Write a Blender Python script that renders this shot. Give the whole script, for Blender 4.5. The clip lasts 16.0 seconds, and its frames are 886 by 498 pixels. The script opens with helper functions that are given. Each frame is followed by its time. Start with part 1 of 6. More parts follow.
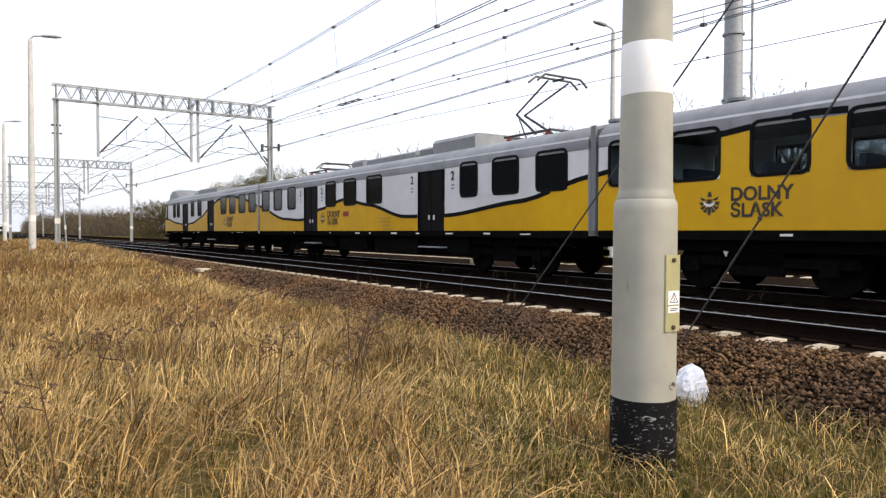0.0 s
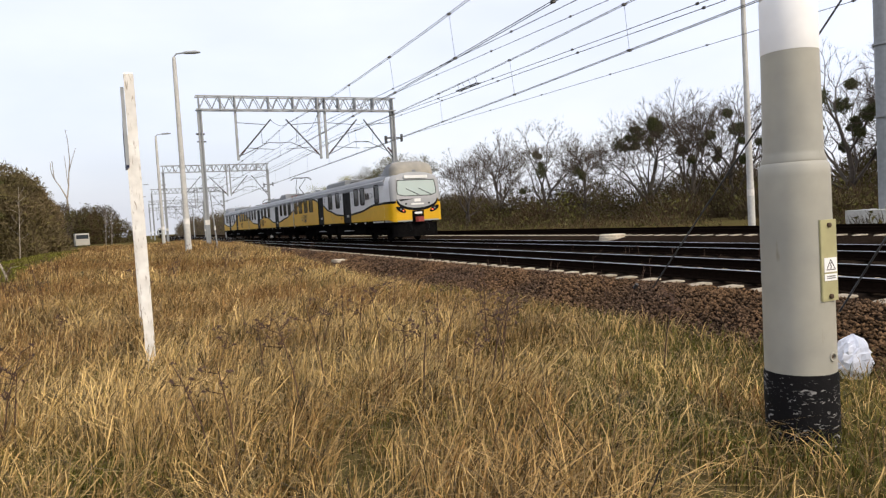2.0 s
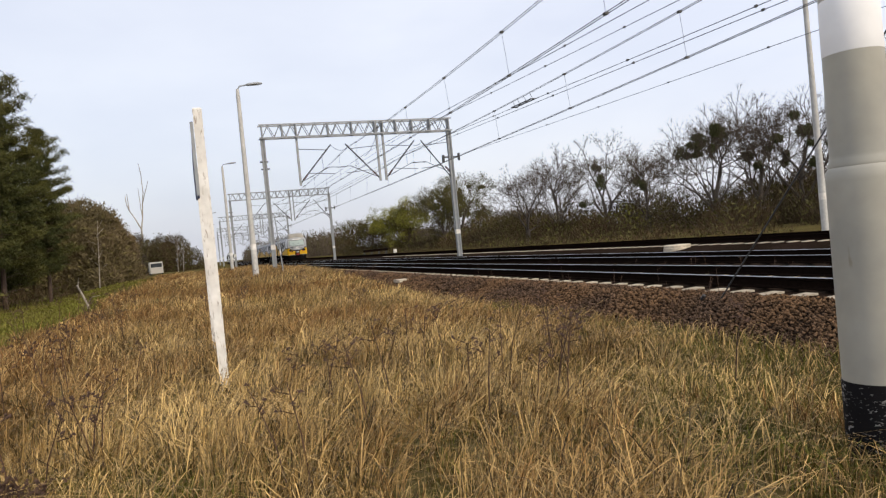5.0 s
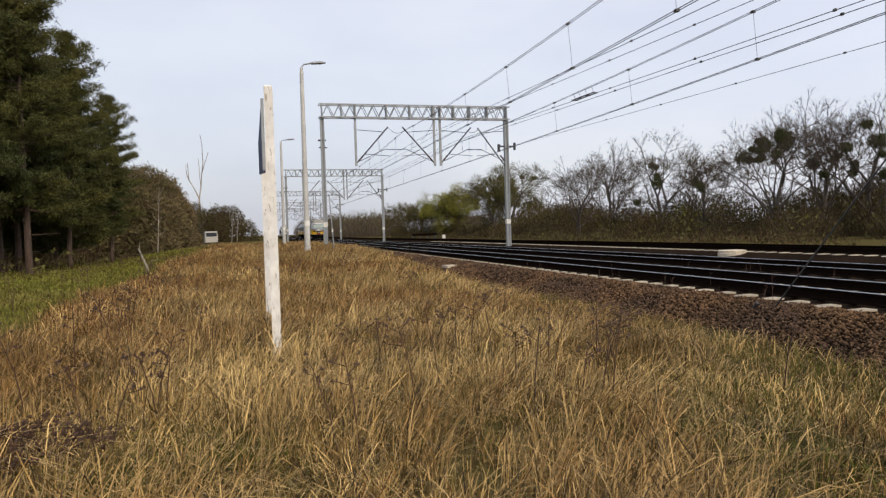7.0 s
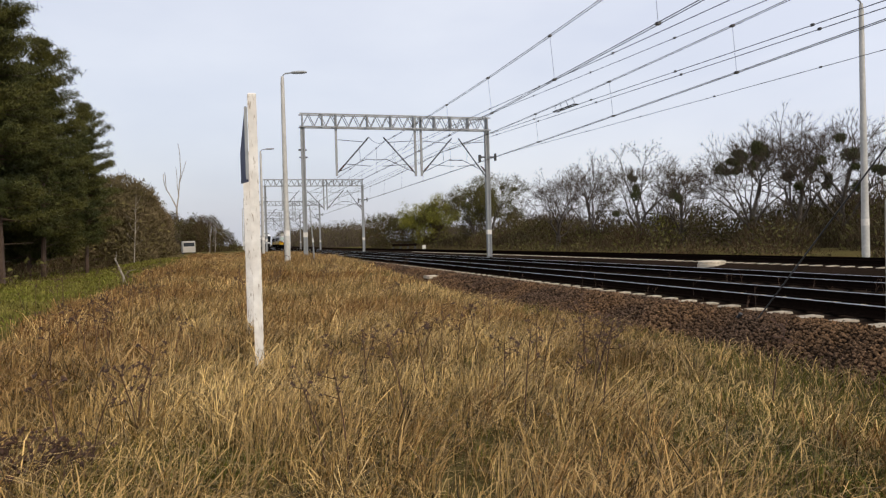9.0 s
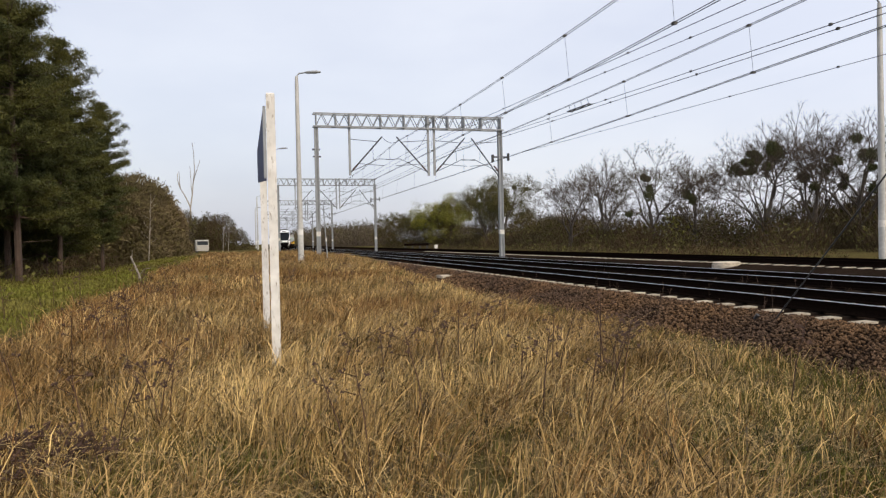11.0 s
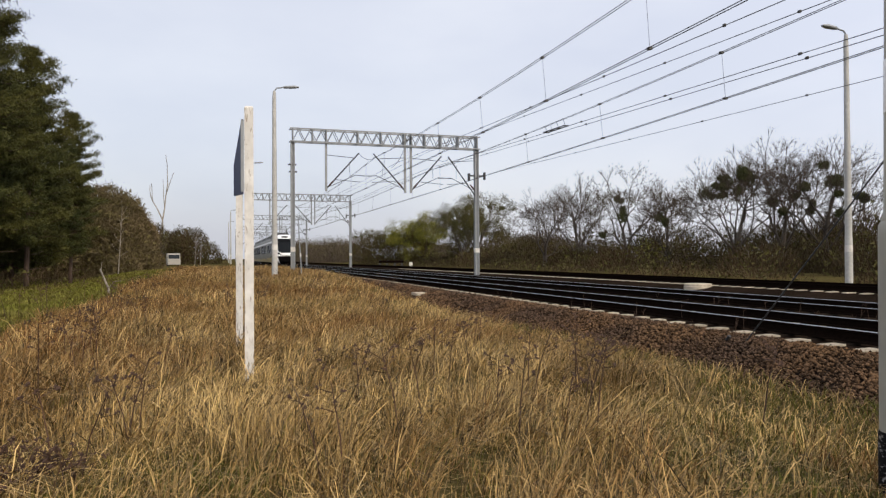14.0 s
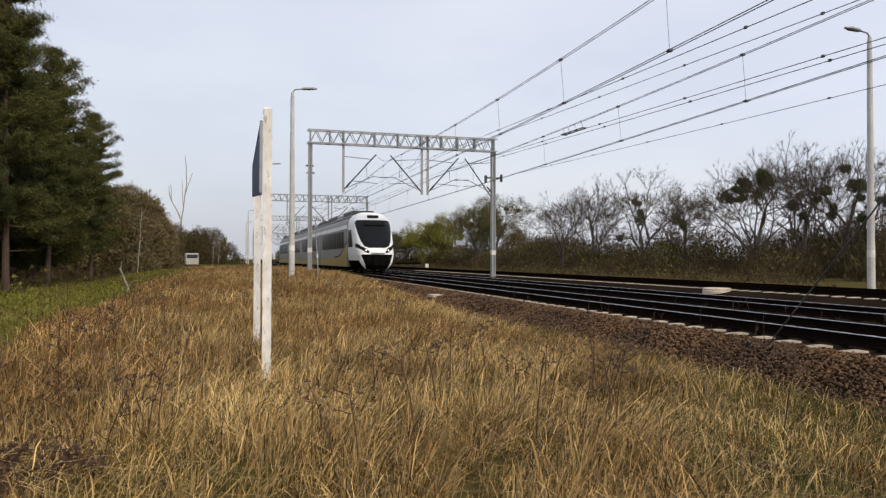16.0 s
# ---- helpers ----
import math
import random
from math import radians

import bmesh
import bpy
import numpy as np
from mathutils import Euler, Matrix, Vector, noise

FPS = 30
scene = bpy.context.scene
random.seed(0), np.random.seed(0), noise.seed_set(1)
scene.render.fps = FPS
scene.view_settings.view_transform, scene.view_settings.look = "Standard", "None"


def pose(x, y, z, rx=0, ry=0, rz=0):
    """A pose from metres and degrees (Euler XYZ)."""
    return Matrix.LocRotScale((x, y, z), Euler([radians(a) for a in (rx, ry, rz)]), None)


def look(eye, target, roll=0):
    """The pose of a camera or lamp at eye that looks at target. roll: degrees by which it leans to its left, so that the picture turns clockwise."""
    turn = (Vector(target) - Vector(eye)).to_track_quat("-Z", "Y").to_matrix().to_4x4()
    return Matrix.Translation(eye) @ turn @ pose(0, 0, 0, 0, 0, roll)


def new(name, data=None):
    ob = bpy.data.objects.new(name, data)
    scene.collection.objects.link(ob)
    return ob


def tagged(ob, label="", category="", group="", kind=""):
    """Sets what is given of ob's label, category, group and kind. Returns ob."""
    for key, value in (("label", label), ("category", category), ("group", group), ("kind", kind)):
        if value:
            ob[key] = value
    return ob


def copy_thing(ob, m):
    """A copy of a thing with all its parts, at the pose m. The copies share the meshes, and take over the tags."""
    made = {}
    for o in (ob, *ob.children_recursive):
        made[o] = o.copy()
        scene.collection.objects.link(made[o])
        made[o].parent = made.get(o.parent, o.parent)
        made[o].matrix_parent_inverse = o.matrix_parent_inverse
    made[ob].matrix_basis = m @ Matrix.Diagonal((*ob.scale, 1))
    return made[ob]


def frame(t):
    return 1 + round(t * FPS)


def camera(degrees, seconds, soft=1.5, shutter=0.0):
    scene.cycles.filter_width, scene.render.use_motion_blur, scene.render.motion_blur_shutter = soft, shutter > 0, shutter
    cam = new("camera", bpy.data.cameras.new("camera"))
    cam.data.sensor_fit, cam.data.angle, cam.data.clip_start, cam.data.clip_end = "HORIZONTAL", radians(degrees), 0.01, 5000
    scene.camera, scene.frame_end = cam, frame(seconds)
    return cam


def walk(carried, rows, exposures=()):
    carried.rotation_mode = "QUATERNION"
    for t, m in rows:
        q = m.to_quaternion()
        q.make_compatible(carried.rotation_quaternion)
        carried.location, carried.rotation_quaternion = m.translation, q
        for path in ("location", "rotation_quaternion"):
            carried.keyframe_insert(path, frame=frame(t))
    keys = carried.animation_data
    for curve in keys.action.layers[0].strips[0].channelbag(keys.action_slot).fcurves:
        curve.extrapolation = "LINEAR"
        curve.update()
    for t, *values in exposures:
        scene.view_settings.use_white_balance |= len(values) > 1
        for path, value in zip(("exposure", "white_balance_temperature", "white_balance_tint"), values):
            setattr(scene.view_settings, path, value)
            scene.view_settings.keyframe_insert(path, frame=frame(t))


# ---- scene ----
cam = camera(65.0, 16.0, soft=1.3)
# seconds, eye x y z, yaw, pitch, roll
PATH = [
    (0.0, -0.710, -0.722, 1.655, -32.98, -1.38, 0.13),
    (0.5, -0.750, -0.722, 1.655, -28.19, -0.91, -0.26),
    (1.0, -0.805, -0.740, 1.660, -22.73, -0.33, -0.57),
    (1.5, -0.799, -0.725, 1.657, -22.55, -2.08, -2.69),
    (2.0, -0.820, -0.766, 1.666, -22.65, -2.58, -3.49),
    (2.5, -0.810, -0.771, 1.668, -21.52, -1.86, -4.54),
    (3.0, -0.813, -0.783, 1.676, -20.63, -1.58, -4.78),
    (3.5, -0.823, -0.788, 1.675, -20.30, -1.63, -5.03),
    (4.0, -0.818, -0.777, 1.676, -19.40, -1.22, -5.06),
    (6.5, -0.933, -0.944, 1.668, -14.99, -0.35, -4.56),
    (7.0, -0.958, -0.950, 1.679, -13.81, -1.55, -1.70),
    (7.5, -0.945, -0.935, 1.667, -15.48, 2.42, -0.23),
    (8.0, -0.960, -0.892, 1.664, -16.57, -0.29, -0.37),
    (8.5, -0.988, -0.850, 1.678, -15.91, -0.69, -1.30),
    (11.0, -1.087, -0.863, 1.673, -14.56, -0.73, -1.31),
    (11.5, -1.080, -0.843, 1.677, -14.99, -0.10, -1.23),
    (12.0, -1.079, -0.845, 1.679, -15.45, 0.65, -0.90),
    (12.5, -1.100, -0.838, 1.676, -15.72, 0.82, -0.65),
    (13.0, -1.093, -0.835, 1.673, -16.78, -0.61, -1.39),
    (13.5, -1.090, -0.841, 1.665, -15.92, 0.61, -1.08),
    (14.0, -1.118, -0.851, 1.664, -16.67, 0.71, -0.35),
    (14.5, -1.117, -0.835, 1.676, -16.03, 1.25, -0.10),
    (15.0, -1.114, -0.843, 1.682, -16.31, 0.96, -0.21),
    (15.5, -1.115, -0.847, 1.679, -15.88, 0.74, 0.22),
    (16.0, -1.127, -0.830, 1.669, -15.35, 0.86, 0.11),
]

# the picture darkens as the bright train leaves
EXPOSURES = [(0.0, 0.26), (0.5, 0.18), (1.0, 0.02), (2.0, -0.09), (4.0, -0.20), (6.5, -0.34), (8.0, -0.42), (11.0, -0.32), (12.0, -0.34), (16.0, -0.42)]


def heading(yaw, pitch, roll):
    y, p = radians(yaw), radians(pitch)
    ahead = Vector((-math.sin(y) * math.cos(p), math.cos(y) * math.cos(p), math.sin(p)))
    return ahead, roll


def eye_pose(row):
    t, x, y, z, yaw, pitch, roll = row
    ahead, r = heading(yaw, pitch, roll)
    eye = Vector((x, y, z))
    return t, look(eye, eye + ahead, r)


walk(cam, [eye_pose(row) for row in PATH], EXPOSURES)

# ---- light ----
SUN_ELEV, SUN_AZ = 36.0, 155.0      # azimuth clockwise from +y
world = bpy.data.worlds.new("sky")
scene.world = world
world.use_nodes = True
wn, wl = world.node_tree.nodes, world.node_tree.links
wn.clear()
sky = wn.new("ShaderNodeTexSky")
sky.sky_type = "NISHITA"
sky.sun_disc = False
sky.sun_elevation, sky.sun_rotation = radians(SUN_ELEV), radians(SUN_AZ)
sky.dust_density, sky.air_density, sky.ozone_density = 4.0, 1.0, 1.0
bg_sky = wn.new("ShaderNodeBackground")
bg_sky.inputs["Strength"].default_value = 0.06
wl.new(sky.outputs[0], bg_sky.inputs["Color"])
# thin high cloud: soft white veil with faint billows
tc = wn.new("ShaderNodeTexCoord")
cl = wn.new("ShaderNodeTexNoise")
cl.inputs["Scale"].default_value, cl.inputs["Detail"].default_value = 2.2, 5.0
mp = wn.new("ShaderNodeMapping")
mp.inputs["Scale"].default_value = (1.0, 1.0, 2.6)
wl.new(tc.outputs["Generated"], mp.inputs["Vector"])
wl.new(mp.outputs[0], cl.inputs["Vector"])
cr = wn.new("ShaderNodeValToRGB")
cr.color_ramp.elements[0].position, cr.color_ramp.elements[0].color = 0.35, (0.70, 0.72, 0.815, 1)
cr.color_ramp.elements[1].position, cr.color_ramp.elements[1].color = 0.68, (0.85, 0.86, 0.92, 1)
wl.new(cl.outputs["Fac"], cr.inputs[0])
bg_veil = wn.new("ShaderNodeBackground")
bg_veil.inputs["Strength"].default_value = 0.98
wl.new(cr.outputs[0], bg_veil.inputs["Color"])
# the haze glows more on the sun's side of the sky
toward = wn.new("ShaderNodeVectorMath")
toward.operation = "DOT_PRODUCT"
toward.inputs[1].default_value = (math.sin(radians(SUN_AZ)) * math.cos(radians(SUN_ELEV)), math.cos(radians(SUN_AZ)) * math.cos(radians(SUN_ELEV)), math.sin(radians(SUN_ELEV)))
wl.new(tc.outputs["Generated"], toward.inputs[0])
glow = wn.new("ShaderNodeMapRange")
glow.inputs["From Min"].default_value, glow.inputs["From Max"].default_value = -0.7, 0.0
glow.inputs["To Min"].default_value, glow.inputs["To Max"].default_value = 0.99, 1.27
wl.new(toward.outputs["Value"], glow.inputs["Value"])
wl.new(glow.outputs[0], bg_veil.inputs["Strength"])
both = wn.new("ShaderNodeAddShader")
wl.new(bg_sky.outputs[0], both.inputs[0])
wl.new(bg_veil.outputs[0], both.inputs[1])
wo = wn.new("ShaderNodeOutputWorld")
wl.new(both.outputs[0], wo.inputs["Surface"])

sun = new("sun", bpy.data.lights.new("sun", "SUN"))
sun.data.energy, sun.data.angle, sun.data.color = 2.5, radians(4), (1.0, 0.88, 0.70)
_az, _el = radians(SUN_AZ), radians(SUN_ELEV)
_to = Vector((math.sin(_az) * math.cos(_el), math.cos(_az) * math.cos(_el), math.sin(_el)))
sun.matrix_world = look(_to * 60, (0, 0, 0))
scene.view_settings.exposure = 0.0


# ---- materials ----
def material(name, base, rough=0.7, metal=0.0, vary=0.0, scale=6.0, bump=0.0, second=None, big=0.6, island=0.0, spec=None, stretch=None, obj_rand=0.0):
    m = bpy.data.materials.new(name)
    m.use_nodes = True
    n, l = m.node_tree.nodes, m.node_tree.links
    b = n["Principled BSDF"]
    b.inputs["Roughness"].default_value, b.inputs["Metallic"].default_value = rough, metal
    if spec is not None:
        b.inputs["Specular IOR Level"].default_value = spec
    base4 = (*base, 1)
    b.inputs["Base Color"].default_value = base4
    if not (vary or second or island or bump or obj_rand):
        return m
    co = n.new("ShaderNodeTexCoord")
    vec = co.outputs["Object"]
    if stretch:
        sm = n.new("ShaderNodeMapping")
        sm.inputs["Scale"].default_value = stretch
        l.new(vec, sm.inputs["Vector"])
        vec = sm.outputs[0]
    fine = n.new("ShaderNodeTexNoise")
    fine.inputs["Scale"].default_value, fine.inputs["Detail"].default_value = scale, 6.0
    l.new(vec, fine.inputs["Vector"])
    large = n.new("ShaderNodeTexNoise")
    large.inputs["Scale"].default_value, large.inputs["Detail"].default_value = big, 4.0
    l.new(vec, large.inputs["Vector"])
    col = None
    mix = n.new("ShaderNodeMix")
    mix.data_type = "RGBA"
    ramp = n.new("ShaderNodeMapRange")
    ramp.inputs["From Min"].default_value, ramp.inputs["From Max"].default_value = 0.38, 0.62
    l.new(large.outputs["Fac"], ramp.inputs["Value"])
    l.new(ramp.outputs[0], mix.inputs["Factor"])
    mix.inputs["A"].default_value = base4
    mix.inputs["B"].default_value = (*(second or base), 1)
    col = mix.outputs["Result"]
    hsv = n.new("ShaderNodeHueSaturation")
    val = n.new("ShaderNodeMapRange")
    val.inputs["From Min"].default_value, val.inputs["From Max"].default_value = 0.25, 0.75
    val.inputs["To Min"].default_value, val.inputs["To Max"].default_value = 1 - vary, 1 + vary
    l.new(fine.outputs["Fac"], val.inputs["Value"])
    out = val.outputs[0]
    if island or obj_rand:
        if island:
            src = n.new("ShaderNodeNewGeometry").outputs["Random Per Island"]
        else:
            src = n.new("ShaderNodeObjectInfo").outputs["Random"]
        ir = n.new("ShaderNodeMapRange")
        k = island or obj_rand
        ir.inputs["To Min"].default_value, ir.inputs["To Max"].default_value = 1 - k, 1 + k
        l.new(src, ir.inputs["Value"])
        mul = n.new("ShaderNodeMath")
        mul.operation = "MULTIPLY"
        l.new(out, mul.inputs[0])
        l.new(ir.outputs[0], mul.inputs[1])
        out = mul.outputs[0]
    l.new(out, hsv.inputs["Value"])
    l.new(col, hsv.inputs["Color"])
    l.new(hsv.outputs[0], b.inputs["Base Color"])
    if bump:
        bp = n.new("ShaderNodeBump")
        bp.inputs["Strength"].default_value, bp.inputs["Distance"].default_value = bump, 0.02
        l.new(fine.outputs["Fac"], bp.inputs["Height"])
        l.new(bp.outputs[0], b.inputs["Normal"])
    return m


def glass_material(name, tint, rough=0.03, trans=1.0):
    m = bpy.data.materials.new(name)
    m.use_nodes = True
    b = m.node_tree.nodes["Principled BSDF"]
    b.inputs["Base Color"].default_value = (*tint, 1)
    b.inputs["Roughness"].default_value = rough
    b.inputs["Transmission Weight"].default_value = trans
    b.inputs["IOR"].default_value = 1.15
    return m


def glow_material(name, colour, strength):
    m = bpy.data.materials.new(name)
    m.use_nodes = True
    b = m.node_tree.nodes["Principled BSDF"]
    b.inputs["Base Color"].default_value = (*colour, 1)
    b.inputs["Emission Color"].default_value = (*colour, 1)
    b.inputs["Emission Strength"].default_value = strength
    return m


M_SOIL = material("dry_turf", (0.075, 0.052, 0.022), 0.95, 0, 0.45, 9.0, 0.5, (0.085, 0.075, 0.028), 0.25, spec=0.0)
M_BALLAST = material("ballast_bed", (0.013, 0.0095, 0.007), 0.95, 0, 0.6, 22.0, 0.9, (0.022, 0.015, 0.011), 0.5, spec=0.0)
M_STONE = material("ballast_stone", (0.112, 0.066, 0.035), 0.95, 0, 0.3, 30.0, 0.3, (0.070, 0.045, 0.030), 0.7, island=0.85, spec=0.05)
M_SLEEPER = material("concrete_sleeper", (0.52, 0.45, 0.35), 0.9, 0, 0.25, 14.0, 0.3, (0.40, 0.34, 0.26), 2.0, obj_rand=0.18, spec=0.1)
M_SLEEPERDARK = material("dark_sleeper_concrete", (0.020, 0.015, 0.012), 0.95, 0, 0.35, 10.0, 0.2, (0.032, 0.024, 0.018), 2.0, spec=0.0)
# rust taken down to near-black, with the rail sides' shade in the colour
M_RUST = material("shade_dark_rusty_rail", (0.009, 0.006, 0.0045), 0.8, 0.0, 0.35, 20.0, 0.2, spec=0.0)
M_RAILHEAD = material("polished_rail_head", (0.40, 0.41, 0.43), 0.38, 1.0, 0.1, 30.0)
M_GALV = material("galvanised_steel", (0.27, 0.285, 0.295), 0.6, 0.35, 0.15, 5.0, 0.1, (0.28, 0.29, 0.30), 0.8)
M_DARKSTEEL = material("dark_weathered_steel", (0.06, 0.06, 0.062), 0.6, 0.6, 0.3, 8.0)
M_WIRE = material("copper_wire_weathered", (0.085, 0.082, 0.078), 0.6, 0.4)
M_INSUL = material("brown_insulator", (0.07, 0.03, 0.02), 0.25)
M_MAST = material("grey_painted_mast", (0.365, 0.345, 0.285), 0.55, 0.0, 0.10, 5.0, 0.06, (0.30, 0.29, 0.25), 1.3)
M_MASTWHITE = material("white_painted_band", (0.80, 0.79, 0.78), 0.6, 0, 0.05, 7.0)
M_BITUMEN = material("flaking_bitumen", (0.008, 0.0075, 0.008), 0.75, 0, 0.4, 14.0, 0.4, spec=0.08)
M_PLATE = material("olive_cover_plate", (0.36, 0.33, 0.17), 0.5, 0, 0.1, 12.0)
M_WHITEPAINT = material("weathered_white_paint", (0.74, 0.72, 0.68), 0.7, 0, 0.12, 9.0, 0.1, (0.60, 0.57, 0.52), 3.0)
M_BLUE = material("dark_blue_board", (0.014, 0.026, 0.095), 0.5, 0, 0.1, 4.0)
M_CONC = material("pale_concrete_post", (0.50, 0.49, 0.46), 0.85, 0, 0.15, 8.0, 0.2, (0.40, 0.39, 0.37), 0.7)
M_BLACK = material("black_paint", (0.008, 0.008, 0.009), 0.45, 0, 0.2, 12.0)
M_TEXTDARK = material("dark_lettering", (0.035, 0.025, 0.02), 0.6)
M_SCREW = material("rusty_bolt", (0.08, 0.05, 0.03), 0.7, 0.4)
M_PLASTIC = material("white_plastic_bag", (0.80, 0.81, 0.86), 0.5, 0, 0.06, 12.0, 0.3)

# ---- mesh tools ----


class Build:
    """Collects vertices and faces of one part."""

    def __init__(self):
        self.v, self.f = [], []

    def quad(self, a, b, c, d):
        i = len(self.v)
        self.v += [tuple(a), tuple(b), tuple(c), tuple(d)]
        self.f.append((i, i + 1, i + 2, i + 3))

    def face(self, pts):
        i = len(self.v)
        self.v += [tuple(p) for p in pts]
        self.f.append(tuple(range(i, i + len(pts))))

    def box(self, x0, x1, y0, y1, z0, z1, m=None, bevel=0.0):
        c = bevel
        if c:
            ring = [(x0 + c, y0), (x1 - c, y0), (x1, y0 + c), (x1, y1 - c), (x1 - c, y1), (x0 + c, y1), (x0, y1 - c), (x0, y0 + c)]
        else:
            ring = [(x0, y0), (x1, y0), (x1, y1), (x0, y1)]
        i, n = len(self.v), len(ring)
        pts = [Vector((x, y, z0)) for x, y in ring] + [Vector((x, y, z1)) for x, y in ring]
        if m:
            pts = [m @ p for p in pts]
        self.v += [tuple(p) for p in pts]
        self.f.append(tuple(i + k for k in reversed(range(n))))
        self.f.append(tuple(i + n + k for k in range(n)))
        for k in range(n):
            k2 = (k + 1) % n
            self.f.append((i + k, i + k2, i + n + k2, i + n + k))
        return self

    def tube(self, pts, radii, sides=6, cap=True):
        """A tapered tube along a line of points."""
        pts = [Vector(p) for p in pts]
        if not hasattr(radii, "__len__"):
            radii = [radii] * len(pts)
        base = len(self.v)
        prev = None
        for k, p in enumerate(pts):
            d = (pts[min(k + 1, len(pts) - 1)] - pts[max(k - 1, 0)])
            d = d.normalized() if d.length > 1e-9 else Vector((0, 0, 1))
            ref = prev if prev is not None else (Vector((1, 0, 0)) if abs(d.x) < 0.9 else Vector((0, 1, 0)))
            u = (ref - d * ref.dot(d)).normalized()
            w = d.cross(u)
            prev = u
            for s in range(sides):
                a = 2 * math.pi * s / sides
                self.v.append(tuple(p + (u * math.cos(a) + w * math.sin(a)) * radii[k]))
        for k in range(len(pts) - 1):
            for s in range(sides):
                s2 = (s + 1) % sides
                a, b = base + k * sides, base + (k + 1) * sides
                self.f.append((a + s, a + s2, b + s2, b + s))
        if cap:
            self.f.append(tuple(base + s for s in reversed(range(sides))))
            e = base + (len(pts) - 1) * sides
            self.f.append(tuple(e + s for s in range(sides)))
        return self

    def lathe(self, prof, cx=0.0, cy=0.0, sides=24, lean=(0, 0)):
        """A turned body: (radius, z) pairs from bottom to top."""
        self.tube_rings([[(cx + lean[0] * z + r * math.cos(2 * math.pi * s / sides), cy + lean[1] * z + r * math.sin(2 * math.pi * s / sides), z) for s in range(sides)] for r, z in prof])
        return self

    def tube_rings(self, rings, cap=True, closed=True):
        base, n = len(self.v), len(rings[0])
        for r in rings:
            self.v += [tuple(p) for p in r]
        for k in range(len(rings) - 1):
            for s in range(n if closed else n - 1):
                s2 = (s + 1) % n
                a, b = base + k * n, base + (k + 1) * n
                self.f.append((a + s, a + s2, b + s2, b + s))
        if cap:
            self.f.append(tuple(base + s for s in reversed(range(n))))
            e = base + (len(rings) - 1) * n
            self.f.append(tuple(e + s for s in range(n)))
        return self

    def mesh(self, name, mats, smooth=False):
        me = bpy.data.meshes.new(name)
        me.from_pydata(self.v, [], self.f)
        for m in (mats if isinstance(mats, (list, tuple)) else [mats]):
            me.materials.append(m)
        if smooth:
            me.polygons.foreach_set("use_smooth", [True] * len(me.polygons))
            try:
                me.set_sharp_from_angle(angle=radians(38))
            except AttributeError:
                pass
        me.update()
        return me


def part(name, b, mat, parent=None, label="", smooth=False, at=None):
    ob = new(name, b.mesh(name, mat, smooth))
    if at is not None:
        ob.matrix_basis = at
    if parent is not None:
        ob.parent = parent
    if label:
        ob["label"] = label
    return ob


def thing(name, label, category, group="", kind="", at=None):
    ob = new(name)
    ob.empty_display_size = 0.3
    if at is not None:
        ob.matrix_basis = at
    return tagged(ob, label, category, group, kind)


def soup(name, verts, faces_n, mat, parent=None):
    """One mesh from a numpy array of corners, faces_n corners a face."""
    me = bpy.data.meshes.new(name)
    nv = len(verts)
    nf = nv // faces_n
    me.vertices.add(nv)
    me.vertices.foreach_set("co", np.ascontiguousarray(verts, dtype=np.float32).ravel())
    me.loops.add(nv)
    me.loops.foreach_set("vertex_index", np.arange(nv, dtype=np.int32))
    me.polygons.add(nf)
    me.polygons.foreach_set("loop_start", np.arange(0, nv, faces_n, dtype=np.int32))
    me.update(calc_edges=True)
    me.validate()
    me.materials.append(mat)
    ob = new(name, me)
    if parent is not None:
        ob.parent = parent
    return ob


def smooth01(a):
    a = min(1.0, max(0.0, a))
    return a * a * (3 - 2 * a)


# ---- the line: straight beside the camera, then a wide curve to the left that eases out again ----
RADIUS = 2000.0
CURVE_FROM = 5.0


CURVE_TO, EASE = 80.0, 1.5625e-4      # past this the curve eases out into a straight


def bend(y):
    d = min(max(0.0, y - CURVE_FROM), CURVE_TO - CURVE_FROM)
    u = min(max(0.0, y - CURVE_TO), 120.0)
    return -d * d / (2 * RADIUS) - u * (CURVE_TO - CURVE_FROM) / RADIUS + EASE * u * u


def bend_yaw(y):
    d = min(max(0.0, y - CURVE_FROM), CURVE_TO - CURVE_FROM)
    u = min(max(0.0, y - CURVE_TO), 120.0)
    return math.degrees(math.atan(d / RADIUS - 2 * EASE * u))


RAIL = 0.60                  # rail top over the meadow beside the camera
TRACK_A, TRACK_B, TRACK_C = 8.06, 11.75, 17.4
RAIL_C = 0.75


def height(x, y):
    """The lie of the land."""
    xr = x - bend(y)
    up = 0.72 * smooth01((y - 12) / 26) * smooth01((xr + 9 + 5 * smooth01((y - 42) / 25)) / 6)
    low = -0.05 * smooth01((-xr - 5) / 6)
    verge = 0.0
    if xr > 4.5:
        up *= 0.4
    bumps = 0.06 * noise.noise((x * 0.35, y * 0.35, 0)) + 0.03 * noise.noise((x * 1.1, y * 1.1, 3.0))
    return up + low + bumps * smooth01((5.2 - xr) / 1.0) + verge


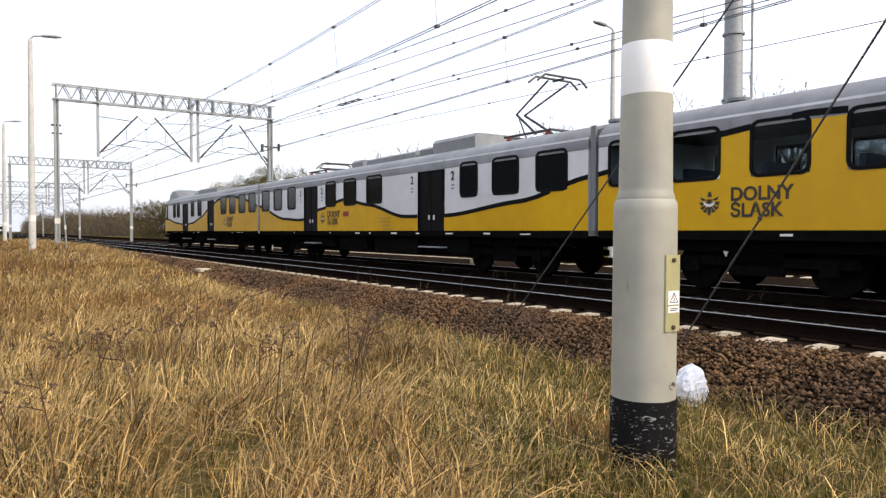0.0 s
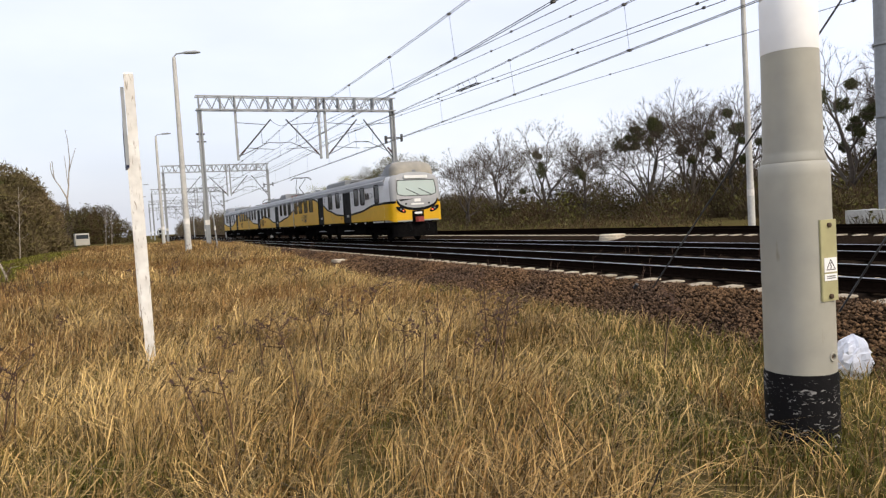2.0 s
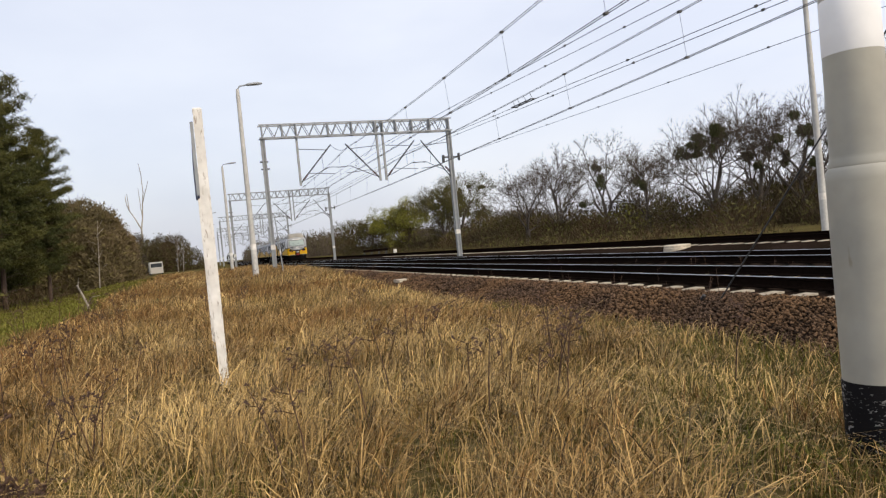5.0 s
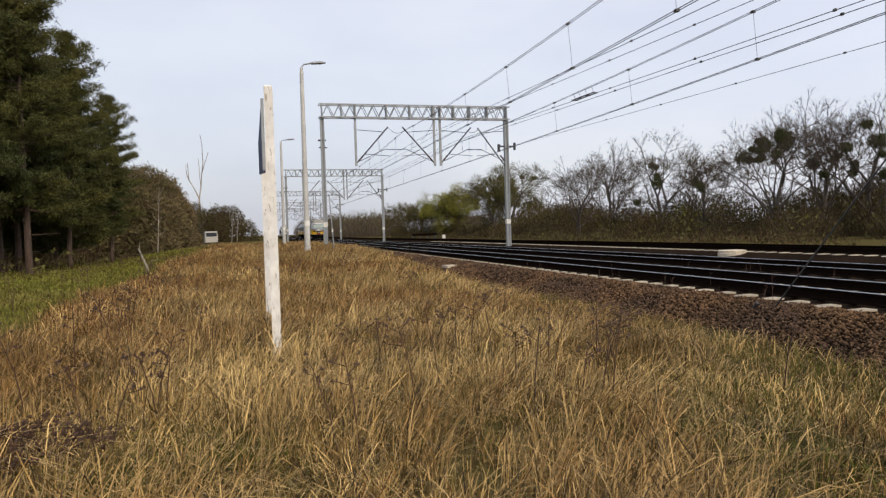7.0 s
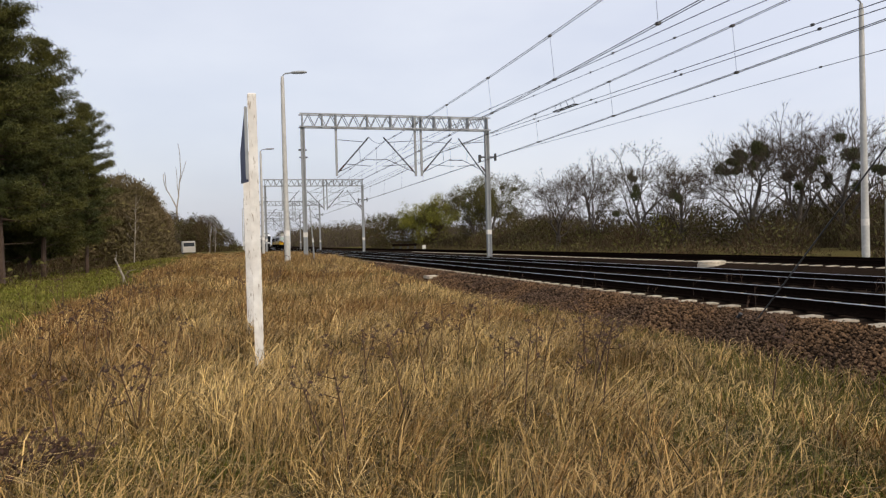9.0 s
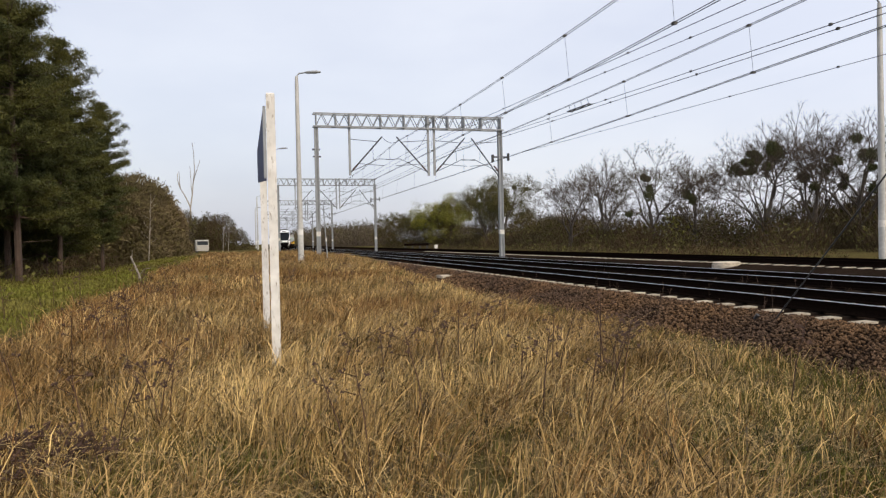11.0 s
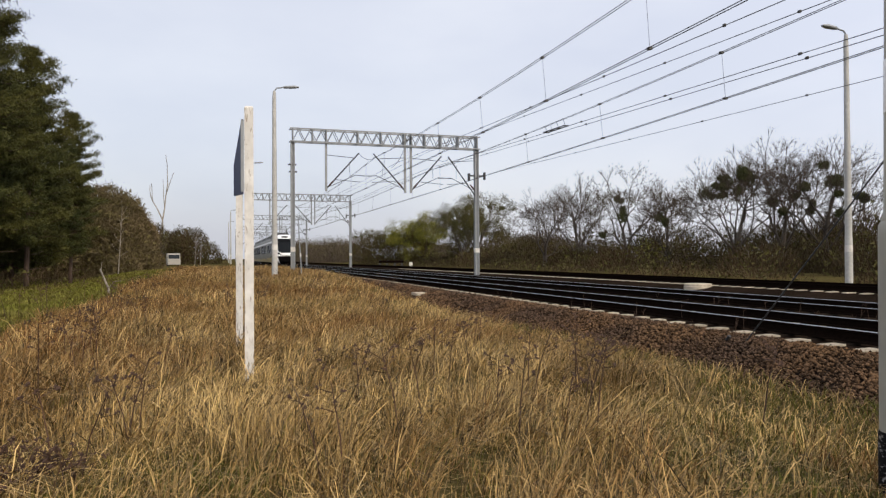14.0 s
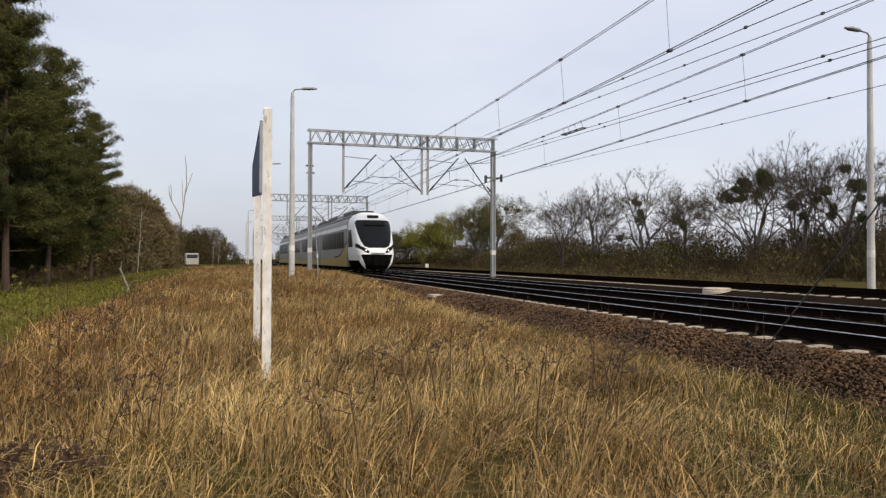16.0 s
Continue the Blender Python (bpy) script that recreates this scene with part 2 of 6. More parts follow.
def build_ground():
    b = Build()
    xs = [-2500, -900, -350, -150, -80, -50] + [-36 + 2 * i for i in range(10)] + [-16 + 0.8 * i for i in range(29)] + [8, 12, 16, 20, 22, 25, 30, 40, 60, 100, 200, 450, 1200, 3000]
    ys = [-800, -200, -60, -25, -10, -5] + [-3 + 0.8 * i for i in range(40)] + [30, 32, 35, 38, 42, 46, 52, 60, 70, 85, 100, 125, 150, 190, 240, 320, 450, 700, 1200, 2200, 4000]
    n = len(xs)
    for y in ys:
        for x in xs:
            xx = x + (bend(min(y, 500)) if abs(x) < 120 else 0)
            b.v.append((xx, y, height(xx, min(y, 500)) if abs(x) < 120 else 0.0))
    for j in range(len(ys) - 1):
        for i in range(n - 1):
            a = j * n + i
            b.f.append((a, a + 1, a + n + 1, a + n))
    g = part("ground", b, M_SOIL, smooth=True)
    tagged(g, "dry brown meadow ground with patches of green turf", "ground", kind="structure")


build_ground()


def along(profile, ys):
    """Sweep a closed or open outline (x, z) along the line."""
    return [[(x + bend(y), y, z) for x, z in profile] for y in ys]


YS_LINE = [-60, -30, -10, 0, 10] + [20 + 10 * i for i in range(49)]


def build_ballast():
    b = Build()
    prof = [(4.7, -0.12), (5.1, 0.02), (6.3, 0.36), (6.7, 0.39), (9.5, 0.37), (9.9, 0.33), (10.3, 0.37), (13.1, 0.36), (14.2, 0.25), (15.2, 0.40), (16.0, 0.54), (18.8, 0.54), (19.6, 0.42), (21.0, -0.1)]
    b.tube_rings(along(prof, YS_LINE), cap=False, closed=False)
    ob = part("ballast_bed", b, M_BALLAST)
    tagged(ob, "very dark brown ballast bed under the railway tracks", "ballast", kind="structure")
    return ob


BALLAST = build_ballast()


def rail_profile(x, top):
    return [(x - 0.070, top - 0.17), (x + 0.070, top - 0.17), (x + 0.070, top - 0.155), (x + 0.012, top - 0.13), (x + 0.012, top - 0.045),
            (x + 0.034, top - 0.035), (x + 0.034, top - 0.003), (x - 0.034, top - 0.003), (x - 0.034, top - 0.035), (x - 0.012, top - 0.045), (x - 0.012, top - 0.13), (x - 0.070, top - 0.155)]


def build_track(cx, top, label, headmat):
    t = thing("railway_track", label, "railway track", "railway tracks", kind="structure")
    for sx in (-0.7525, 0.7525):
        b = Build()
        b.tube_rings(along(rail_profile(cx + sx, top), YS_LINE))
        r = part("rail", b, M_RUST, t, "rusty steel rail with a worn head, its sides darkened for shade")
        h = Build()
        h.tube_rings(along([(cx + sx - 0.030, top - 0.003), (cx + sx + 0.030, top - 0.003), (cx + sx + 0.026, top + 0.002), (cx + sx - 0.026, top + 0.002)], YS_LINE))
        part("rail_head", h, headmat, r, "polished running surface")
    return t


TRACKS = [build_track(TRACK_A, RAIL, "near running track with concrete sleepers on brown ballast", M_RAILHEAD),
          build_track(TRACK_B, RAIL, "second running track with shiny rails on dark ballast", M_RAILHEAD),
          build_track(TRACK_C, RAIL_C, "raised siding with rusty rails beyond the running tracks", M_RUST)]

# ---- masts, gantries and lamps ----


def build_near_mast():
    """The thick steel mast beside the camera."""
    m = thing("steel_mast", "thick grey tubular steel mast with white band and black base", "mast")
    cx, cy, L = 3.13, 2.60, (-0.004, -0.006)
    shaft = Build().lathe([(0.221, 0.50), (0.219, 0.9), (0.216, 1.80), (0.214, 1.86), (0.197, 1.885), (0.199, 1.90), (0.185, 1.935), (0.183, 1.96), (0.179, 2.25), (0.175, 2.62)], cx, cy, 40, L)
    s = part("shaft", shaft, M_MAST, m, "grey painted shaft with a stepped collar", True)
    up = Build().lathe([(0.171, 2.93), (0.150, 5.0), (0.12, 9.5)], cx, cy, 40, L)
    part("upper_shaft", up, M_MAST, m, "grey painted upper shaft", True)
    band = Build().lathe([(0.176, 2.60), (0.177, 2.605), (0.173, 2.945), (0.171, 2.95)], cx, cy, 40, L)
    part("white_band", band, M_MASTWHITE, m, "white painted band", True)
    foot = Build()
    foot.lathe([(0.229, -0.15), (0.228, 0.485), (0.224, 0.508), (0.215, 0.512)], cx, cy, 40, L)
    part("black_base", foot, M_BITUMEN, m, "flaking black bitumen coat with pale scratches", True)
    return m


def build_gantry(y, x0, x1, top, base_l, base_r):
    yaw = bend_yaw(y)
    g = thing("catenary_gantry", "grey galvanised steel catenary gantry with a lattice beam over two tracks", "gantry", "catenary gantries", at=pose(bend(y) - bend(44.0), y, 0, 0, 0, yaw))
    for x, zb, w in ((x0, base_l, 0.13), (x1, base_r, 0.145)):
        p = Build()
        p.box(x - w, x - w + 0.08, -0.15, 0.15, zb, top - 0.9)
        p.box(x + w - 0.08, x + w, -0.15, 0.15, zb, top - 0.9)
        p.box(x - w + 0.08, x + w - 0.08, -0.05, 0.05, zb, top - 0.9)
        po = part("post", p, M_GALV, g)
        part("footing", Build().box(x - 0.3, x + 0.3, -0.3, 0.3, zb - 0.9, zb - 0.12, bevel=0.04), M_CONC, g, "concrete footing")
        part("safety_band", Build().box(x - w - 0.006, x + w + 0.006, -0.156, 0.156, zb + 1.55, zb + 1.85), M_WHITEPAINT, po, "white painted safety band")
    h = 0.92
    for name, z in (("upper_chord", top - 0.10), ("lower_chord", top - h)):
        for dy in (-0.28, 0.28):
            part(name, Build().box(x0 - 0.2, x1 + 0.2, dy - 0.04, dy + 0.04, z, z + 0.075), M_GALV, g)
    n = 34
    step = (x1 - x0) / n
    for dy in (-0.28, 0.28):
        for k in range(n):
            a, c = x0 + k * step, x0 + (k + 1) * step
            z0, z1 = top - h + 0.08, top - 0.08
            if k % 2:
                z0, z1 = z1, z0
            part("lattice_bar", Build().tube([(a, dy, z0), (c, dy, z1)], 0.026, 4), M_GALV, g)
    for fx in (0.0, 0.10, 0.17, 0.335, 0.46, 0.585, 0.625, 0.70, 0.79, 0.89, 1.0):
        xx = x0 + fx * (x1 - x0)
        part("lattice_upright", Build().box(xx - 0.03, xx + 0.03, -0.3, 0.3, top - h, top - 0.02), M_GALV, g)
    # hanging posts
    span = x1 - x0
    hang = [x0 + 0.17 * span, x0 + 0.592 * span, x0 + 0.625 * span]
    for xx in hang:
        part("drop_post", Build().box(xx - 0.07, xx + 0.07, -0.07, 0.07, top - 4.0, top + 0.02), M_GALV, g)
    # cantilevers
    zt, zb2 = top - 1.80, top - 3.85
    arms = [(hang[0], 1), (hang[1], -1), (hang[2], 1), (x1, -1)]
    for xx, s in arms:
        r = 2.15 if xx != x1 else 2.05
        arm = Build().tube([(xx, 0, zb2 if xx != x1 else zb2 - 0.35), (xx + s * r, 0, zt + 0.35)], 0.045, 6)
        a = part("cantilever", arm, M_DARKSTEEL, g, "dark sloping cantilever tube")
        part("stay", Build().tube([(xx, 0, zt + 0.15), (xx + s * (r - 0.3), 0, zt + 0.02)], 0.022, 5), M_DARKSTEEL, a)
        part("steady_arm", Build().tube([(xx + s * 0.6, 0, zb2 + 0.62), (xx + s * (r + 0.1), 0, zb2 + 0.50)], 0.02, 5), M_DARKSTEEL, a)
        part("registration_tube", Build().tube([(xx, 0, zb2 + 0.10), (xx + s * 0.35, 0, zb2 + 0.22), (xx + s * r * 0.9, 0, zb2 + 0.95), (xx + s * (r + 0.7), 0, zb2 + 0.90)], 0.022, 5), M_DARKSTEEL, a)
        part("hanger", Build().tube([(xx + s * r * 0.72, 0, zb2 + 0.85), (xx + s * r * 0.70, 0, zt - 0.20)], 0.012, 4), M_DARKSTEEL, a)
        ins = Build().lathe([(0.03, 0)] + [(0.075 if k % 2 else 0.04, 0.04 + 0.05 * k) for k in range(8)] + [(0.03, 0.46)], 0, 0, 8)
        d = Vector((s * r, 0, zt + 0.35 - zb2)).normalized()
        part("insulator", ins, M_INSUL, a, "ribbed brown insulator", at=Matrix.Translation(Vector((xx, 0, zb2)) + d * 0.25) @ d.to_track_quat("Z", "Y").to_matrix().to_4x4())
    # slack jumper cables between the cantilevers
    for xa, xb, za, zb4 in ((hang[0] + 2.2, hang[1] - 1.9, zt + 0.3, zt + 0.2), (hang[2] + 1.9, x1 - 1.9, zt + 0.2, zt + 0.3), (hang[1] - 0.9, hang[1], zt - 0.5, top - 1.0)):
        pts = [(xa + (xb - xa) * q / 8, 0.1, za + (zb4 - za) * q / 8 - 0.75 * 4 * (q / 8) * (1 - q / 8) * min(1.0, abs(xb - xa) / 3)) for q in range(9)]
        part("jumper_cable", Build().tube(pts, 0.014, 4, False), M_DARKSTEEL, g, "slack dark jumper cable")
    # bracket and switch box on the right post
    part("bracket", Build().box(x1 - 0.55, x1 + 0.65, -0.05, 0.05, top - 2.75, top - 2.65), M_DARKSTEEL, g)
    part("bracket_end", Build().box(x1 + 0.55, x1 + 0.65, -0.12, 0.12, top - 2.95, top - 2.45), M_DARKSTEEL, g)
    part("bracket_end", Build().box(x1 - 0.60, x1 - 0.48, -0.12, 0.12, top - 3.05, top - 2.55), M_DARKSTEEL, g)
    part("bracket", Build().box(x0 - 0.28, x0 + 0.22, -0.05, 0.05, top - 2.4, top - 2.3), M_DARKSTEEL, g)
    part("bracket", Build().box(x0 - 0.24, x0 + 0.28, -0.05, 0.05, top - 2.85, top - 2.77), M_DARKSTEEL, g)
    return g


def build_lamp(x, y, zb, htop, arm, label):
    l = thing("street_lamp", label, "street lamp", "platform lamps", at=pose(x, y, 0))
    z1 = zb + 2.1
    p = Build().lathe([(0.15, zb - 0.5), (0.145, zb + 1.75), (0.135, z1), (0.095, htop - 0.5), (0.07, htop - 0.15)], 0, 0, 14)
    po = part("pole", p, M_CONC, l, "pale tapered concrete pole", True)
    part("band", Build().lathe([(0.150, zb + 1.35), (0.147, zb + 1.62)], 0, 0, 14), M_WHITEPAINT, po, "white painted band")
    s = math.copysign(1, arm)
    pts = [(0, 0, htop - 0.4), (0, 0, htop - 0.15), (s * 0.12, 0, htop), (s * 0.45, 0, htop + 0.06)]
    part("arm", Build().tube(pts, 0.035, 7), M_GALV, l, "curved steel arm")
    hd = Build()
    hd.tube_rings([[(s * (0.42 + q * 0.8), dy * w, htop + 0.05 + dz * hh + q * 0.06) for dy, dz in ((-1, 0), (-0.7, 1), (0.7, 1), (1, 0), (0.7, -0.6), (-0.7, -0.6))] for q, w, hh in ((0, 0.04, 0.04), (0.15, 0.10, 0.07), (0.7, 0.13, 0.08), (1.0, 0.06, 0.04))])
    part("lamp_head", hd, M_GALV, l, "grey lamp head", True)
    return l


build_near_mast()
GANTRIES = [44.2, 90.0, 136.0, 182.0, 228.0]
for gy in GANTRIES:
    build_gantry(gy, 2.43, 14.9, 10.0, 0.55, 0.45)
for ly in (35.0, 64.0, 128.0, 168.0):
    build_lamp(0.80 + bend(ly) - bend(35.0), ly, 0.75, 10.25, 0.9, "tall pale concrete street lamp beside the old platform")
build_lamp(22.9, 21.6, 0.45, 10.85, -0.9, "tall pale concrete street lamp beyond the siding")

# ---- vegetation ----
M_STRAW = material("dry_grass_straw", (0.450, 0.310, 0.122), 0.7, 0, 0.15, 1.2, 0, (0.235, 0.146, 0.052), 0.35, island=0.97, spec=0.3)
M_RUSSET = material("dry_grass_russet", (0.185, 0.092, 0.032), 0.85, 0, 0.15, 1.2, 0, (0.25, 0.145, 0.05), 0.35, island=0.6, spec=0.2)
M_GREEN = material("fresh_grass", (0.088, 0.088, 0.011), 0.75, 0, 0.15, 1.5, 0, (0.140, 0.108, 0.022), 0.5, island=0.4, spec=0.25)
M_LAWN = material("short_green_grass", (0.125, 0.128, 0.020), 0.8, 0, 0.2, 1.0, 0, (0.14, 0.12, 0.032), 0.3, island=0.4, spec=0.1)
M_WEED = material("dead_weed_stalk", (0.062, 0.031, 0.017), 0.9, 0, 0.2, 5.0, island=0.3)
M_BARK = material("grey_brown_bark", (0.065, 0.052, 0.043), 0.95, 0, 0.3, 4.0, 0.5, (0.09, 0.075, 0.06), 0.7)
M_BIRCH = material("pale_birch_bark", (0.30, 0.26, 0.21), 0.9, 0, 0.4, 3.0, 0.3)
M_PINEBARK = material("reddish_pine_bark", (0.075, 0.045, 0.032), 0.95, 0, 0.35, 4.0, 0.6, (0.055, 0.04, 0.03), 0.4)
M_TWIG = material("bare_twigs", (0.105, 0.082, 0.062), 0.95, 0, 0.2, 0.8, 0, (0.075, 0.06, 0.048), 0.12, island=0.35, spec=0.0)
M_BUSHTWIG = material("brown_shrub_twigs", (0.085, 0.058, 0.034), 0.95, 0, 0.2, 0.7, 0, (0.055, 0.044, 0.026), 0.09, island=0.18, spec=0.0)
M_BUD = material("spring_leaf_buds", (0.105, 0.098, 0.026), 0.85, 0, 0.2, 0.8, 0, (0.07, 0.062, 0.022), 0.12, island=0.18, spec=0.15)
M_LIME = material("young_yellow_green_leaves", (0.26, 0.245, 0.038), 0.8, 0, 0.2, 0.8, 0, (0.18, 0.18, 0.032), 0.3, island=0.18, spec=0.15)
M_MISTLE = material("mistletoe_leaves", (0.062, 0.066, 0.026), 0.8, 0, 0.2, 1.5, 0, (0.075, 0.08, 0.03), 0.5, island=0.3, spec=0.2)
M_NEEDLE = material("pine_needles", (0.047, 0.055, 0.016), 0.7, 0, 0.2, 0.9, 0, (0.088, 0.084, 0.020), 0.25, island=0.4, spec=0.2)

M_HEDGE = material("olive_brown_twigs", (0.165, 0.122, 0.070), 0.95, 0, 0.2, 0.7, 0, (0.125, 0.10, 0.055), 0.12, island=0.18, spec=0.0)
M_HEDGEDARK = material("dark_olive_twigs", (0.084, 0.060, 0.032), 0.95, 0, 0.2, 0.7, 0, (0.078, 0.064, 0.034), 0.12, island=0.18, spec=0.0)
M_OLIVE = material("olive_spring_leaves", (0.096, 0.088, 0.024), 0.9, 0, 0.2, 0.7, 0, (0.064, 0.062, 0.020), 0.12, island=0.18, spec=0.0)
M_HEDGELEAF = material("olive_buds", (0.155, 0.125, 0.052), 0.9, 0, 0.2, 0.7, 0, (0.12, 0.10, 0.042), 0.12, island=0.18, spec=0.0)
RNG = np.random.default_rng(11)


def indexed(name, verts, faces, mat, parent=None):
    """One mesh from numpy vertices and triangles."""
    me = bpy.data.meshes.new(name)
    me.vertices.add(len(verts))
    me.vertices.foreach_set("co", np.ascontiguousarray(verts, dtype=np.float32).ravel())
    nf = len(faces)
    me.loops.add(nf * 3)
    me.loops.foreach_set("vertex_index", np.ascontiguousarray(faces, dtype=np.int32).ravel())
    me.polygons.add(nf)
    me.polygons.foreach_set("loop_start", np.arange(0, nf * 3, 3, dtype=np.int32))
    me.update(calc_edges=True)
    me.materials.append(mat)
    ob = new(name, me)
    if parent is not None:
        ob.parent = parent
    return ob


GX, GY = np.arange(-40, 24, 0.5), np.arange(-6, 90, 0.5)
GZ = np.array([[height(x, y) for x in GX] for y in GY])


def heights(x, y):
    i = np.clip(((x + 40) / 0.5).astype(int), 0, len(GX) - 1)
    j = np.clip(((y + 6) / 0.5).astype(int), 0, len(GY) - 1)
    return GZ[j, i]


def bends(y):
    d = np.clip(y - CURVE_FROM, 0.0, CURVE_TO - CURVE_FROM)
    u = np.clip(y - CURVE_TO, 0.0, 120.0)
    return -d * d / (2 * RADIUS) - u * (CURVE_TO - CURVE_FROM) / RADIUS + EASE * u * u


def blades(bx, by, h, w, lean, ang, curl):
    """Grass blades of seven points: three pairs and a tip that droops."""
    n = len(bx)
    bz = heights(bx, by) - 0.03
    face = RNG.uniform(0, np.pi, n)
    dx, dy = np.cos(face) * w / 2, np.sin(face) * w / 2
    lx, ly = np.cos(ang) * lean, np.sin(ang) * lean
    v = np.zeros((n, 7, 3))
    for k, (f, g, wide) in enumerate(((0.0, 0.0, 1.0), (0.22, 0.42, 0.9), (0.62, 0.80, 0.75))):
        mx, my, mz = bx + lx * f * h, by + ly * f * h, bz + g * h * (1 - 0.10 * curl * k)
        v[:, 2 * k] = np.stack([mx - dx * wide, my - dy * wide, mz], 1)
        v[:, 2 * k + 1] = np.stack([mx + dx * wide, my + dy * wide, mz], 1)
    v[:, 6] = np.stack([bx + lx * h * (1 + 0.7 * curl), by + ly * h * (1 + 0.7 * curl), bz + h * (1 - 0.55 * curl)], 1)
    f = np.array([[0, 1, 2], [1, 3, 2], [2, 3, 4], [3, 5, 4], [4, 5, 6]])
    faces = (np.arange(n)[:, None, None] * 7 + f[None]).reshape(-1, 3)
    return v.reshape(-1, 3), faces


def field_noise(x, y, s, seed):
    a = np.sin(x * s + seed) * np.cos(y * s * 1.3 + seed * 2.1) + 0.6 * np.sin(x * s * 2.3 + y * s * 1.7 + seed * 0.7) + 0.4 * np.cos(x * s * 4.1 - y * s * 3.3 + seed)
    return a / 2.0


def meadow():
    """Tufts thicker near the camera's stretch, coarser far off."""
    rings = [(2.6, 7.5, 38, 28, 0.0068), (7.5, 13, 26, 26, 0.0085), (13, 22, 14, 28, 0.010), (22, 38, 6.5, 30, 0.014), (38, 75, 3.0, 28, 0.020)]
    sets = {"straw": [], "russet": [], "green": []}
    for r0, r1, dens, per, w in rings:
        area = math.radians(116) / 2 * (r1 * r1 - r0 * r0)
        n = int(area * dens)
        r = np.sqrt(RNG.uniform(r0 * r0, r1 * r1, n))
        a = np.radians(RNG.uniform(-38, 78, n))
        tx, ty = -0.9 + r * np.sin(a), -0.8 + r * np.cos(a)
        rel = tx - bends(ty)
        keep = (rel < 5.25 - 0.4 * RNG.random(n)) & (rel > -7.6)
        keep &= (tx - 3.13) ** 2 + (ty - 2.6) ** 2 > 0.10
        tx, ty, rel, r = tx[keep], ty[keep], rel[keep], r[keep]
        n = len(tx)
        g = field_noise(tx, ty, 0.75, 1.3) + 0.35 * RNG.normal(size=n)
        b = field_noise(tx, ty, 0.4, 4.2) + 0.3 * RNG.normal(size=n)
        verge = np.clip((rel - 3.6) / 1.2, 0, 1)
        left = np.clip((-rel - 5.2 - 0.4 * np.sin(ty * 0.4)) / 1.0, 0, 1)
        mast = np.clip((rel - 1.75 + 0.4 * np.clip(3.0 - ty, 0, 2)) / 0.6, 0, 1) * np.clip((6.6 - ty) / 2.2, 0, 1)
        near = np.clip((7.0 - r) / 4.0, 0, 1)
        green = (g + 0.62 * verge + 2.6 * left + 0.26 * near + 1.35 * mast) > 0.70
        russet = (~green) & ((b + 0.38 * np.clip((ty - 8) / 16, 0, 1) + 0.5 * np.clip((-rel - 2.2) / 2.0, 0, 1)) > 0.38)
        kind = np.where(green, 2, np.where(russet, 1, 0))
        hgt = (0.47 + 0.20 * field_noise(tx, ty, 1.1, 2.2)) * np.where(green, 0.62, 1.0) * (1 - 0.35 * verge) * (1 - 0.62 * left) * (1 - 0.32 * mast)
        hgt *= RNG.uniform(0.75, 1.25, n) * (1 - 0.25 * np.clip((r - 14) / 12, 0, 1))
        # tufts lie over in swaths, as the wind has combed them
        tl = -0.35 + 1.5 * field_noise(tx, ty, 1.4, 6.1) + RNG.normal(0, 0.9, n)
        comb = np.clip(0.55 + 0.5 * field_noise(tx, ty, 1.9, 0.4) + RNG.normal(0, 0.22, n), 0.1, 1.3)
        idx = np.repeat(np.arange(n), per)
        m = len(idx)
        sp = np.where(r < 13, 0.13, 0.25)[idx]
        ba = RNG.uniform(0, 2 * np.pi, m)
        br = sp * np.sqrt(RNG.random(m))
        bx, by = tx[idx] + br * np.cos(ba), ty[idx] + br * np.sin(ba)
        lx = 0.45 * np.cos(ba) * br / sp + comb[idx] * np.cos(tl[idx])
        ly = 0.45 * np.sin(ba) * br / sp + comb[idx] * np.sin(tl[idx])
        lean, ang = np.hypot(lx, ly) * RNG.uniform(0.25, 1.5, m), np.arctan2(ly, lx) + RNG.normal(0, 0.75, m)
        h = hgt[idx] * RNG.uniform(0.45, 1.15, m)
        curl = np.where(RNG.random(m) < 0.6, RNG.uniform(0.5, 1.3, m), RNG.uniform(0, 0.5, m))
        k2 = kind[idx].copy()
        swap = RNG.random(m)
        k2 = np.where((k2 == 0) & (swap < 0.10), 2, k2)
        k2 = np.where((k2 == 2) & (swap > 0.52) & (left[idx] < 0.5), 0, k2)
        k2 = np.where((k2 == 1) & (swap > 0.72), 0, k2)
        for kk, key in enumerate(("straw", "russet", "green")):
            s = k2 == kk
            if s.any():
                sets[key].append(blades(bx[s], by[s], h[s] * (0.75 if kk == 2 else 1), w * RNG.uniform(0.6, 1.5, s.sum()), lean[s], ang[s], curl[s]))
    for key, mat, lab in (("straw", M_STRAW, "tall dry straw-coloured meadow grass in leaning tufts"), ("russet", M_RUSSET, "reddish brown withered grass in the meadow"), ("green", M_GREEN, "fresh green grass shoots among the dry tufts")):
        vs, fs, o = [], [], 0
        for v, f in sets[key]:
            vs.append(v)
            fs.append(f + o)
            o += len(v)
        ob = indexed("meadow_grass", np.concatenate(vs), np.concatenate(fs), mat)
        tagged(ob, lab, "grass", kind="stuff")


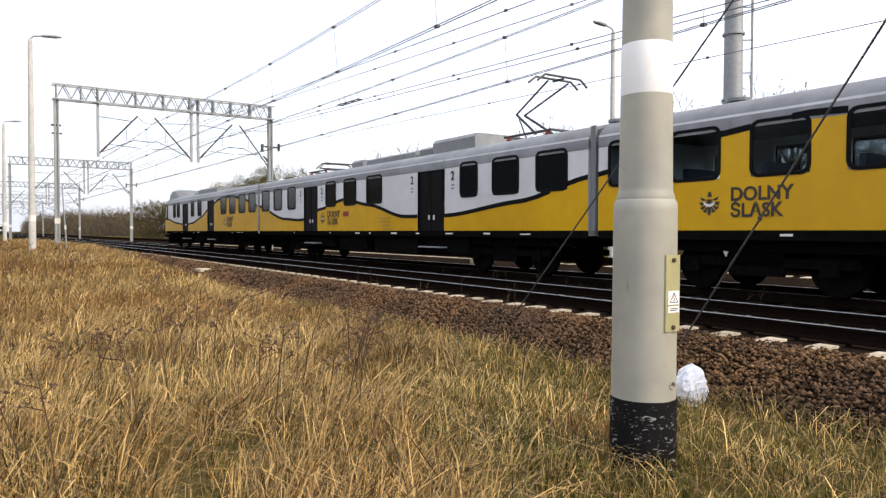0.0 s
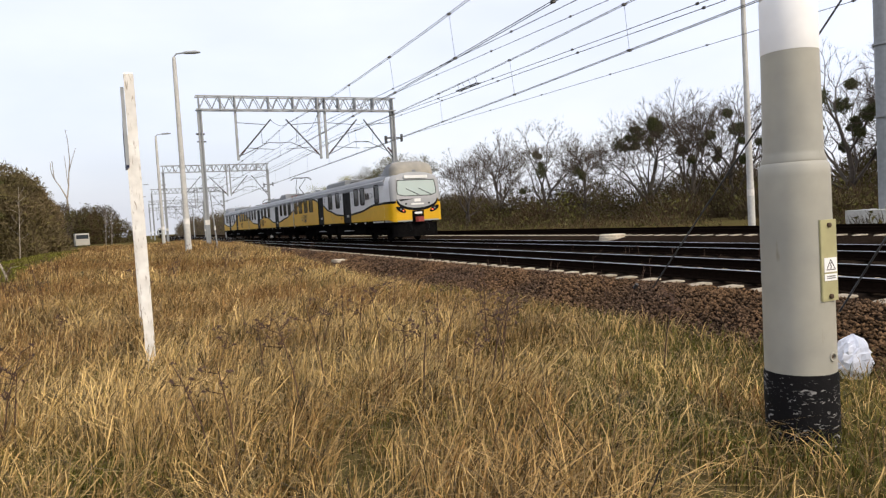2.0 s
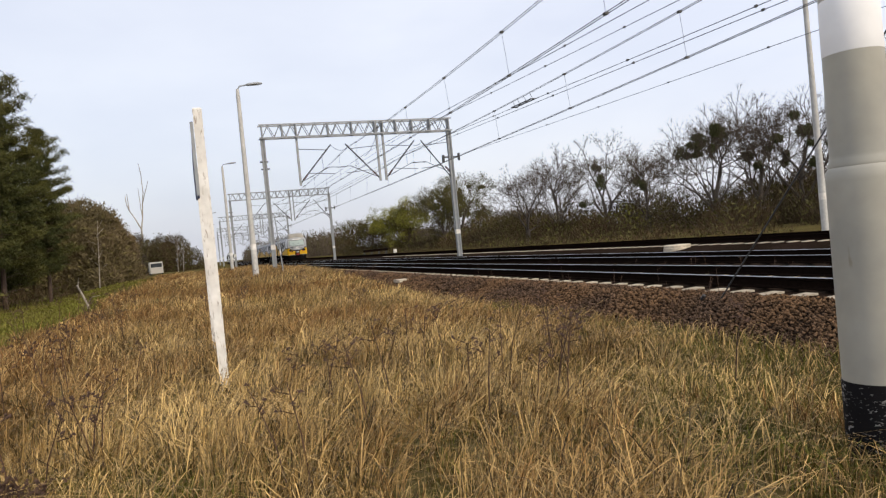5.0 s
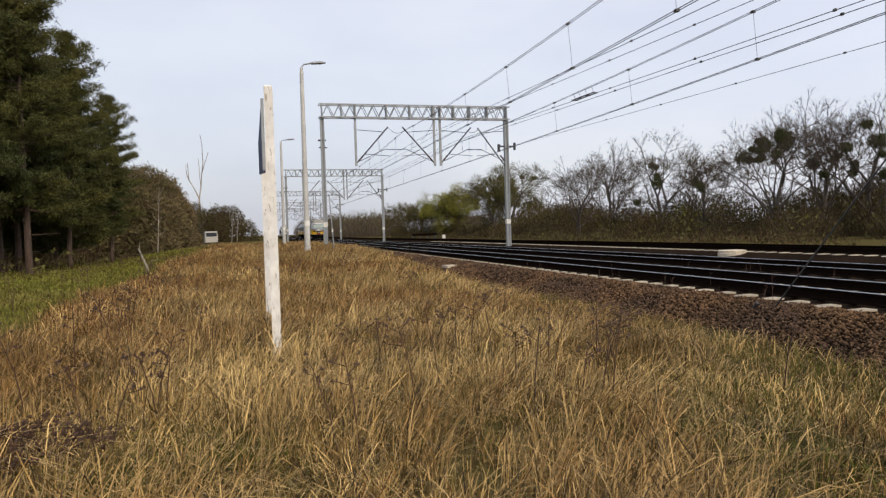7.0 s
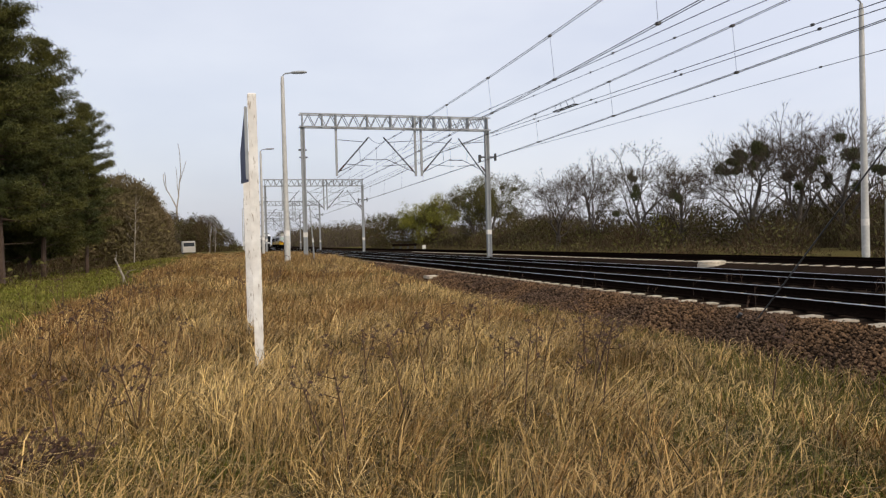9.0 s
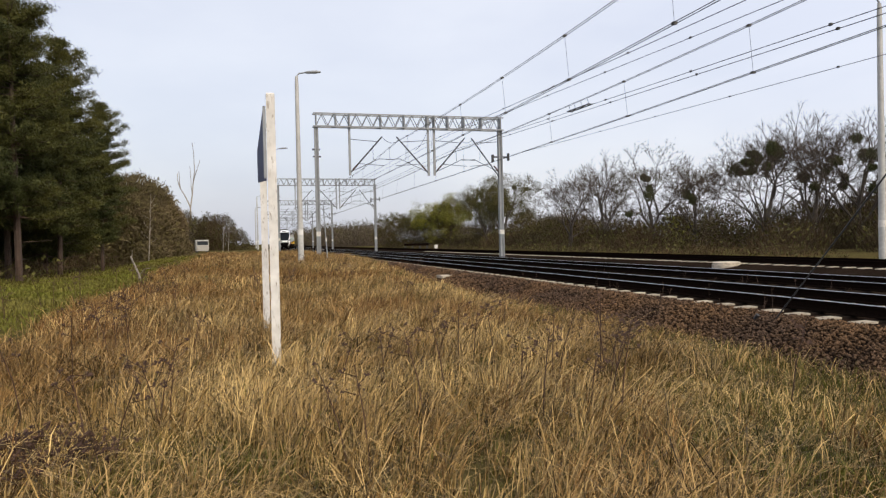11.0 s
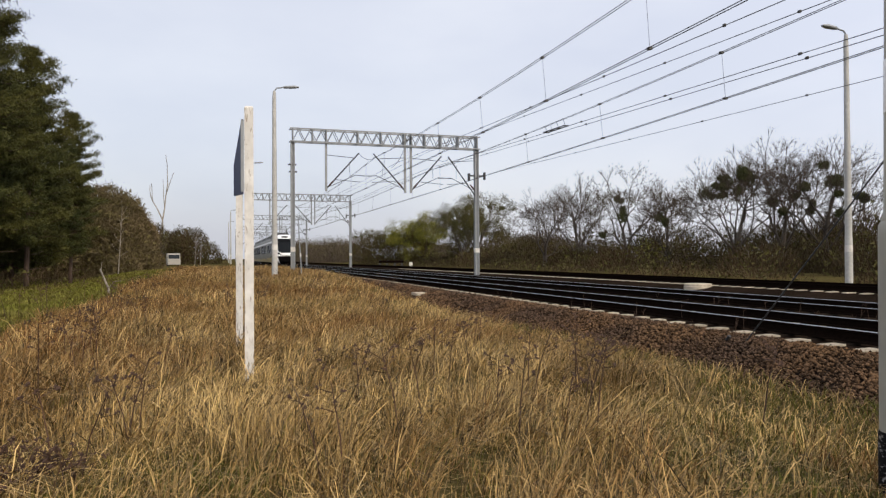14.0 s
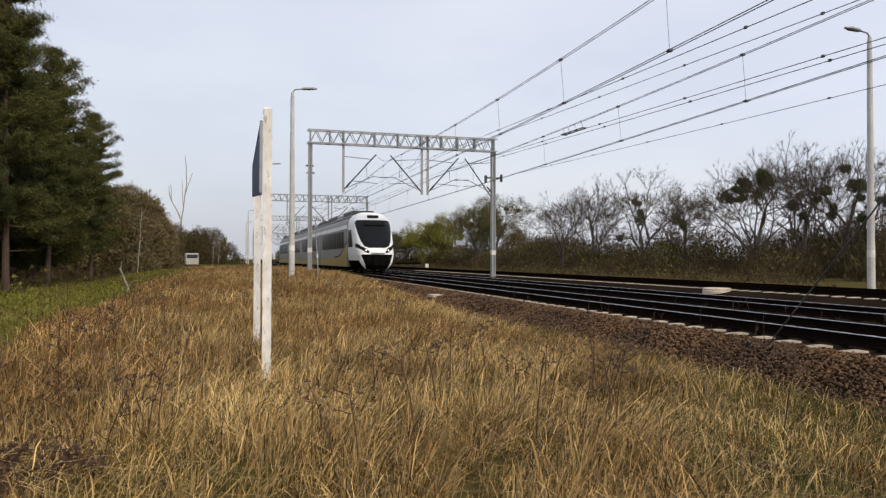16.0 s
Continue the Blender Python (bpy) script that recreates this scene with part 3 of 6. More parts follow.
def lawn():
    """Short green grass along the wood's edge and sparse shoots in the verge."""
    n = 52000
    bx = RNG.uniform(-16, -5.6, n)
    by = RNG.uniform(14, 62, n)
    keep = bx - bends(by) < -5.3 - 0.5 * np.sin(by * 0.5) + RNG.normal(0, 0.25, n)
    keep &= bx > -0.30 * by - 4
    bx, by = bx[keep], by[keep]
    n = len(bx)
    v, f = blades(bx, by, RNG.uniform(0.07, 0.22, n), 0.02 + 0.0008 * by, RNG.uniform(0.1, 0.7, n), RNG.uniform(0, 6.28, n), RNG.uniform(0, 0.5, n))
    tagged(indexed("lawn_grass", v, f, M_LAWN), "short bright green grass along the edge of the wood", "grass", kind="stuff")
    n = 22000
    by = RNG.uniform(1.5, 14, n)
    bx = RNG.uniform(2.4, 5.3, n)
    bx2 = np.where(RNG.random(n) < 0.72, bx, RNG.normal(-1.9, 0.5, n))
    by2 = np.where(bx2 < 1.5, RNG.normal(4.6, 0.5, n), by)
    v, f = blades(bx2, by2, RNG.uniform(0.10, 0.30, n), RNG.uniform(0.004, 0.010, n), RNG.uniform(0.1, 0.9, n), RNG.uniform(0, 6.28, n), RNG.uniform(0, 0.9, n))
    m = 5000
    v2, f2 = blades(RNG.uniform(2.2, 5.2, m), RNG.uniform(1.2, 12, m), RNG.uniform(0.14, 0.40, m), RNG.uniform(0.004, 0.009, m), RNG.uniform(0.1, 1.0, m), RNG.uniform(0, 6.28, m), RNG.uniform(0, 1.1, m))
    tagged(indexed("verge_straw", v2, f2, M_STRAW), "dry straw blades among the green grass of the verge", "grass", kind="stuff")
    tagged(indexed("verge_grass", v, f, M_GREEN), "fresh green grass along the ballast verge and in hollows", "grass", kind="stuff")


def dead_weeds():
    b = Build()
    rnd = random.Random(5)
    spots = [(1.35, 5.6), (2.0, 6.3), (1.0, 4.4), (0.3, 4.8), (2.6, 6.0), (0.1, 6.6), (-1.9, 5.2), (-2.3, 4.6), (-3.2, 6.2), (1.7, 4.5), (-0.5, 3.9), (0.9, 7.4), (-2.9, 9.0)]
    for k in range(46):
        spots.append((rnd.uniform(-7, 3.8), rnd.uniform(4.2, 24)))
    # a low dark clump near the camera
    clump = [(-2.54 + rnd.gauss(0, 0.16), 4.34 + rnd.gauss(0, 0.16)) for _ in range(13)]
    low = set(clump)
    for sx, sy in spots + clump:
        if abs(sx + 0.93) < 0.4 and 8 < sy < 15:
            continue
        z0 = height(sx, sy)
        for q in range(rnd.randint(1, 3)):
            hh = rnd.uniform(0.22, 0.42) if (sx, sy) in low else rnd.uniform(0.6, 1.0)
            lx, ly = rnd.uniform(-0.25, 0.3), rnd.uniform(-0.2, 0.2)
            x0, y0 = sx + rnd.uniform(-0.12, 0.12), sy + rnd.uniform(-0.12, 0.12)
            top = Vector((x0 + lx * hh, y0 + ly * hh, z0 + hh))
            b.tube([(x0, y0, z0 - 0.03), (x0 + lx * hh * 0.4, y0 + ly * hh * 0.4, z0 + hh * 0.55), top], [0.0075, 0.006, 0.004], 3, False)
            for c in range(rnd.randint(4, 8)):
                st = top - Vector((lx, ly, 1)) * rnd.uniform(0.0, 0.30) * hh
                e = st + Vector((rnd.uniform(-0.15, 0.15), rnd.uniform(-0.15, 0.15), rnd.uniform(0.0, 0.10)))
                b.tube([st, e], [0.004, 0.0025], 3, False)
                for d in range(4):
                    p = e + Vector((rnd.uniform(-0.02, 0.02), rnd.uniform(-0.02, 0.02), rnd.uniform(-0.01, 0.02)))
                    s = rnd.uniform(0.008, 0.018)
                    b.face([p + Vector((-s, 0, 0)), p + Vector((s, -s, 0)), p + Vector((0, s, s))])
                    b.face([p + Vector((0, -s, 0)), p + Vector((0, s, -s)), p + Vector((s, 0, s))])
    ob = part("dead_weeds", b, M_WEED)
    tagged(ob, "dead dark brown weed stalks with withered seed heads", "weeds", kind="stuff")


def needles(centres, count, spread, length, width, flat=0.5):
    """Random thin triangles round each centre."""
    c = np.repeat(np.asarray(centres, float), count, 0)
    n = len(c)
    p = c + RNG.normal(size=(n, 3)) * np.array([spread, spread, spread * flat])
    d = RNG.normal(size=(n, 3))
    d /= np.linalg.norm(d, axis=1, keepdims=True)
    e = np.cross(d, RNG.normal(size=(n, 3)))
    e /= np.linalg.norm(e, axis=1, keepdims=True) + 1e-9
    L = (length * RNG.uniform(0.6, 1.3, n))[:, None]
    W = (width * RNG.uniform(0.6, 1.3, n))[:, None]
    return np.stack([p - e * W / 2, p + e * W / 2, p + d * L], 1).reshape(-1, 3)


def grow(b, rnd, p, d, r, length, depth, tips, spread=0.6, up=0.15, sides=5, kids=(2, 3)):
    """A branch with its forks; ends are gathered in tips."""
    pts, rad = [p.copy()], [r]
    q, dd = p.copy(), d.copy()
    seg = 3
    for s in range(seg):
        dd = (dd + Vector((rnd.gauss(0, 0.16), rnd.gauss(0, 0.16), rnd.gauss(0, 0.10) + up * 0.3))).normalized()
        q = q + dd * (length / seg)
        pts.append(q.copy())
        rad.append(r * (1 - 0.4 * (s + 1) / seg))
    b.tube(pts, rad, max(3, sides), False)
    if depth == 0:
        tips.append((pts[1], pts[-1]))
        return
    for k in range(rnd.randint(*kids)):
        a = rnd.uniform(0, 2 * math.pi)
        side = Vector((math.cos(a), math.sin(a), 0))
        nd = (dd * (1 - spread * 0.5) + side * spread * rnd.uniform(0.6, 1.2) + Vector((0, 0, up))).normalized()
        at = pts[rnd.randint(1, 3)]
        grow(b, rnd, at, nd, r * rnd.uniform(0.45, 0.66), length * rnd.uniform(0.66, 0.92), depth - 1, tips, spread, up, sides - 1, kids)


def twig_soup(tips, per, length, width):
    a = np.array([t[0] for t in tips], float)
    c = np.array([t[1] for t in tips], float)
    idx = np.repeat(np.arange(len(tips)), per)
    f = RNG.random(len(idx))[:, None]
    p = a[idx] * (1 - f) + c[idx] * f
    d = (c - a)[idx]
    d /= np.linalg.norm(d, axis=1, keepdims=True) + 1e-9
    d = d + RNG.normal(size=d.shape) * 0.55 + np.array([0, 0, 0.15])
    d /= np.linalg.norm(d, axis=1, keepdims=True)
    e = np.cross(d, RNG.normal(size=d.shape))
    e /= np.linalg.norm(e, axis=1, keepdims=True) + 1e-9
    L = (length * RNG.uniform(0.5, 1.4, len(idx)))[:, None]
    return np.stack([p - e * width / 2, p + e * width / 2, p + d * L], 1).reshape(-1, 3)


def fork(b, rnd, p, d, r, length, depth, tips, plane):
    """A limb that forks in two again and again, each fork turned from the last."""
    side = d.orthogonal().normalized()
    side = Matrix.Rotation(plane, 3, d) @ side
    mid = p + d * (length * 0.5) + side * rnd.uniform(-0.06, 0.06) * length
    end = p + d * length + Vector((0, 0, 0.03 * length))
    b.tube([p, mid, end], [r, r * 0.84, r * 0.68], 6 if depth > 5 else 4 if depth > 3 else 3, False)
    if depth == 0:
        tips.append((mid, end))
        return
    if depth < 4:
        tips.append((mid, end))
    arms = [rnd.uniform(13, 27), -rnd.uniform(25, 46)]
    if depth > 2 and rnd.random() < 0.25:
        arms.append(rnd.uniform(45, 70))
    for k, a in enumerate(arms):
        nd = Matrix.Rotation(radians(a), 3, side.cross(d)) @ d
        out = Vector((end.x, end.y, 0))
        nd = (nd + Vector((0, 0, 0.10)) + (out.normalized() * 0.06 if out.length > 0.3 else Vector())).normalized()
        fork(b, rnd, end, nd, r * (0.66 if k == 0 else 0.54), length * rnd.uniform(0.74, 0.92) * (1.0 if k == 0 else 0.88), depth - 1, tips, plane + radians(rnd.uniform(60, 120)))


def bare_tree(seed, h, mistle, label, stems=1, buds=0, budmat=None, group="bare trees"):
    rnd = random.Random(seed)
    t = thing("bare_tree", label, "tree", group)
    b = Build()
    tips = []
    r = 0.024 * h
    foot = h * rnd.uniform(0.16, 0.22)
    top = Vector((rnd.uniform(-0.2, 0.2), rnd.uniform(-0.2, 0.2), foot))
    b.tube([(0, 0, -0.4), (0, 0, 0.2), tuple(top * 0.6), tuple(top)], [r * 1.5, r * 1.15, r, r * 0.95], 9, False)
    n = 4 if stems == 1 else 5
    for k in range(n):
        a = 2 * math.pi * k / n + rnd.uniform(-0.4, 0.4)
        tilt = radians(rnd.uniform(8, 20) if k == 0 else rnd.uniform(24, 46))
        d = Vector((math.cos(a) * math.sin(tilt), math.sin(a) * math.sin(tilt), math.cos(tilt)))
        fork(b, rnd, top - Vector((0, 0, 0.25)), d, r * (0.72 if k == 0 else 0.5), h * (0.20 if k == 0 else 0.165), 6, tips, rnd.uniform(0, 3))
    # a low limb that reaches out and droops
    a = rnd.uniform(0, 6.28)
    fork(b, rnd, top * 0.8, Vector((math.cos(a), math.sin(a), 0.35)).normalized(), r * 0.36, h * 0.15, 4, tips, 1.0)
    k = h / max(e.z for _, e in tips)
    b.v = [(x * k, y * k, z * k if z > 0 else z) for x, y, z in b.v]
    tips = [(p * k, e * k) for p, e in tips]
    part("trunk", b, M_BARK, t, "dark forked trunk and limbs")
    ob = soup("crown", twig_soup(tips, 14, 0.048 * h, 0.013), 3, M_TWIG, t)
    ob["label"] = "fine bare twigs"
    if buds:
        cs = [tips[rnd.randrange(len(tips))][1] for _ in range(buds)]
        o2 = soup("spring_leaves", needles([tuple(c) for c in cs], 26, 0.35, 0.13, 0.12, 0.9), 3, budmat or M_BUD, t)
        o2["label"] = "thin haze of new leaves"
    for k in range(mistle):
        c = max((tips[rnd.randrange(len(tips))][0] for _ in range(2)), key=lambda p: p.z)
        c = Vector((c.x * rnd.uniform(0.6, 0.95), c.y * rnd.uniform(0.6, 0.95), c.z * rnd.uniform(0.86, 0.98)))
        s = rnd.choice((rnd.uniform(0.25, 0.45), rnd.uniform(0.45, 0.80)))
        cc = RNG.normal(size=(240, 3))
        cc = np.array(c)[None] + np.array([[1.0, 1.0, rnd.uniform(0.6, 1.2)]]) * cc / np.linalg.norm(cc, axis=1, keepdims=True) * (s * RNG.random((240, 1)) ** 0.5)
        o3 = soup("mistletoe", needles(cc, 7, 0.06, 0.13, 0.08, 0.9), 3, M_MISTLE, t)
        o3["label"] = "dark green mistletoe ball"
    t["half"] = h
    return t


def pine(seed, h, label, low=0.20, wide=0.20):
    """Bare lower trunk, then uneven tiers of limbs that end in needle puffs."""
    rnd = random.Random(seed)
    t = thing("pine_tree", label, "tree", "pine trees")
    b = Build()
    lean = (rnd.uniform(-0.02, 0.02), rnd.uniform(-0.02, 0.02))
    r = 0.0088 * h
    b.tube([(lean[0] * z, lean[1] * z, z) for z in (-0.4, h * 0.25, h * 0.5, h * 0.75, h * 0.97)], [r * 1.2, r, r * 0.75, r * 0.45, 0.02], 8, False)
    for k in range(9):
        z, a = h * rnd.uniform(0.06, low + 0.06), rnd.uniform(0, 2 * math.pi)
        L = rnd.uniform(0.6, 1.7)
        b.tube([(lean[0] * z, lean[1] * z, z), (math.cos(a) * L, math.sin(a) * L, z + rnd.uniform(-0.3, 0.35))], [0.028, 0.008], 3, False)
    cs = []
    z = h * low
    while z < h * 0.97:
        f = (z / h - low) / (1 - low)
        reach = h * wide * min(1.0, 0.62 + 1.6 * f) * (1 - f ** 1.7) ** 0.8 + 0.3
        for k in range(rnd.randint(5, 7)):
            a = rnd.uniform(0, 2 * math.pi)
            L = reach * rnd.choice((rnd.uniform(0.45, 0.9), rnd.uniform(0.8, 1.2)))
            rise = rnd.uniform(-0.16, 0.18) + 0.45 * f
            p0 = Vector((lean[0] * z, lean[1] * z, z + rnd.uniform(-0.2, 0.2)))
            p1 = p0 + Vector((math.cos(a) * L, math.sin(a) * L, L * rise))
            mid = p0.lerp(p1, 0.55) - Vector((0, 0, 0.09 * L))
            b.tube([p0, mid, p1], [0.05 * (1.2 - f), 0.028, 0.010], 4, False)
            side = Vector((-math.sin(a), math.cos(a), 0))
            g = 0.34
            while g < 1.04:
                c = p0.lerp(mid, g / 0.55) if g < 0.55 else mid.lerp(p1, (g - 0.55) / 0.45)
                for q in (-1, 0, 1):
                    if q and rnd.random() < 0.35:
                        continue
                    out = q * rnd.uniform(0.10, 0.26) * L * (1.15 - g)
                    cs.append(tuple(c + side * out + Vector((0, 0, rnd.uniform(0.02, 0.20)))))
                g += 0.42 / max(L, 0.6)
        z += rnd.uniform(0.36, 0.72)
    top = Vector((lean[0] * h, lean[1] * h, h * 0.97))
    cs += [tuple(top + Vector((rnd.gauss(0, 0.2), rnd.gauss(0, 0.2), rnd.uniform(-0.4, 0.25)))) for _ in range(8)]
    part("trunk", b, M_PINEBARK, t, "reddish scaly trunk and bare lower limbs")
    o = soup("crown", needles(cs, 56, 0.19, 0.27, 0.040, 0.58), 3, M_NEEDLE, t)
    o["label"] = "dark green needles in puffs at the branch ends"
    return t


def shrub_belt(name, spots, label, twigs, leaves, mat, leafmat, seed, hmul=1.0):
    """Thicket of fine shoots with a haze of buds, one sheet of growth."""
    rnd = np.random.default_rng(seed)
    out, lv = [], []
    for x, y, rad, h in spots:
        n = int(twigs * rad * h)
        a, r = rnd.uniform(0, 2 * np.pi, n), rad * np.sqrt(rnd.random(n))
        px, py = x + r * np.cos(a), y + r * np.sin(a)
        z0 = h * rnd.uniform(0, 1, n) ** 1.2 * np.sqrt(np.clip(1 - (r / rad) ** 2 * 0.8, 0.05, 1)) * 0.9 - 0.1
        p = np.stack([px, py, z0], 1)
        d = np.stack([np.cos(a) * 0.45 + rnd.normal(0, 0.35, n), np.sin(a) * 0.45 + rnd.normal(0, 0.35, n), 0.9 + 0.3 * rnd.random(n)], 1)
        d /= np.linalg.norm(d, axis=1, keepdims=True)
        e = np.cross(d, rnd.normal(size=(n, 3)))
        e /= np.linalg.norm(e, axis=1, keepdims=True)
        L = (0.35 + 0.22 * h * rnd.random(n))[:, None]
        W = (0.016 + 0.0035 * h)
        out.append(np.stack([p - e * W, p + e * W, p + d * L], 1).reshape(-1, 3))
        m = int(leaves * rad * h)
        if m:
            a, r = rnd.uniform(0, 2 * np.pi, m), rad * np.sqrt(rnd.random(m))
            z1 = h * np.sqrt(np.clip(1 - (r / rad) ** 2 * 0.8, 0.05, 1)) * rnd.uniform(0.15, 1.02, m)
            q = np.stack([x + r * np.cos(a), y + r * np.sin(a), z1], 1)
            e1, e2 = rnd.normal(size=(m, 3)), rnd.normal(size=(m, 3))
            s = 0.10 + 0.012 * h
            lv.append(np.stack([q, q + e1 * s, q + e2 * s], 1).reshape(-1, 3))
    ob = soup(name, np.concatenate(out), 3, mat)
    tagged(ob, label, "shrubs", kind="stuff")
    if lv:
        o2 = soup(name + "_leaves", np.concatenate(lv), 3, leafmat)
        tagged(o2, "thin haze of new leaves over the " + label.split(" ", 1)[1], "shrubs", kind="stuff")


def dome_thicket(name, domes, label, mat, leafmat, seed, dens=60):
    """Rounded bushes: short shoots through each dome, thickest at its skin."""
    rnd = np.random.default_rng(seed)
    out, lv = [], []
    for x, y, z, rx, rz in domes:
        n = int(dens * rx * rx * rz)
        u = rnd.normal(size=(n, 3))
        u /= np.linalg.norm(u, axis=1, keepdims=True)
        lump = 1 + 0.07 * np.sin(u[:, 0] * 9 + x) * np.cos(u[:, 2] * 8 + y) + 0.05 * np.sin(u[:, 1] * 14 + u[:, 2] * 11)
        p = np.array([[x, y, z]]) + u * np.array([[rx, rx, rz]]) * (lump * rnd.random(n) ** 0.28 * 0.97)[:, None]
        p[:, 2] = np.maximum(p[:, 2], 0.05)
        d = u * 0.7 + rnd.normal(0, 0.55, (n, 3)) + np.array([[0, 0, 0.5]])
        d /= np.linalg.norm(d, axis=1, keepdims=True)
        e = np.cross(d, rnd.normal(size=(n, 3)))
        e /= np.linalg.norm(e, axis=1, keepdims=True)
        L, W = rnd.uniform(0.25, 0.70, n)[:, None], 0.042
        out.append(np.stack([p - e * W, p + e * W, p + d * L], 1).reshape(-1, 3))
        m = n // 2
        q = p[:m] + rnd.normal(0, 0.25, (m, 3))
        e1, e2 = rnd.normal(size=(m, 3)), rnd.normal(size=(m, 3))
        lv.append(np.stack([q, q + e1 * 0.13, q + e2 * 0.13], 1).reshape(-1, 3))
    tagged(soup(name, np.concatenate(out), 3, mat), label, "shrubs", kind="stuff")
    tagged(soup(name + "_leaves", np.concatenate(lv), 3, leafmat), "thin haze of buds over the " + label.split(" ", 1)[1], "shrubs", kind="stuff")


def plant(t, x, y, turn, size):
    t.matrix_basis = pose(x, y, 0.0, 0, 0, turn) @ Matrix.Diagonal((size, size, size, 1))
    return t


def right_side_trees():
    a = plant(bare_tree(3, 13.0, 15, "old bare tree full of dark mistletoe balls by the siding", stems=2), 42.2, 51.8, 0, 1.0)
    bb = plant(bare_tree(8, 12.0, 12, "bare forked tree with mistletoe beyond the siding"), 46.5, 46.0, 40, 1.0)
    c = plant(bare_tree(21, 11.0, 0, "slender bare tree with fine twigs behind the tracks"), 37.5, 82.0, 0, 1.0)
    d = plant(bare_tree(33, 12.0, 7, "bare tree with mistletoe and a haze of buds", buds=60), 41.0, 68.0, 90, 1.0)
    g = plant(bare_tree(47, 10.4, 0, "young yellow-green tree in first leaf far behind the tracks", buds=900, budmat=M_LIME, group="budding trees"), 32.5, 124.0, 0, 1.0)
    k = plant(bare_tree(52, 12.0, 5, "dark dense tree with brown buds behind the tracks", buds=620, group="budding trees"), 36.0, 103.0, 0, 1.0)
    spots = [(c, 39.0, 76.0, 230, 1.05), (c, 44.0, 64.5, 60, 0.93), (c, 46.6, 50.8, 20, 1.15), (bb, 48.0, 35.5, 200, 1.05), (a, 47.0, 27.0, 120, 1.03),
             (d, 52.0, 31.0, 10, 1.1), (c, 50.0, 20.0, 300, 1.05), (k, 33.2, 104.0, 200, 0.84), (k, 28.6, 136.0, 70, 0.62), (k, 26.0, 146.0, 170, 0.66), (g, 30.4, 128.0, 200, 0.85),
             (c, 47.0, 12.0, 200, 1.0), (d, 45.0, 2.0, 100, 1.0), (k, 39.0, 112.0, 130, 0.80)]
    for src, x, y, r, s in spots:
        o = copy_thing(src, pose(x, y, 0, 0, 0, r))
        o.scale = (s, s, s)
    # olive bushes that close the gaps between the trees
    rb = random.Random(41)
    domes = [(x + rb.uniform(-1, 1), y, hh * 0.42, rad, hh * 0.58) for x, y, rad, hh in
             ((24.0, 142, 3.0, 6.2), (27.0, 137, 3.2, 7.0), (29.5, 131, 2.6, 6.4), (34.8, 110, 3.0, 6.6), (37.5, 99, 2.8, 5.4), (38.5, 93, 2.8, 4.6), (38.0, 88, 2.4, 4.8), (40.0, 84, 2.6, 4.4),
              (41.0, 79, 2.4, 5.2), (42.0, 73, 2.6, 5.0), (43.5, 69, 2.4, 5.4), (45.0, 62, 2.6, 4.8), (47.0, 58, 2.6, 4.2), (48.5, 53, 2.8, 4.6), (49.5, 48, 2.8, 4.2), (50.5, 43, 2.8, 4.8), (51.0, 37, 3.0, 5.0), (52.0, 30, 3.0, 5.0), (52.0, 22, 3.2, 5.0), (51.0, 14, 3.0, 5.0))]
    dome_thicket("olive_bushes", domes, "olive-green budding bushes along the far side of the railway", M_HEDGEDARK, M_OLIVE, 43, 62)
    dome_thicket("lime_bushes", [(42.6, 66.4, 2.6, 1.5, 1.5), (43.8, 65.4, 1.8, 1.3, 1.2), (32.6, 123, 5.4, 2.6, 4.2), (31.0, 125, 4.2, 2.2, 3.6)], "fresh yellow-green bushes between the bare trees", M_HEDGEDARK, M_LIME, 44, 90)
    rnd = random.Random(9)
    sp = []
    for k2 in range(95):
        y = rnd.uniform(-6, 165)
        x = 38 + rnd.uniform(-4.5, 7) - 0.06 * max(0, y - 60) + (4 if y < 40 else 0)
        sp.append((x, y, rnd.uniform(2.0, 3.6), rnd.uniform(1.4, 3.4)))
    sp += [(rnd.uniform(24.5, 34) - 0.03 * max(0, y - 60), y, rnd.uniform(1.2, 2.2), rnd.uniform(0.5, 1.3)) for y in [rnd.uniform(-2, 130) for _ in range(110)]]
    shrub_belt("thicket", sp, "brown leafless thicket along the far side of the railway", 130, 40, M_BUSHTWIG, M_BUD, 3)
    sp = [(rnd.uniform(52, 70) - 0.07 * max(0, y - 40), y, rnd.uniform(3.5, 5), rnd.uniform(4.0, 7.0)) for y in [rnd.uniform(-15, 190) for _ in range(60)]]
    shrub_belt("woodland_edge", sp, "grey-brown woodland edge behind the thicket", 85, 14, M_TWIG, M_BUD, 4)
    sp = [(rnd.uniform(8, 40) + bend(y) + 12, y, rnd.uniform(6, 9), rnd.uniform(7, 11)) for y in [rnd.uniform(210, 420) for _ in range(70)]]
    shrub_belt("far_wood", sp, "distant grey-brown wood across the end of the line", 16, 7, M_TWIG, M_BUD, 6)


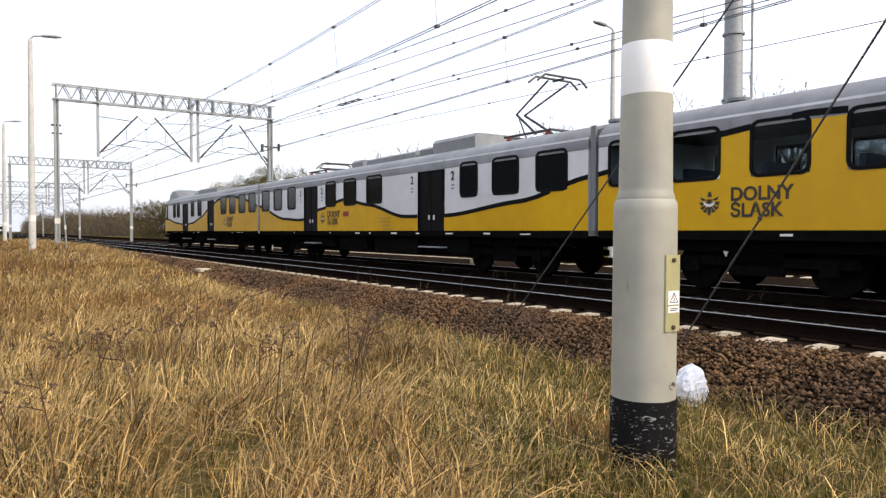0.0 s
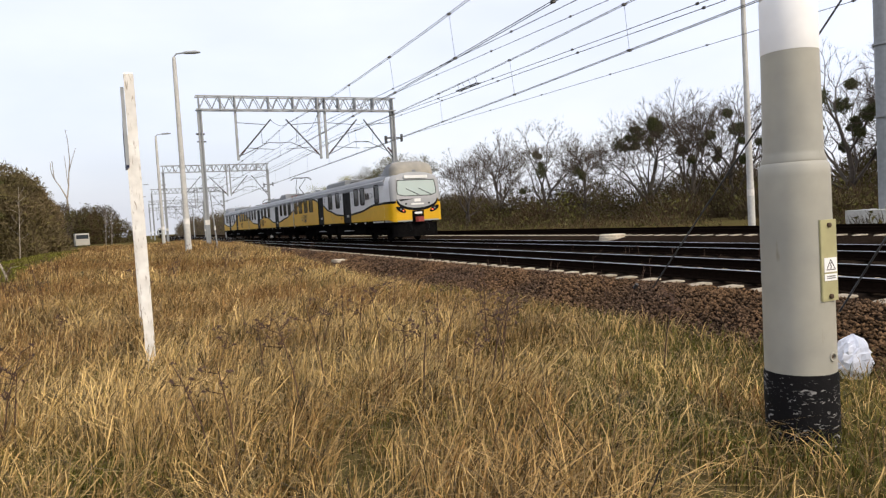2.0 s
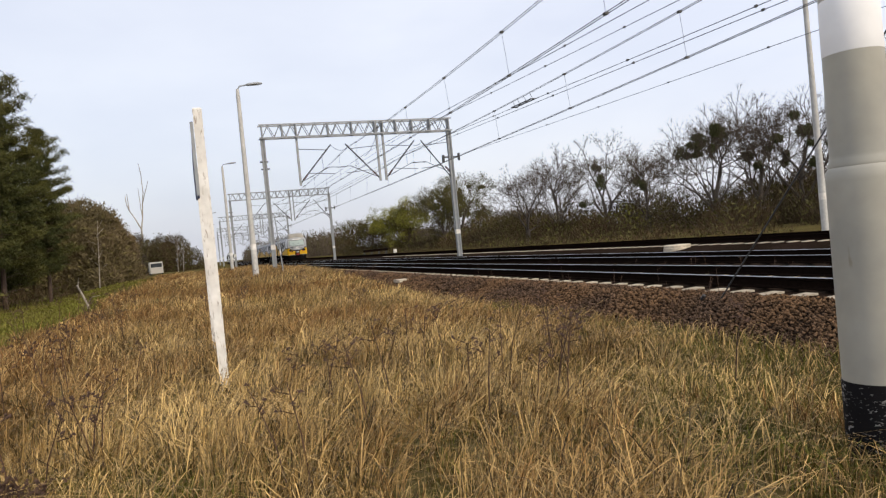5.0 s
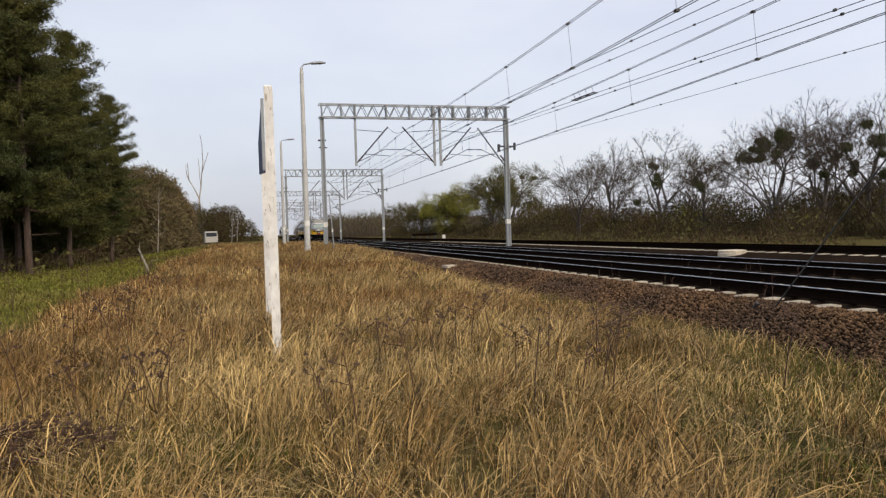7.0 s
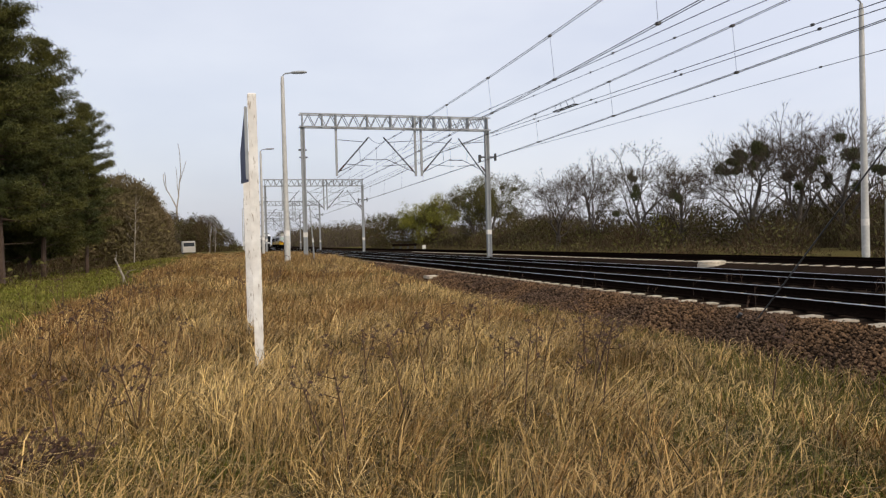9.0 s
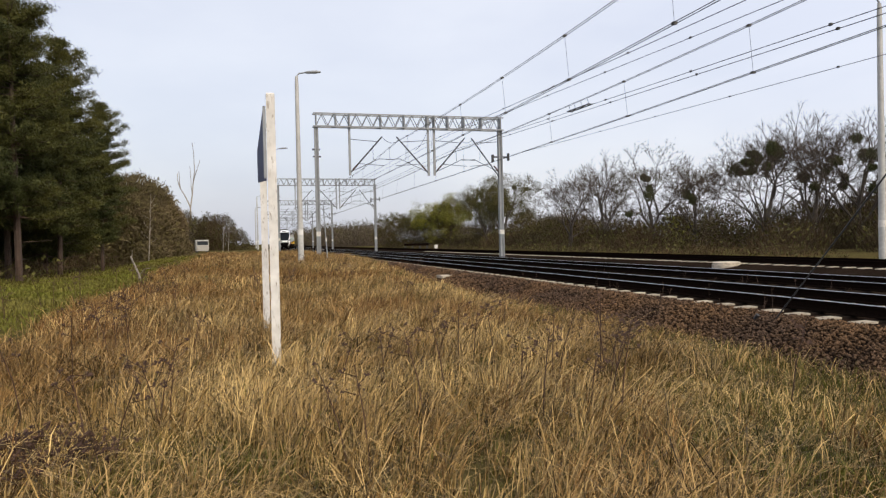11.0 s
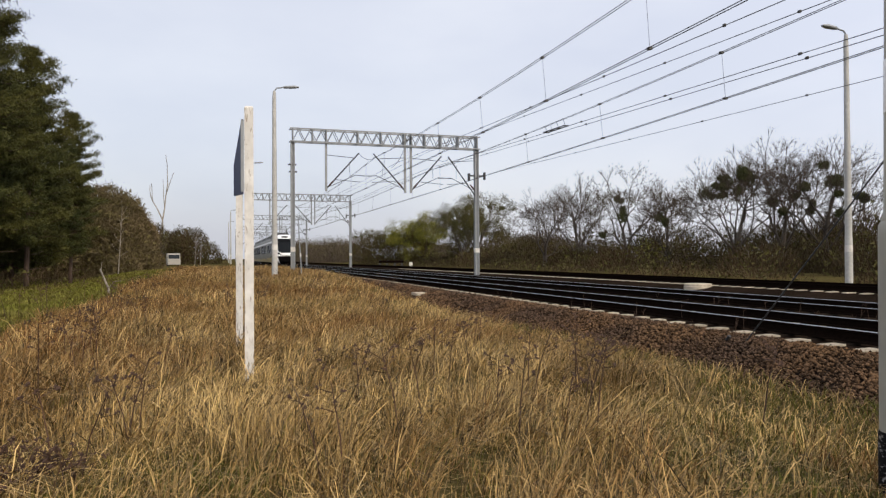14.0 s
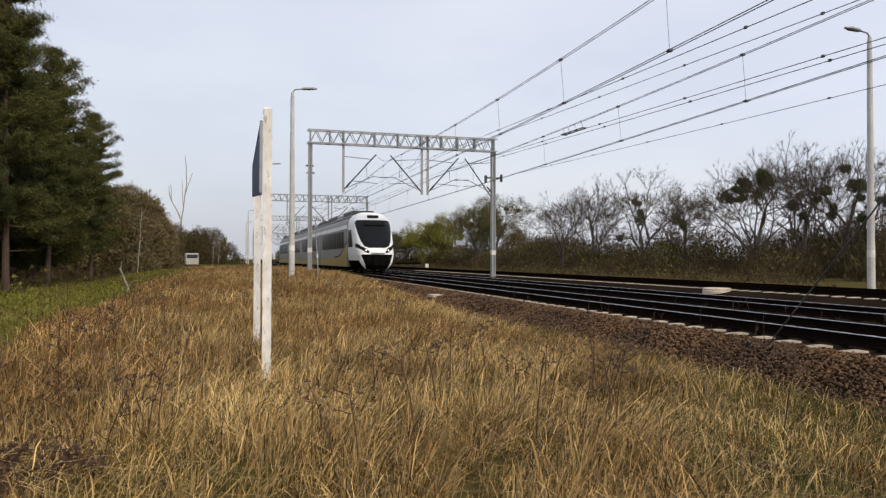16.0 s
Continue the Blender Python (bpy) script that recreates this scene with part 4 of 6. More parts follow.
def left_side_trees():
    p1 = plant(pine(1, 17.5, "tall dark green pine at the wood's edge", 0.20, 0.175), -13.3, 39.5, 0, 1.0)
    p2 = plant(pine(2, 15.0, "dark green pine with layered branches at the wood's edge", 0.20, 0.175), -13.3, 47.0, 0, 1.0)
    p3 = plant(pine(3, 12.5, "shorter bushy pine at the end of the pine row", 0.10, 0.25), -14.6, 52.5, 0, 1.0)
    for src, x, y, r, s in [(p1, -16.5, 37.0, 100, 1.05), (p2, -15.8, 43.0, 60, 1.1), (p1, -19.5, 41.0, 200, 1.1), (p2, -17.0, 50.5, 150, 1.0), (p3, -18.5, 57.0, 60, 1.1), (p1, -22.0, 35.5, 10, 1.0), (p2, -15.6, 33.0, 250, 1.05),
                            (p1, -20.5, 46.0, 300, 1.0), (p2, -24.0, 42.0, 20, 1.05), (p2, -12.2, 53.5, 20, 0.82), (p3, -20.0, 54.0, 200, 1.2), (p1, -19.0, 31.5, 80, 1.0), (p2, -26.0, 37.0, 190, 1.1), (p1, -23.5, 50.0, 40, 1.05), (p2, -15.4, 36.2, 120, 1.12), (p1, -15.4, 44.6, 330, 0.98), (p3, -14.8, 49.6, 280, 1.10), (p3, -16.2, 55.0, 10, 1.0)]:
        o = copy_thing(src, pose(x, y, 0, 0, 0, r))
        o.scale = (s, s, s)
    rnd = random.Random(19)
    dome_thicket("round_thicket", [(-14.0, 73, 3.3, 5.1, 5.7), (-19.0, 74, 3.3, 5.0, 6.0), (-11.6, 70, 2.0, 2.7, 4.2), (-10.6, 67, 0.6, 1.6, 1.5), (-24, 76, 3.2, 5.0, 6.2), (-12.0, 73.5, 2.6, 3.7, 5.3), (-9.4, 70.5, 0.8, 1.9, 2.2)],
                 "rounded olive-brown leafless thicket beside the meadow", M_HEDGE, M_HEDGELEAF, 21, 230)
    dome_thicket("roadside_bushes", [(-8.0, 131, 3.0, 2.8, 4.3), (-10.6, 136, 3.0, 2.8, 4.6), (-5.4, 128, 1.8, 2.1, 3.0), (-3.6, 126, 1.0, 1.3, 1.8), (-13.0, 150, 3.0, 3.2, 4.6), (-16.8, 152, 3.5, 3.4, 5.6), (-20.5, 150, 3.5, 3.6, 5.4)],
                 "far grey-brown clump of bushes beside the line", M_BUSHTWIG, M_BUD, 24, 150)
    sp = [(rnd.uniform(-26, -12), y, rnd.uniform(1.4, 2.4), rnd.uniform(0.8, 1.7)) for y in [rnd.uniform(33, 64) for _ in range(30)]]
    shrub_belt("undergrowth", sp, "dark brown undergrowth below the pines", 60, 20, M_BUSHTWIG, M_BUD, 22)
    sp = [(rnd.uniform(-30, -13) - 0.10 * (y - 120), y, rnd.uniform(4, 6), rnd.uniform(5.0, 8.0)) for y in [rnd.uniform(110, 200) for _ in range(26)]]
    sp += [(rnd.uniform(-60, -20) - 0.08 * (y - 200), y, rnd.uniform(6, 9), rnd.uniform(8, 11)) for y in [rnd.uniform(200, 420) for _ in range(40)]]
    shrub_belt("distant_wood", sp, "distant hazy brown wood along the left of the line", 26, 12, M_TWIG, M_BUD, 23)
    # thin bare saplings
    for sd, x, y, hh, lab in ((61, -16.0, 158.0, 22.0, "tall forked bare tree rising above the far bushes"), (62, -10.4, 62.0, 6.0, "slim pale birch sapling before the thicket"), (63, -7.2, 115.0, 5.6, "slim pale birch sapling far along the meadow"), (64, -6.4, 115.0, 5.5, "slim pale birch sapling far along the meadow")):
        r2 = random.Random(sd)
        t = thing("sapling", lab, "tree", "saplings", at=pose(x, y, 0.1))
        b, tips = Build(), []
        if sd == 61:
            b.tube([(0, 0, -0.3), (0.1, 0, hh * 0.3), (0.15, 0, hh * 0.45)], [0.24, 0.20, 0.17], 6, False)
            for sx in (-1, 1):
                grow(b, r2, Vector((0.15, 0, hh * 0.45)), Vector((-0.27 if sx < 0 else 0.17, 0, 1)).normalized(), 0.15, hh * (0.20 if sx < 0 else 0.36), 1, tips, 0.45, 0.35, 5)
        else:
            b.tube([(0, 0, -0.3), (0.2, 0, hh * 0.5), (0.35, 0, hh)], [0.045, 0.03, 0.012], 6, False)
            for k in range(9):
                grow(b, r2, Vector((0.2 * k / 9 + 0.1, 0, hh * (0.3 + 0.07 * k))), Vector((r2.uniform(-1, 1), r2.uniform(-1, 1), 0.8)).normalized(), 0.014, 0.9, 0, tips)
        part("trunk", b, M_BIRCH, t, "thin pale stem")
        soup("crown", twig_soup(tips, 10, 0.5, 0.02), 3, M_TWIG, t)["label"] = "sparse bare twigs"


def broken_sapling():
    t = thing("dead_sapling", "broken pale dead sapling leaning in the meadow grass", "tree", at=pose(-6.0, 30.0, 0.15))
    b = Build().tube([(0.05, 0, -0.3), (-0.02, 0, 0.35), (-0.18, 0.05, 0.75), (-0.34, 0.05, 1.15)], [0.05, 0.045, 0.04, 0.025], 6)
    part("trunk", b, M_BIRCH, t, "pale broken stem")
    part("branch", Build().tube([(-0.18, 0.05, 0.75), (-0.28, -0.05, 1.1), (-0.24, -0.1, 1.42)], [0.022, 0.016, 0.006], 5), M_BIRCH, t)
    part("branch", Build().tube([(-0.02, 0, 0.35), (0.2, -0.2, 0.62), (0.5, -0.3, 0.66)], [0.02, 0.014, 0.006], 5), M_BIRCH, t)


right_side_trees()
left_side_trees()
broken_sapling()
meadow()
lawn()
dead_weeds()

# ---- the two trains ----
M_TWHITE = material("white_train_paint", (0.66, 0.67, 0.69), 0.35, 0, 0.05, 3.0, 0, (0.60, 0.60, 0.62), 0.4)
M_TYELLOW = material("yellow_train_paint", (0.62, 0.355, 0.003), 0.42, 0, 0.06, 3.0, 0, (0.56, 0.315, 0.004), 0.4, spec=0.3)
M_TROOF = material("silver_grey_roof", (0.24, 0.25, 0.265), 0.55, 0.1, 0.18, 3.0, 0.05, (0.18, 0.185, 0.195), 0.5)
M_TBLACK = material("black_train_stripe", (0.005, 0.005, 0.006), 0.6, spec=0.08)
# near-black without gloss: shade under the trains is put into this colour
M_TUNDER = material("shade_black_underframe", (0.006, 0.0056, 0.0056), 0.95, 0, 0.4, 8.0, spec=0.0)
M_TGREY = material("dark_grey_train_panel", (0.16, 0.17, 0.18), 0.4, 0, 0.06, 4.0)
M_TGLASS = glass_material("tinted_train_glass", (0.15, 0.21, 0.24))
M_TDARKGLASS = material("dark_train_glass", (0.008, 0.0095, 0.011), 0.12, 0, spec=0.14)
M_TFRONT = material("silver_cab_front", (0.30, 0.305, 0.31), 0.4, 0, 0.06, 4.0)
# the pale base colour holds the sky's reflection as well as the blind
M_TSCREEN = material("windscreen_painted_sky_and_blind", (0.36, 0.43, 0.40), 0.07, 0, 0.04, 2.0, spec=0.6)
M_TBEIGE = material("beige_fairing", (0.34, 0.31, 0.255), 0.6, 0, 0.12, 3.0, 0, (0.23, 0.215, 0.185), 0.9)
M_TRED = material("faded_red_coupler_cover", (0.24, 0.035, 0.025), 0.6, 0, 0.2, 6.0)
M_TSEAT = material("blue_seat_cloth", (0.03, 0.05, 0.10), 0.9)
M_TLAMP = glow_material("headlight_glow", (1.0, 0.96, 0.85), 0.7)
M_TTAIL = glow_material("tail_light_glow", (0.9, 0.12, 0.05), 1.2)
M_TGOLD = material("gold_train_paint", (0.30, 0.205, 0.03), 0.35, 0, 0.05, 3.0)
M_TGREYBEIGE = material("grey_beige_train_paint", (0.185, 0.178, 0.150), 0.5, 0, 0.06, 3.0, 0, (0.15, 0.145, 0.12), 0.4)
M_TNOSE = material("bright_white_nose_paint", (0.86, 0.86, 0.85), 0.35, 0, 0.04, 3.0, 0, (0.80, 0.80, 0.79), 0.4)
M_TBAR = material("white_marking", (0.7, 0.7, 0.68), 0.6)

WAVE = [(0, 1.98), (2.4, 1.94), (5, 1.64), (7.5, 1.50), (9.4, 1.60), (11.4, 1.92), (13.2, 2.42), (15.2, 2.84), (17.2, 2.96), (19.2, 2.78), (21.9, 2.28),
        (24.3, 1.82), (27.5, 1.53), (30, 1.54), (32.3, 1.98), (34.3, 2.24), (36.3, 1.95), (38.4, 1.54), (40.4, 1.62), (43.7, 2.28), (46.4, 2.78), (48.4, 2.96),
        (50.4, 2.84), (52.4, 2.42), (54.2, 1.92), (56.2, 1.60), (58.1, 1.50), (60.6, 1.64), (63.2, 1.94), (65.6, 1.98)]


def wave(s):
    for (a, za), (b, zb) in zip(WAVE, WAVE[1:]):
        if a <= s <= b:
            f = (s - a) / (b - a)
            return za + (zb - za) * (f * f * (3 - 2 * f) * 0.6 + f * 0.4)
    return 1.98


def round_rect(w, h, r, n=4):
    pts = []
    for cx, cy, a0 in ((w / 2 - r, h / 2 - r, 0), (-w / 2 + r, h / 2 - r, 90), (-w / 2 + r, -h / 2 + r, 180), (w / 2 - r, -h / 2 + r, 270)):
        for k in range(n + 1):
            a = radians(a0 + 90 * k / n)
            pts.append((cx + r * math.cos(a), cy + r * math.sin(a)))
    return pts


def window_mesh(w, h, glass, r=0.16, rim=0.06):
    """Black rounded surround with a pane set in it; faces -x."""
    key = ("window", round(w, 2), round(h, 2), glass.name)
    if key in MESHES:
        return MESHES[key]
    b = Build()
    o, i = round_rect(w, h, r), round_rect(w - 2 * rim, h - 2 * rim, r - rim * 0.6)
    n = len(o)
    b.tube_rings([[(0.0, y, z) for y, z in o], [(-0.014, y, z) for y, z in o], [(-0.014, y, z) for y, z in i], [(0.01, y, z) for y, z in i]], cap=False)
    nf = len(b.f)
    b.face([(0.004, y, z) for y, z in i])
    me = b.mesh("window", [M_TBLACK, glass])
    for p in me.polygons:
        p.material_index = 1 if p.index >= nf else 0
    MESHES[key] = me
    return me


MESHES = {}


def lettering(text, size, mat, parent, m, name="lettering", label=""):
    cu = bpy.data.curves.new("lettering", "FONT")
    cu.body, cu.size, cu.extrude, cu.offset = text, size, 0.003, 0.008
    cu.space_line = 0.85
    tmp = bpy.data.objects.new("lettering", cu)
    scene.collection.objects.link(tmp)
    me = bpy.data.meshes.new_from_object(tmp.evaluated_get(bpy.context.evaluated_depsgraph_get()))
    bpy.data.objects.remove(tmp)
    me.materials.clear()
    me.materials.append(mat)
    ob = new(name, me)
    ob.matrix_basis = m
    ob.parent = parent
    if label:
        ob["label"] = label
    return ob


def on_side(x, y, z):
    """The pose of writing on a side that faces -x."""
    return Matrix(((0, 0, -1, x), (-1, 0, 0, y), (0, 1, 0, z), (0, 0, 0, 1)))


def wheelset_bogie(train, yc, zr=0.0, r=0.46):
    b = Build()
    for x in (-1.02, 0.94):
        b.box(x, x + 0.08, yc - 1.75, yc + 1.75, 0.46, 0.62)
        b.box(x, x + 0.08, yc - 0.5, yc + 0.5, 0.30, 0.72)
        for dy in (-1.3, 1.3):
            b.box(x - 0.06, x + 0.14, yc + dy - 0.16, yc + dy + 0.16, 0.34, 0.60)
    b.box(-0.9, 0.9, yc - 0.3, yc + 0.3, 0.5, 0.9)
    bo = part("bogie", b, M_TUNDER, train, "bogie frame painted near-black for the shade below the floor")
    for dy in (-1.3, 1.3):
        w = Build()
        for x in (-0.80, 0.68):
            rings = []
            for xx, rr in ((x, r * 0.5), (x, r), (x + 0.10, r), (x + 0.12, r + 0.02), (x + 0.12, r * 0.5)):
                rings.append([(xx, yc + dy + rr * math.cos(2 * math.pi * k / 20), r + rr * math.sin(2 * math.pi * k / 20)) for k in range(20)])
            w.tube_rings(rings)
        w.tube([(-0.75, yc + dy, r), (0.75, yc + dy, r)], 0.08, 8)
        part("wheelset", w, M_TUNDER, bo, "steel wheels and axle")


def side_columns(y0, y1, cuts, step=0.3):
    ys = set([y0, y1])
    y = y0
    while y < y1:
        ys.add(round(y, 3))
        y += step
    for a, c in cuts:
        ys.add(a)
        ys.add(c)
    return sorted(v for v in ys if y0 <= v <= y1)


def yellow_car(train, y0, y1, windows, doors, cab=None, clear_from=999):
    b = Build()
    Z0, ZW0, ZW1, ZT = 1.10, 2.02, 2.95, 3.12
    s0, s1 = (y0 + 1.0 if cab == "near" else y0), (y1 - 1.0 if cab == "far" else y1)
    holes = sorted(windows + doors)
    for sgn in (-1, 1):
        xa, xb = sorted((sgn * 1.42, sgn * 1.36))
        edges = [s0]
        for a, c in sorted(doors):
            edges += [a, c]
        edges.append(s1)
        for a, c in zip(edges[0::2], edges[1::2]):
            b.box(xa, xb, a, c, Z0, ZW0)
            cur = a
            for wa, wb in sorted(w for w in windows if a <= w[0] < c):
                b.box(xa, xb, cur, wa, ZW0, ZW1)
                cur = wb
            b.box(xa, xb, cur, c, ZW0, ZW1)
        b.box(xa, xb, s0, s1, ZW1, ZT)
    b.box(-1.36, 1.36, s0 + 0.02, s1 - 0.02, 0.98, 1.16)
    if cab != "near":
        b.box(-1.36, 1.36, y0, y0 + 0.06, 1.16, ZT)
    if cab != "far":
        b.box(-1.36, 1.36, y1 - 0.06, y1, 1.16, ZT)
    body = part("car_body", b, M_TWHITE, train, "white painted car body")
    roof = Build()
    prof = [(-1.425, 2.86), (-1.43, 3.06), (-1.33, 3.24), (-1.10, 3.38), (-0.7, 3.48), (0, 3.53), (0.7, 3.48), (1.10, 3.38), (1.33, 3.24), (1.43, 3.06), (1.425, 2.86)]
    ra, rb = (y0 + 0.9 if cab == "near" else y0), (y1 - 0.9 if cab == "far" else y1)
    n = 10
    roof.tube_rings([[(x, ra + (rb - ra) * k / n, z) for x, z in prof] for k in range(n + 1)], cap=True, closed=False)
    part("roof", roof, M_TROOF, body, "dusty silver-grey curved roof", True)
    for sgn in (-1, 1):
        X1, X2 = sgn * 1.424, sgn * 1.429
        yl, st = Build(), Build()
        ys = side_columns(s0, s1, holes)
        for a, c in zip(ys, ys[1:]):
            mid = (a + c) / 2
            if any(d0 <= mid <= d1 for d0, d1 in doors):
                if yl.f:
                    part("yellow_panel", yl, M_TYELLOW, body, "yellow painted lower side")
                if st.f:
                    part("stripe", st, M_TBLACK, body, "wavy black stripe")
                yl, st = Build(), Build()
                continue
            win = any(w0 <= mid <= w1 for w0, w1 in windows)
            wa, wc = wave(a), wave(c)
            spans = [(Z0, ZW0), (ZW1, 3.2)] if win else [(Z0, 3.2)]
            for lo, hi in spans:
                ha, hc = min(hi, wa), min(hi, wc)
                if ha <= lo and hc <= lo:
                    continue
                ha, hc = max(ha, lo), max(hc, lo)
                q = [(X1, a, lo), (X1, c, lo), (X1, c, hc), (X1, a, ha)]
                yl.face(q if sgn > 0 else q[::-1])
            if not (win and ZW0 < (wa + wc) / 2 < ZW1):
                slope = (wc - wa) / (c - a)
                t = 0.055 * math.sqrt(1 + slope * slope)
                q = [(X2, a, wa - t), (X2, c, wc - t), (X2, c, wc + t), (X2, a, wa + t)]
                st.face(q if sgn > 0 else q[::-1])
            elif st.f:
                part("stripe", st, M_TBLACK, body, "wavy black stripe")
                st = Build()
        part("yellow_panel", yl, M_TYELLOW, body, "yellow painted lower side")
        if st.f:
            part("stripe", st, M_TBLACK, body, "wavy black stripe")
        sill = Build().box(*sorted((sgn * 1.40, sgn * 1.425)), s0, s1, 0.93, 1.10)
        part("sole_bar", sill, M_TUNDER, body, "black sole bar")
        for wa, wb in windows:
            o = new("window", window_mesh(wb - wa + 0.04, ZW1 - ZW0 + 0.04, M_TGLASS if wa > clear_from else M_TDARKGLASS))
            o.matrix_basis = pose(sgn * 1.424, (wa + wb) / 2, (ZW0 + ZW1) / 2, 0, 0, 0 if sgn < 0 else 180)
            o.parent = body
            o["label"] = "dark tinted window with rounded black surround"
        for da, db in doors:
            xo = sgn * 1.38
            for fa in (da - 0.03, db - 0.02):
                part("door_frame", Build().box(*sorted((xo + sgn * 0.04, xo)), fa, fa + 0.05, 0.95, 3.12), M_TBLACK, body, "black door frame")
            for la, lb in ((da + 0.02, (da + db) / 2 - 0.012), ((da + db) / 2 + 0.012, db - 0.02)):
                leaf = Build().box(*sorted((xo, xo - sgn * 0.05)), la, lb, 0.98, 3.10)
                leaf.box(*sorted((xo + sgn * 0.012, xo)), la + 0.14, lb - 0.14, 1.95, 2.85)
                part("door", leaf, M_TBLACK, body, "black sliding door leaf")
            for q in (-0.16, 0.10):
                mid = (da + db) / 2 + q
                h = Build().tube_rings([[(xo + sgn * dx, mid, 1.42), (xo + sgn * dx, mid + 0.06, 1.42), (xo + sgn * dx, mid + 0.06, 1.56), (xo + sgn * dx, mid, 1.56)] for dx in (0.0, 0.02)])
                part("door_handle", h, M_TBAR, body, "pale door handle")
            part("step", Build().box(*sorted((sgn * 1.46, sgn * 1.2)), da + 0.1, db - 0.1, 0.60, 0.64), M_GALV, body, "grey metal step")
    # seats seen through the glass
    y = s0 + 0.9
    k = 0
    seats = Build()
    while y < s1 - 0.8:
        if not any(a - 0.6 < y < c + 0.4 for a, c in doors):
            for x in (-1.2, 0.35):
                seats.box(x, x + 0.85, y, y + 0.45, 1.16, 1.60)
                seats.box(x, x + 0.85, y, y + 0.10, 1.60, 2.28)
        y += 1.62
        k += 1
    part("seats", seats, M_TSEAT, body, "dark seat rows")
    # underframe
    L = y1 - y0
    for a, c, z0, w in ((0.22, 0.32, 0.45, 1.25), (0.34, 0.47, 0.38, 1.3), (0.50, 0.60, 0.42, 1.28), (0.63, 0.74, 0.5, 1.2)):
        part("equipment_box", Build().box(-w, w, y0 + a * L, y0 + c * L, z0, 0.95, bevel=0.03), M_TUNDER, train, "box below the floor, painted near-black for the shade there")
    part("underframe", Build().box(-1.1, 1.1, y0 + 0.8, y1 - 0.8, 0.72, 0.98), M_TUNDER, train, "black underframe")
    rnd = random.Random(int(y0) + 3)
    for q in range(9):
        yy = y0 + L * rnd.uniform(0.05, 0.95)
        part("marking", Build().box(-1.429, -1.425, yy, yy + rnd.uniform(0.05, 0.4), 1.0, 1.0 + rnd.uniform(0.02, 0.05)), M_TBAR, body, "small white marking")
    wheelset_bogie(train, y0 + 3.4)
    wheelset_bogie(train, y1 - 3.4)
    return body


def emu_cab(train, body, near=True):
    """The driver's end, built for the end at y = 0 that faces -y."""
    H = pose(0, 0, 0) if near else pose(0, 64.6, 0, 0, 0, 180)
    b = Build()
    half = [(1.0, 1.10), (1.0, 1.5), (1.0, 1.90), (1.0, 2.02), (1.0, 2.6), (0.985, 3.02), (0.90, 3.26), (0.62, 3.43), (0.30, 3.50), (0.0, 3.52)]
    rings = []
    for y, hw, dz, z0 in ((1.0, 1.42, 0.0, 1.10), (0.55, 1.405, 0.0, 1.08), (0.25, 1.36, -0.01, 1.04), (0.08, 1.27, -0.05, 1.0), (0.0, 1.12, -0.12, 0.98)):
        pts = [(fx * hw, y + (0.12 * max(0, z - 2.1) if y < 0.5 else 0.05 * max(0, z - 2.1)), (z0 if z == 1.10 else z) + (dz if z > 2.7 else 0)) for fx, z in half]
        rings.append(pts + [(-x, yy, zz) for x, yy, zz in reversed(pts[:-1])])
    b.tube_rings(rings, cap=True, closed=True)
    nose = b.mesh("cab", [M_TWHITE, M_TYELLOW, M_TBLACK, M_TROOF, M_TFRONT], True)
    for p in nose.polygons:
        z = p.center.z
        p.material_index = 1 if z < 1.9 else 2 if z < 2.02 and len(p.vertices) == 4 else 3 if z > 3.2 else 0
        if len(p.vertices) > 4 or (z > 2.02 and p.center.y < 0.24 + 0.12 * max(0, z - 2.1)):
            p.material_index = 4
    ob = new("cab", nose)
    ob.matrix_basis, ob.parent = H, train
    ob["label"] = "rounded white and yellow driving cab"

    def add(name, bb, mat, label, smooth=False):
        o = part(name, bb, mat, ob, label, smooth)
        return o

    def face_y(z, d):
        return -d + 0.12 * max(0, z - 2.1)

    def panel(poly, d, name, mat, label):
        bb = Build()
        bb.face([(x, face_y(z, d), z) for x, z in poly][::-1])
        bb.f[-1] = tuple(reversed(bb.f[-1]))
        # rim gives it thickness
        n = len(poly)
        i = len(bb.v)
        bb.v += [(x, face_y(z, d) + 0.05, z) for x, z in poly][::-1]
        for k in range(n):
            k2 = (k + 1) % n
            bb.f.append((k, i + k, i + k2, k2))
        return add(name, bb, mat, label)

    arc = [(1.10 * math.cos(radians(a)), 2.02 + 0.52 * math.sin(radians(a))) for a in range(180, 361, 12)]
    yellow = [(-1.12, 1.05), (1.12, 1.05), (1.14, 2.02)] + list(reversed(arc)) + [(-1.14, 2.02)]
    panel(yellow, 0.012, "front_panel", M_TYELLOW, "yellow lower front panel")
    panel([(x * 1.02, z - 0.0) for x, z in arc] + [(1.10, 2.12), (-1.10, 2.12)], 0.016, "front_stripe", M_TBLACK, "black curved stripe")
    panel([(x * 0.965, 2.10 + (z - 2.02) * 0.88) for x, z in arc] + [(1.02, 2.35), (-1.02, 2.35)], 0.024, "front_shield", M_TFRONT, "silver-grey shield below the windscreen")
    panel([(-1.10, 2.10), (1.10, 2.10), (1.11, 2.6), (1.06, 3.10), (-1.06, 3.10), (-1.11, 2.6)], 0.030, "screen_surround", M_TFRONT, "grey windscreen surround")
    panel([(-1.06, 2.34), (-0.72, 2.235), (0.72, 2.235), (1.06, 2.34), (1.07, 2.6), (1.005, 3.055), (-1.005, 3.055), (-1.07, 2.6)], 0.035, "screen_gasket", M_TBLACK, "black rubber gasket round the windscreen")
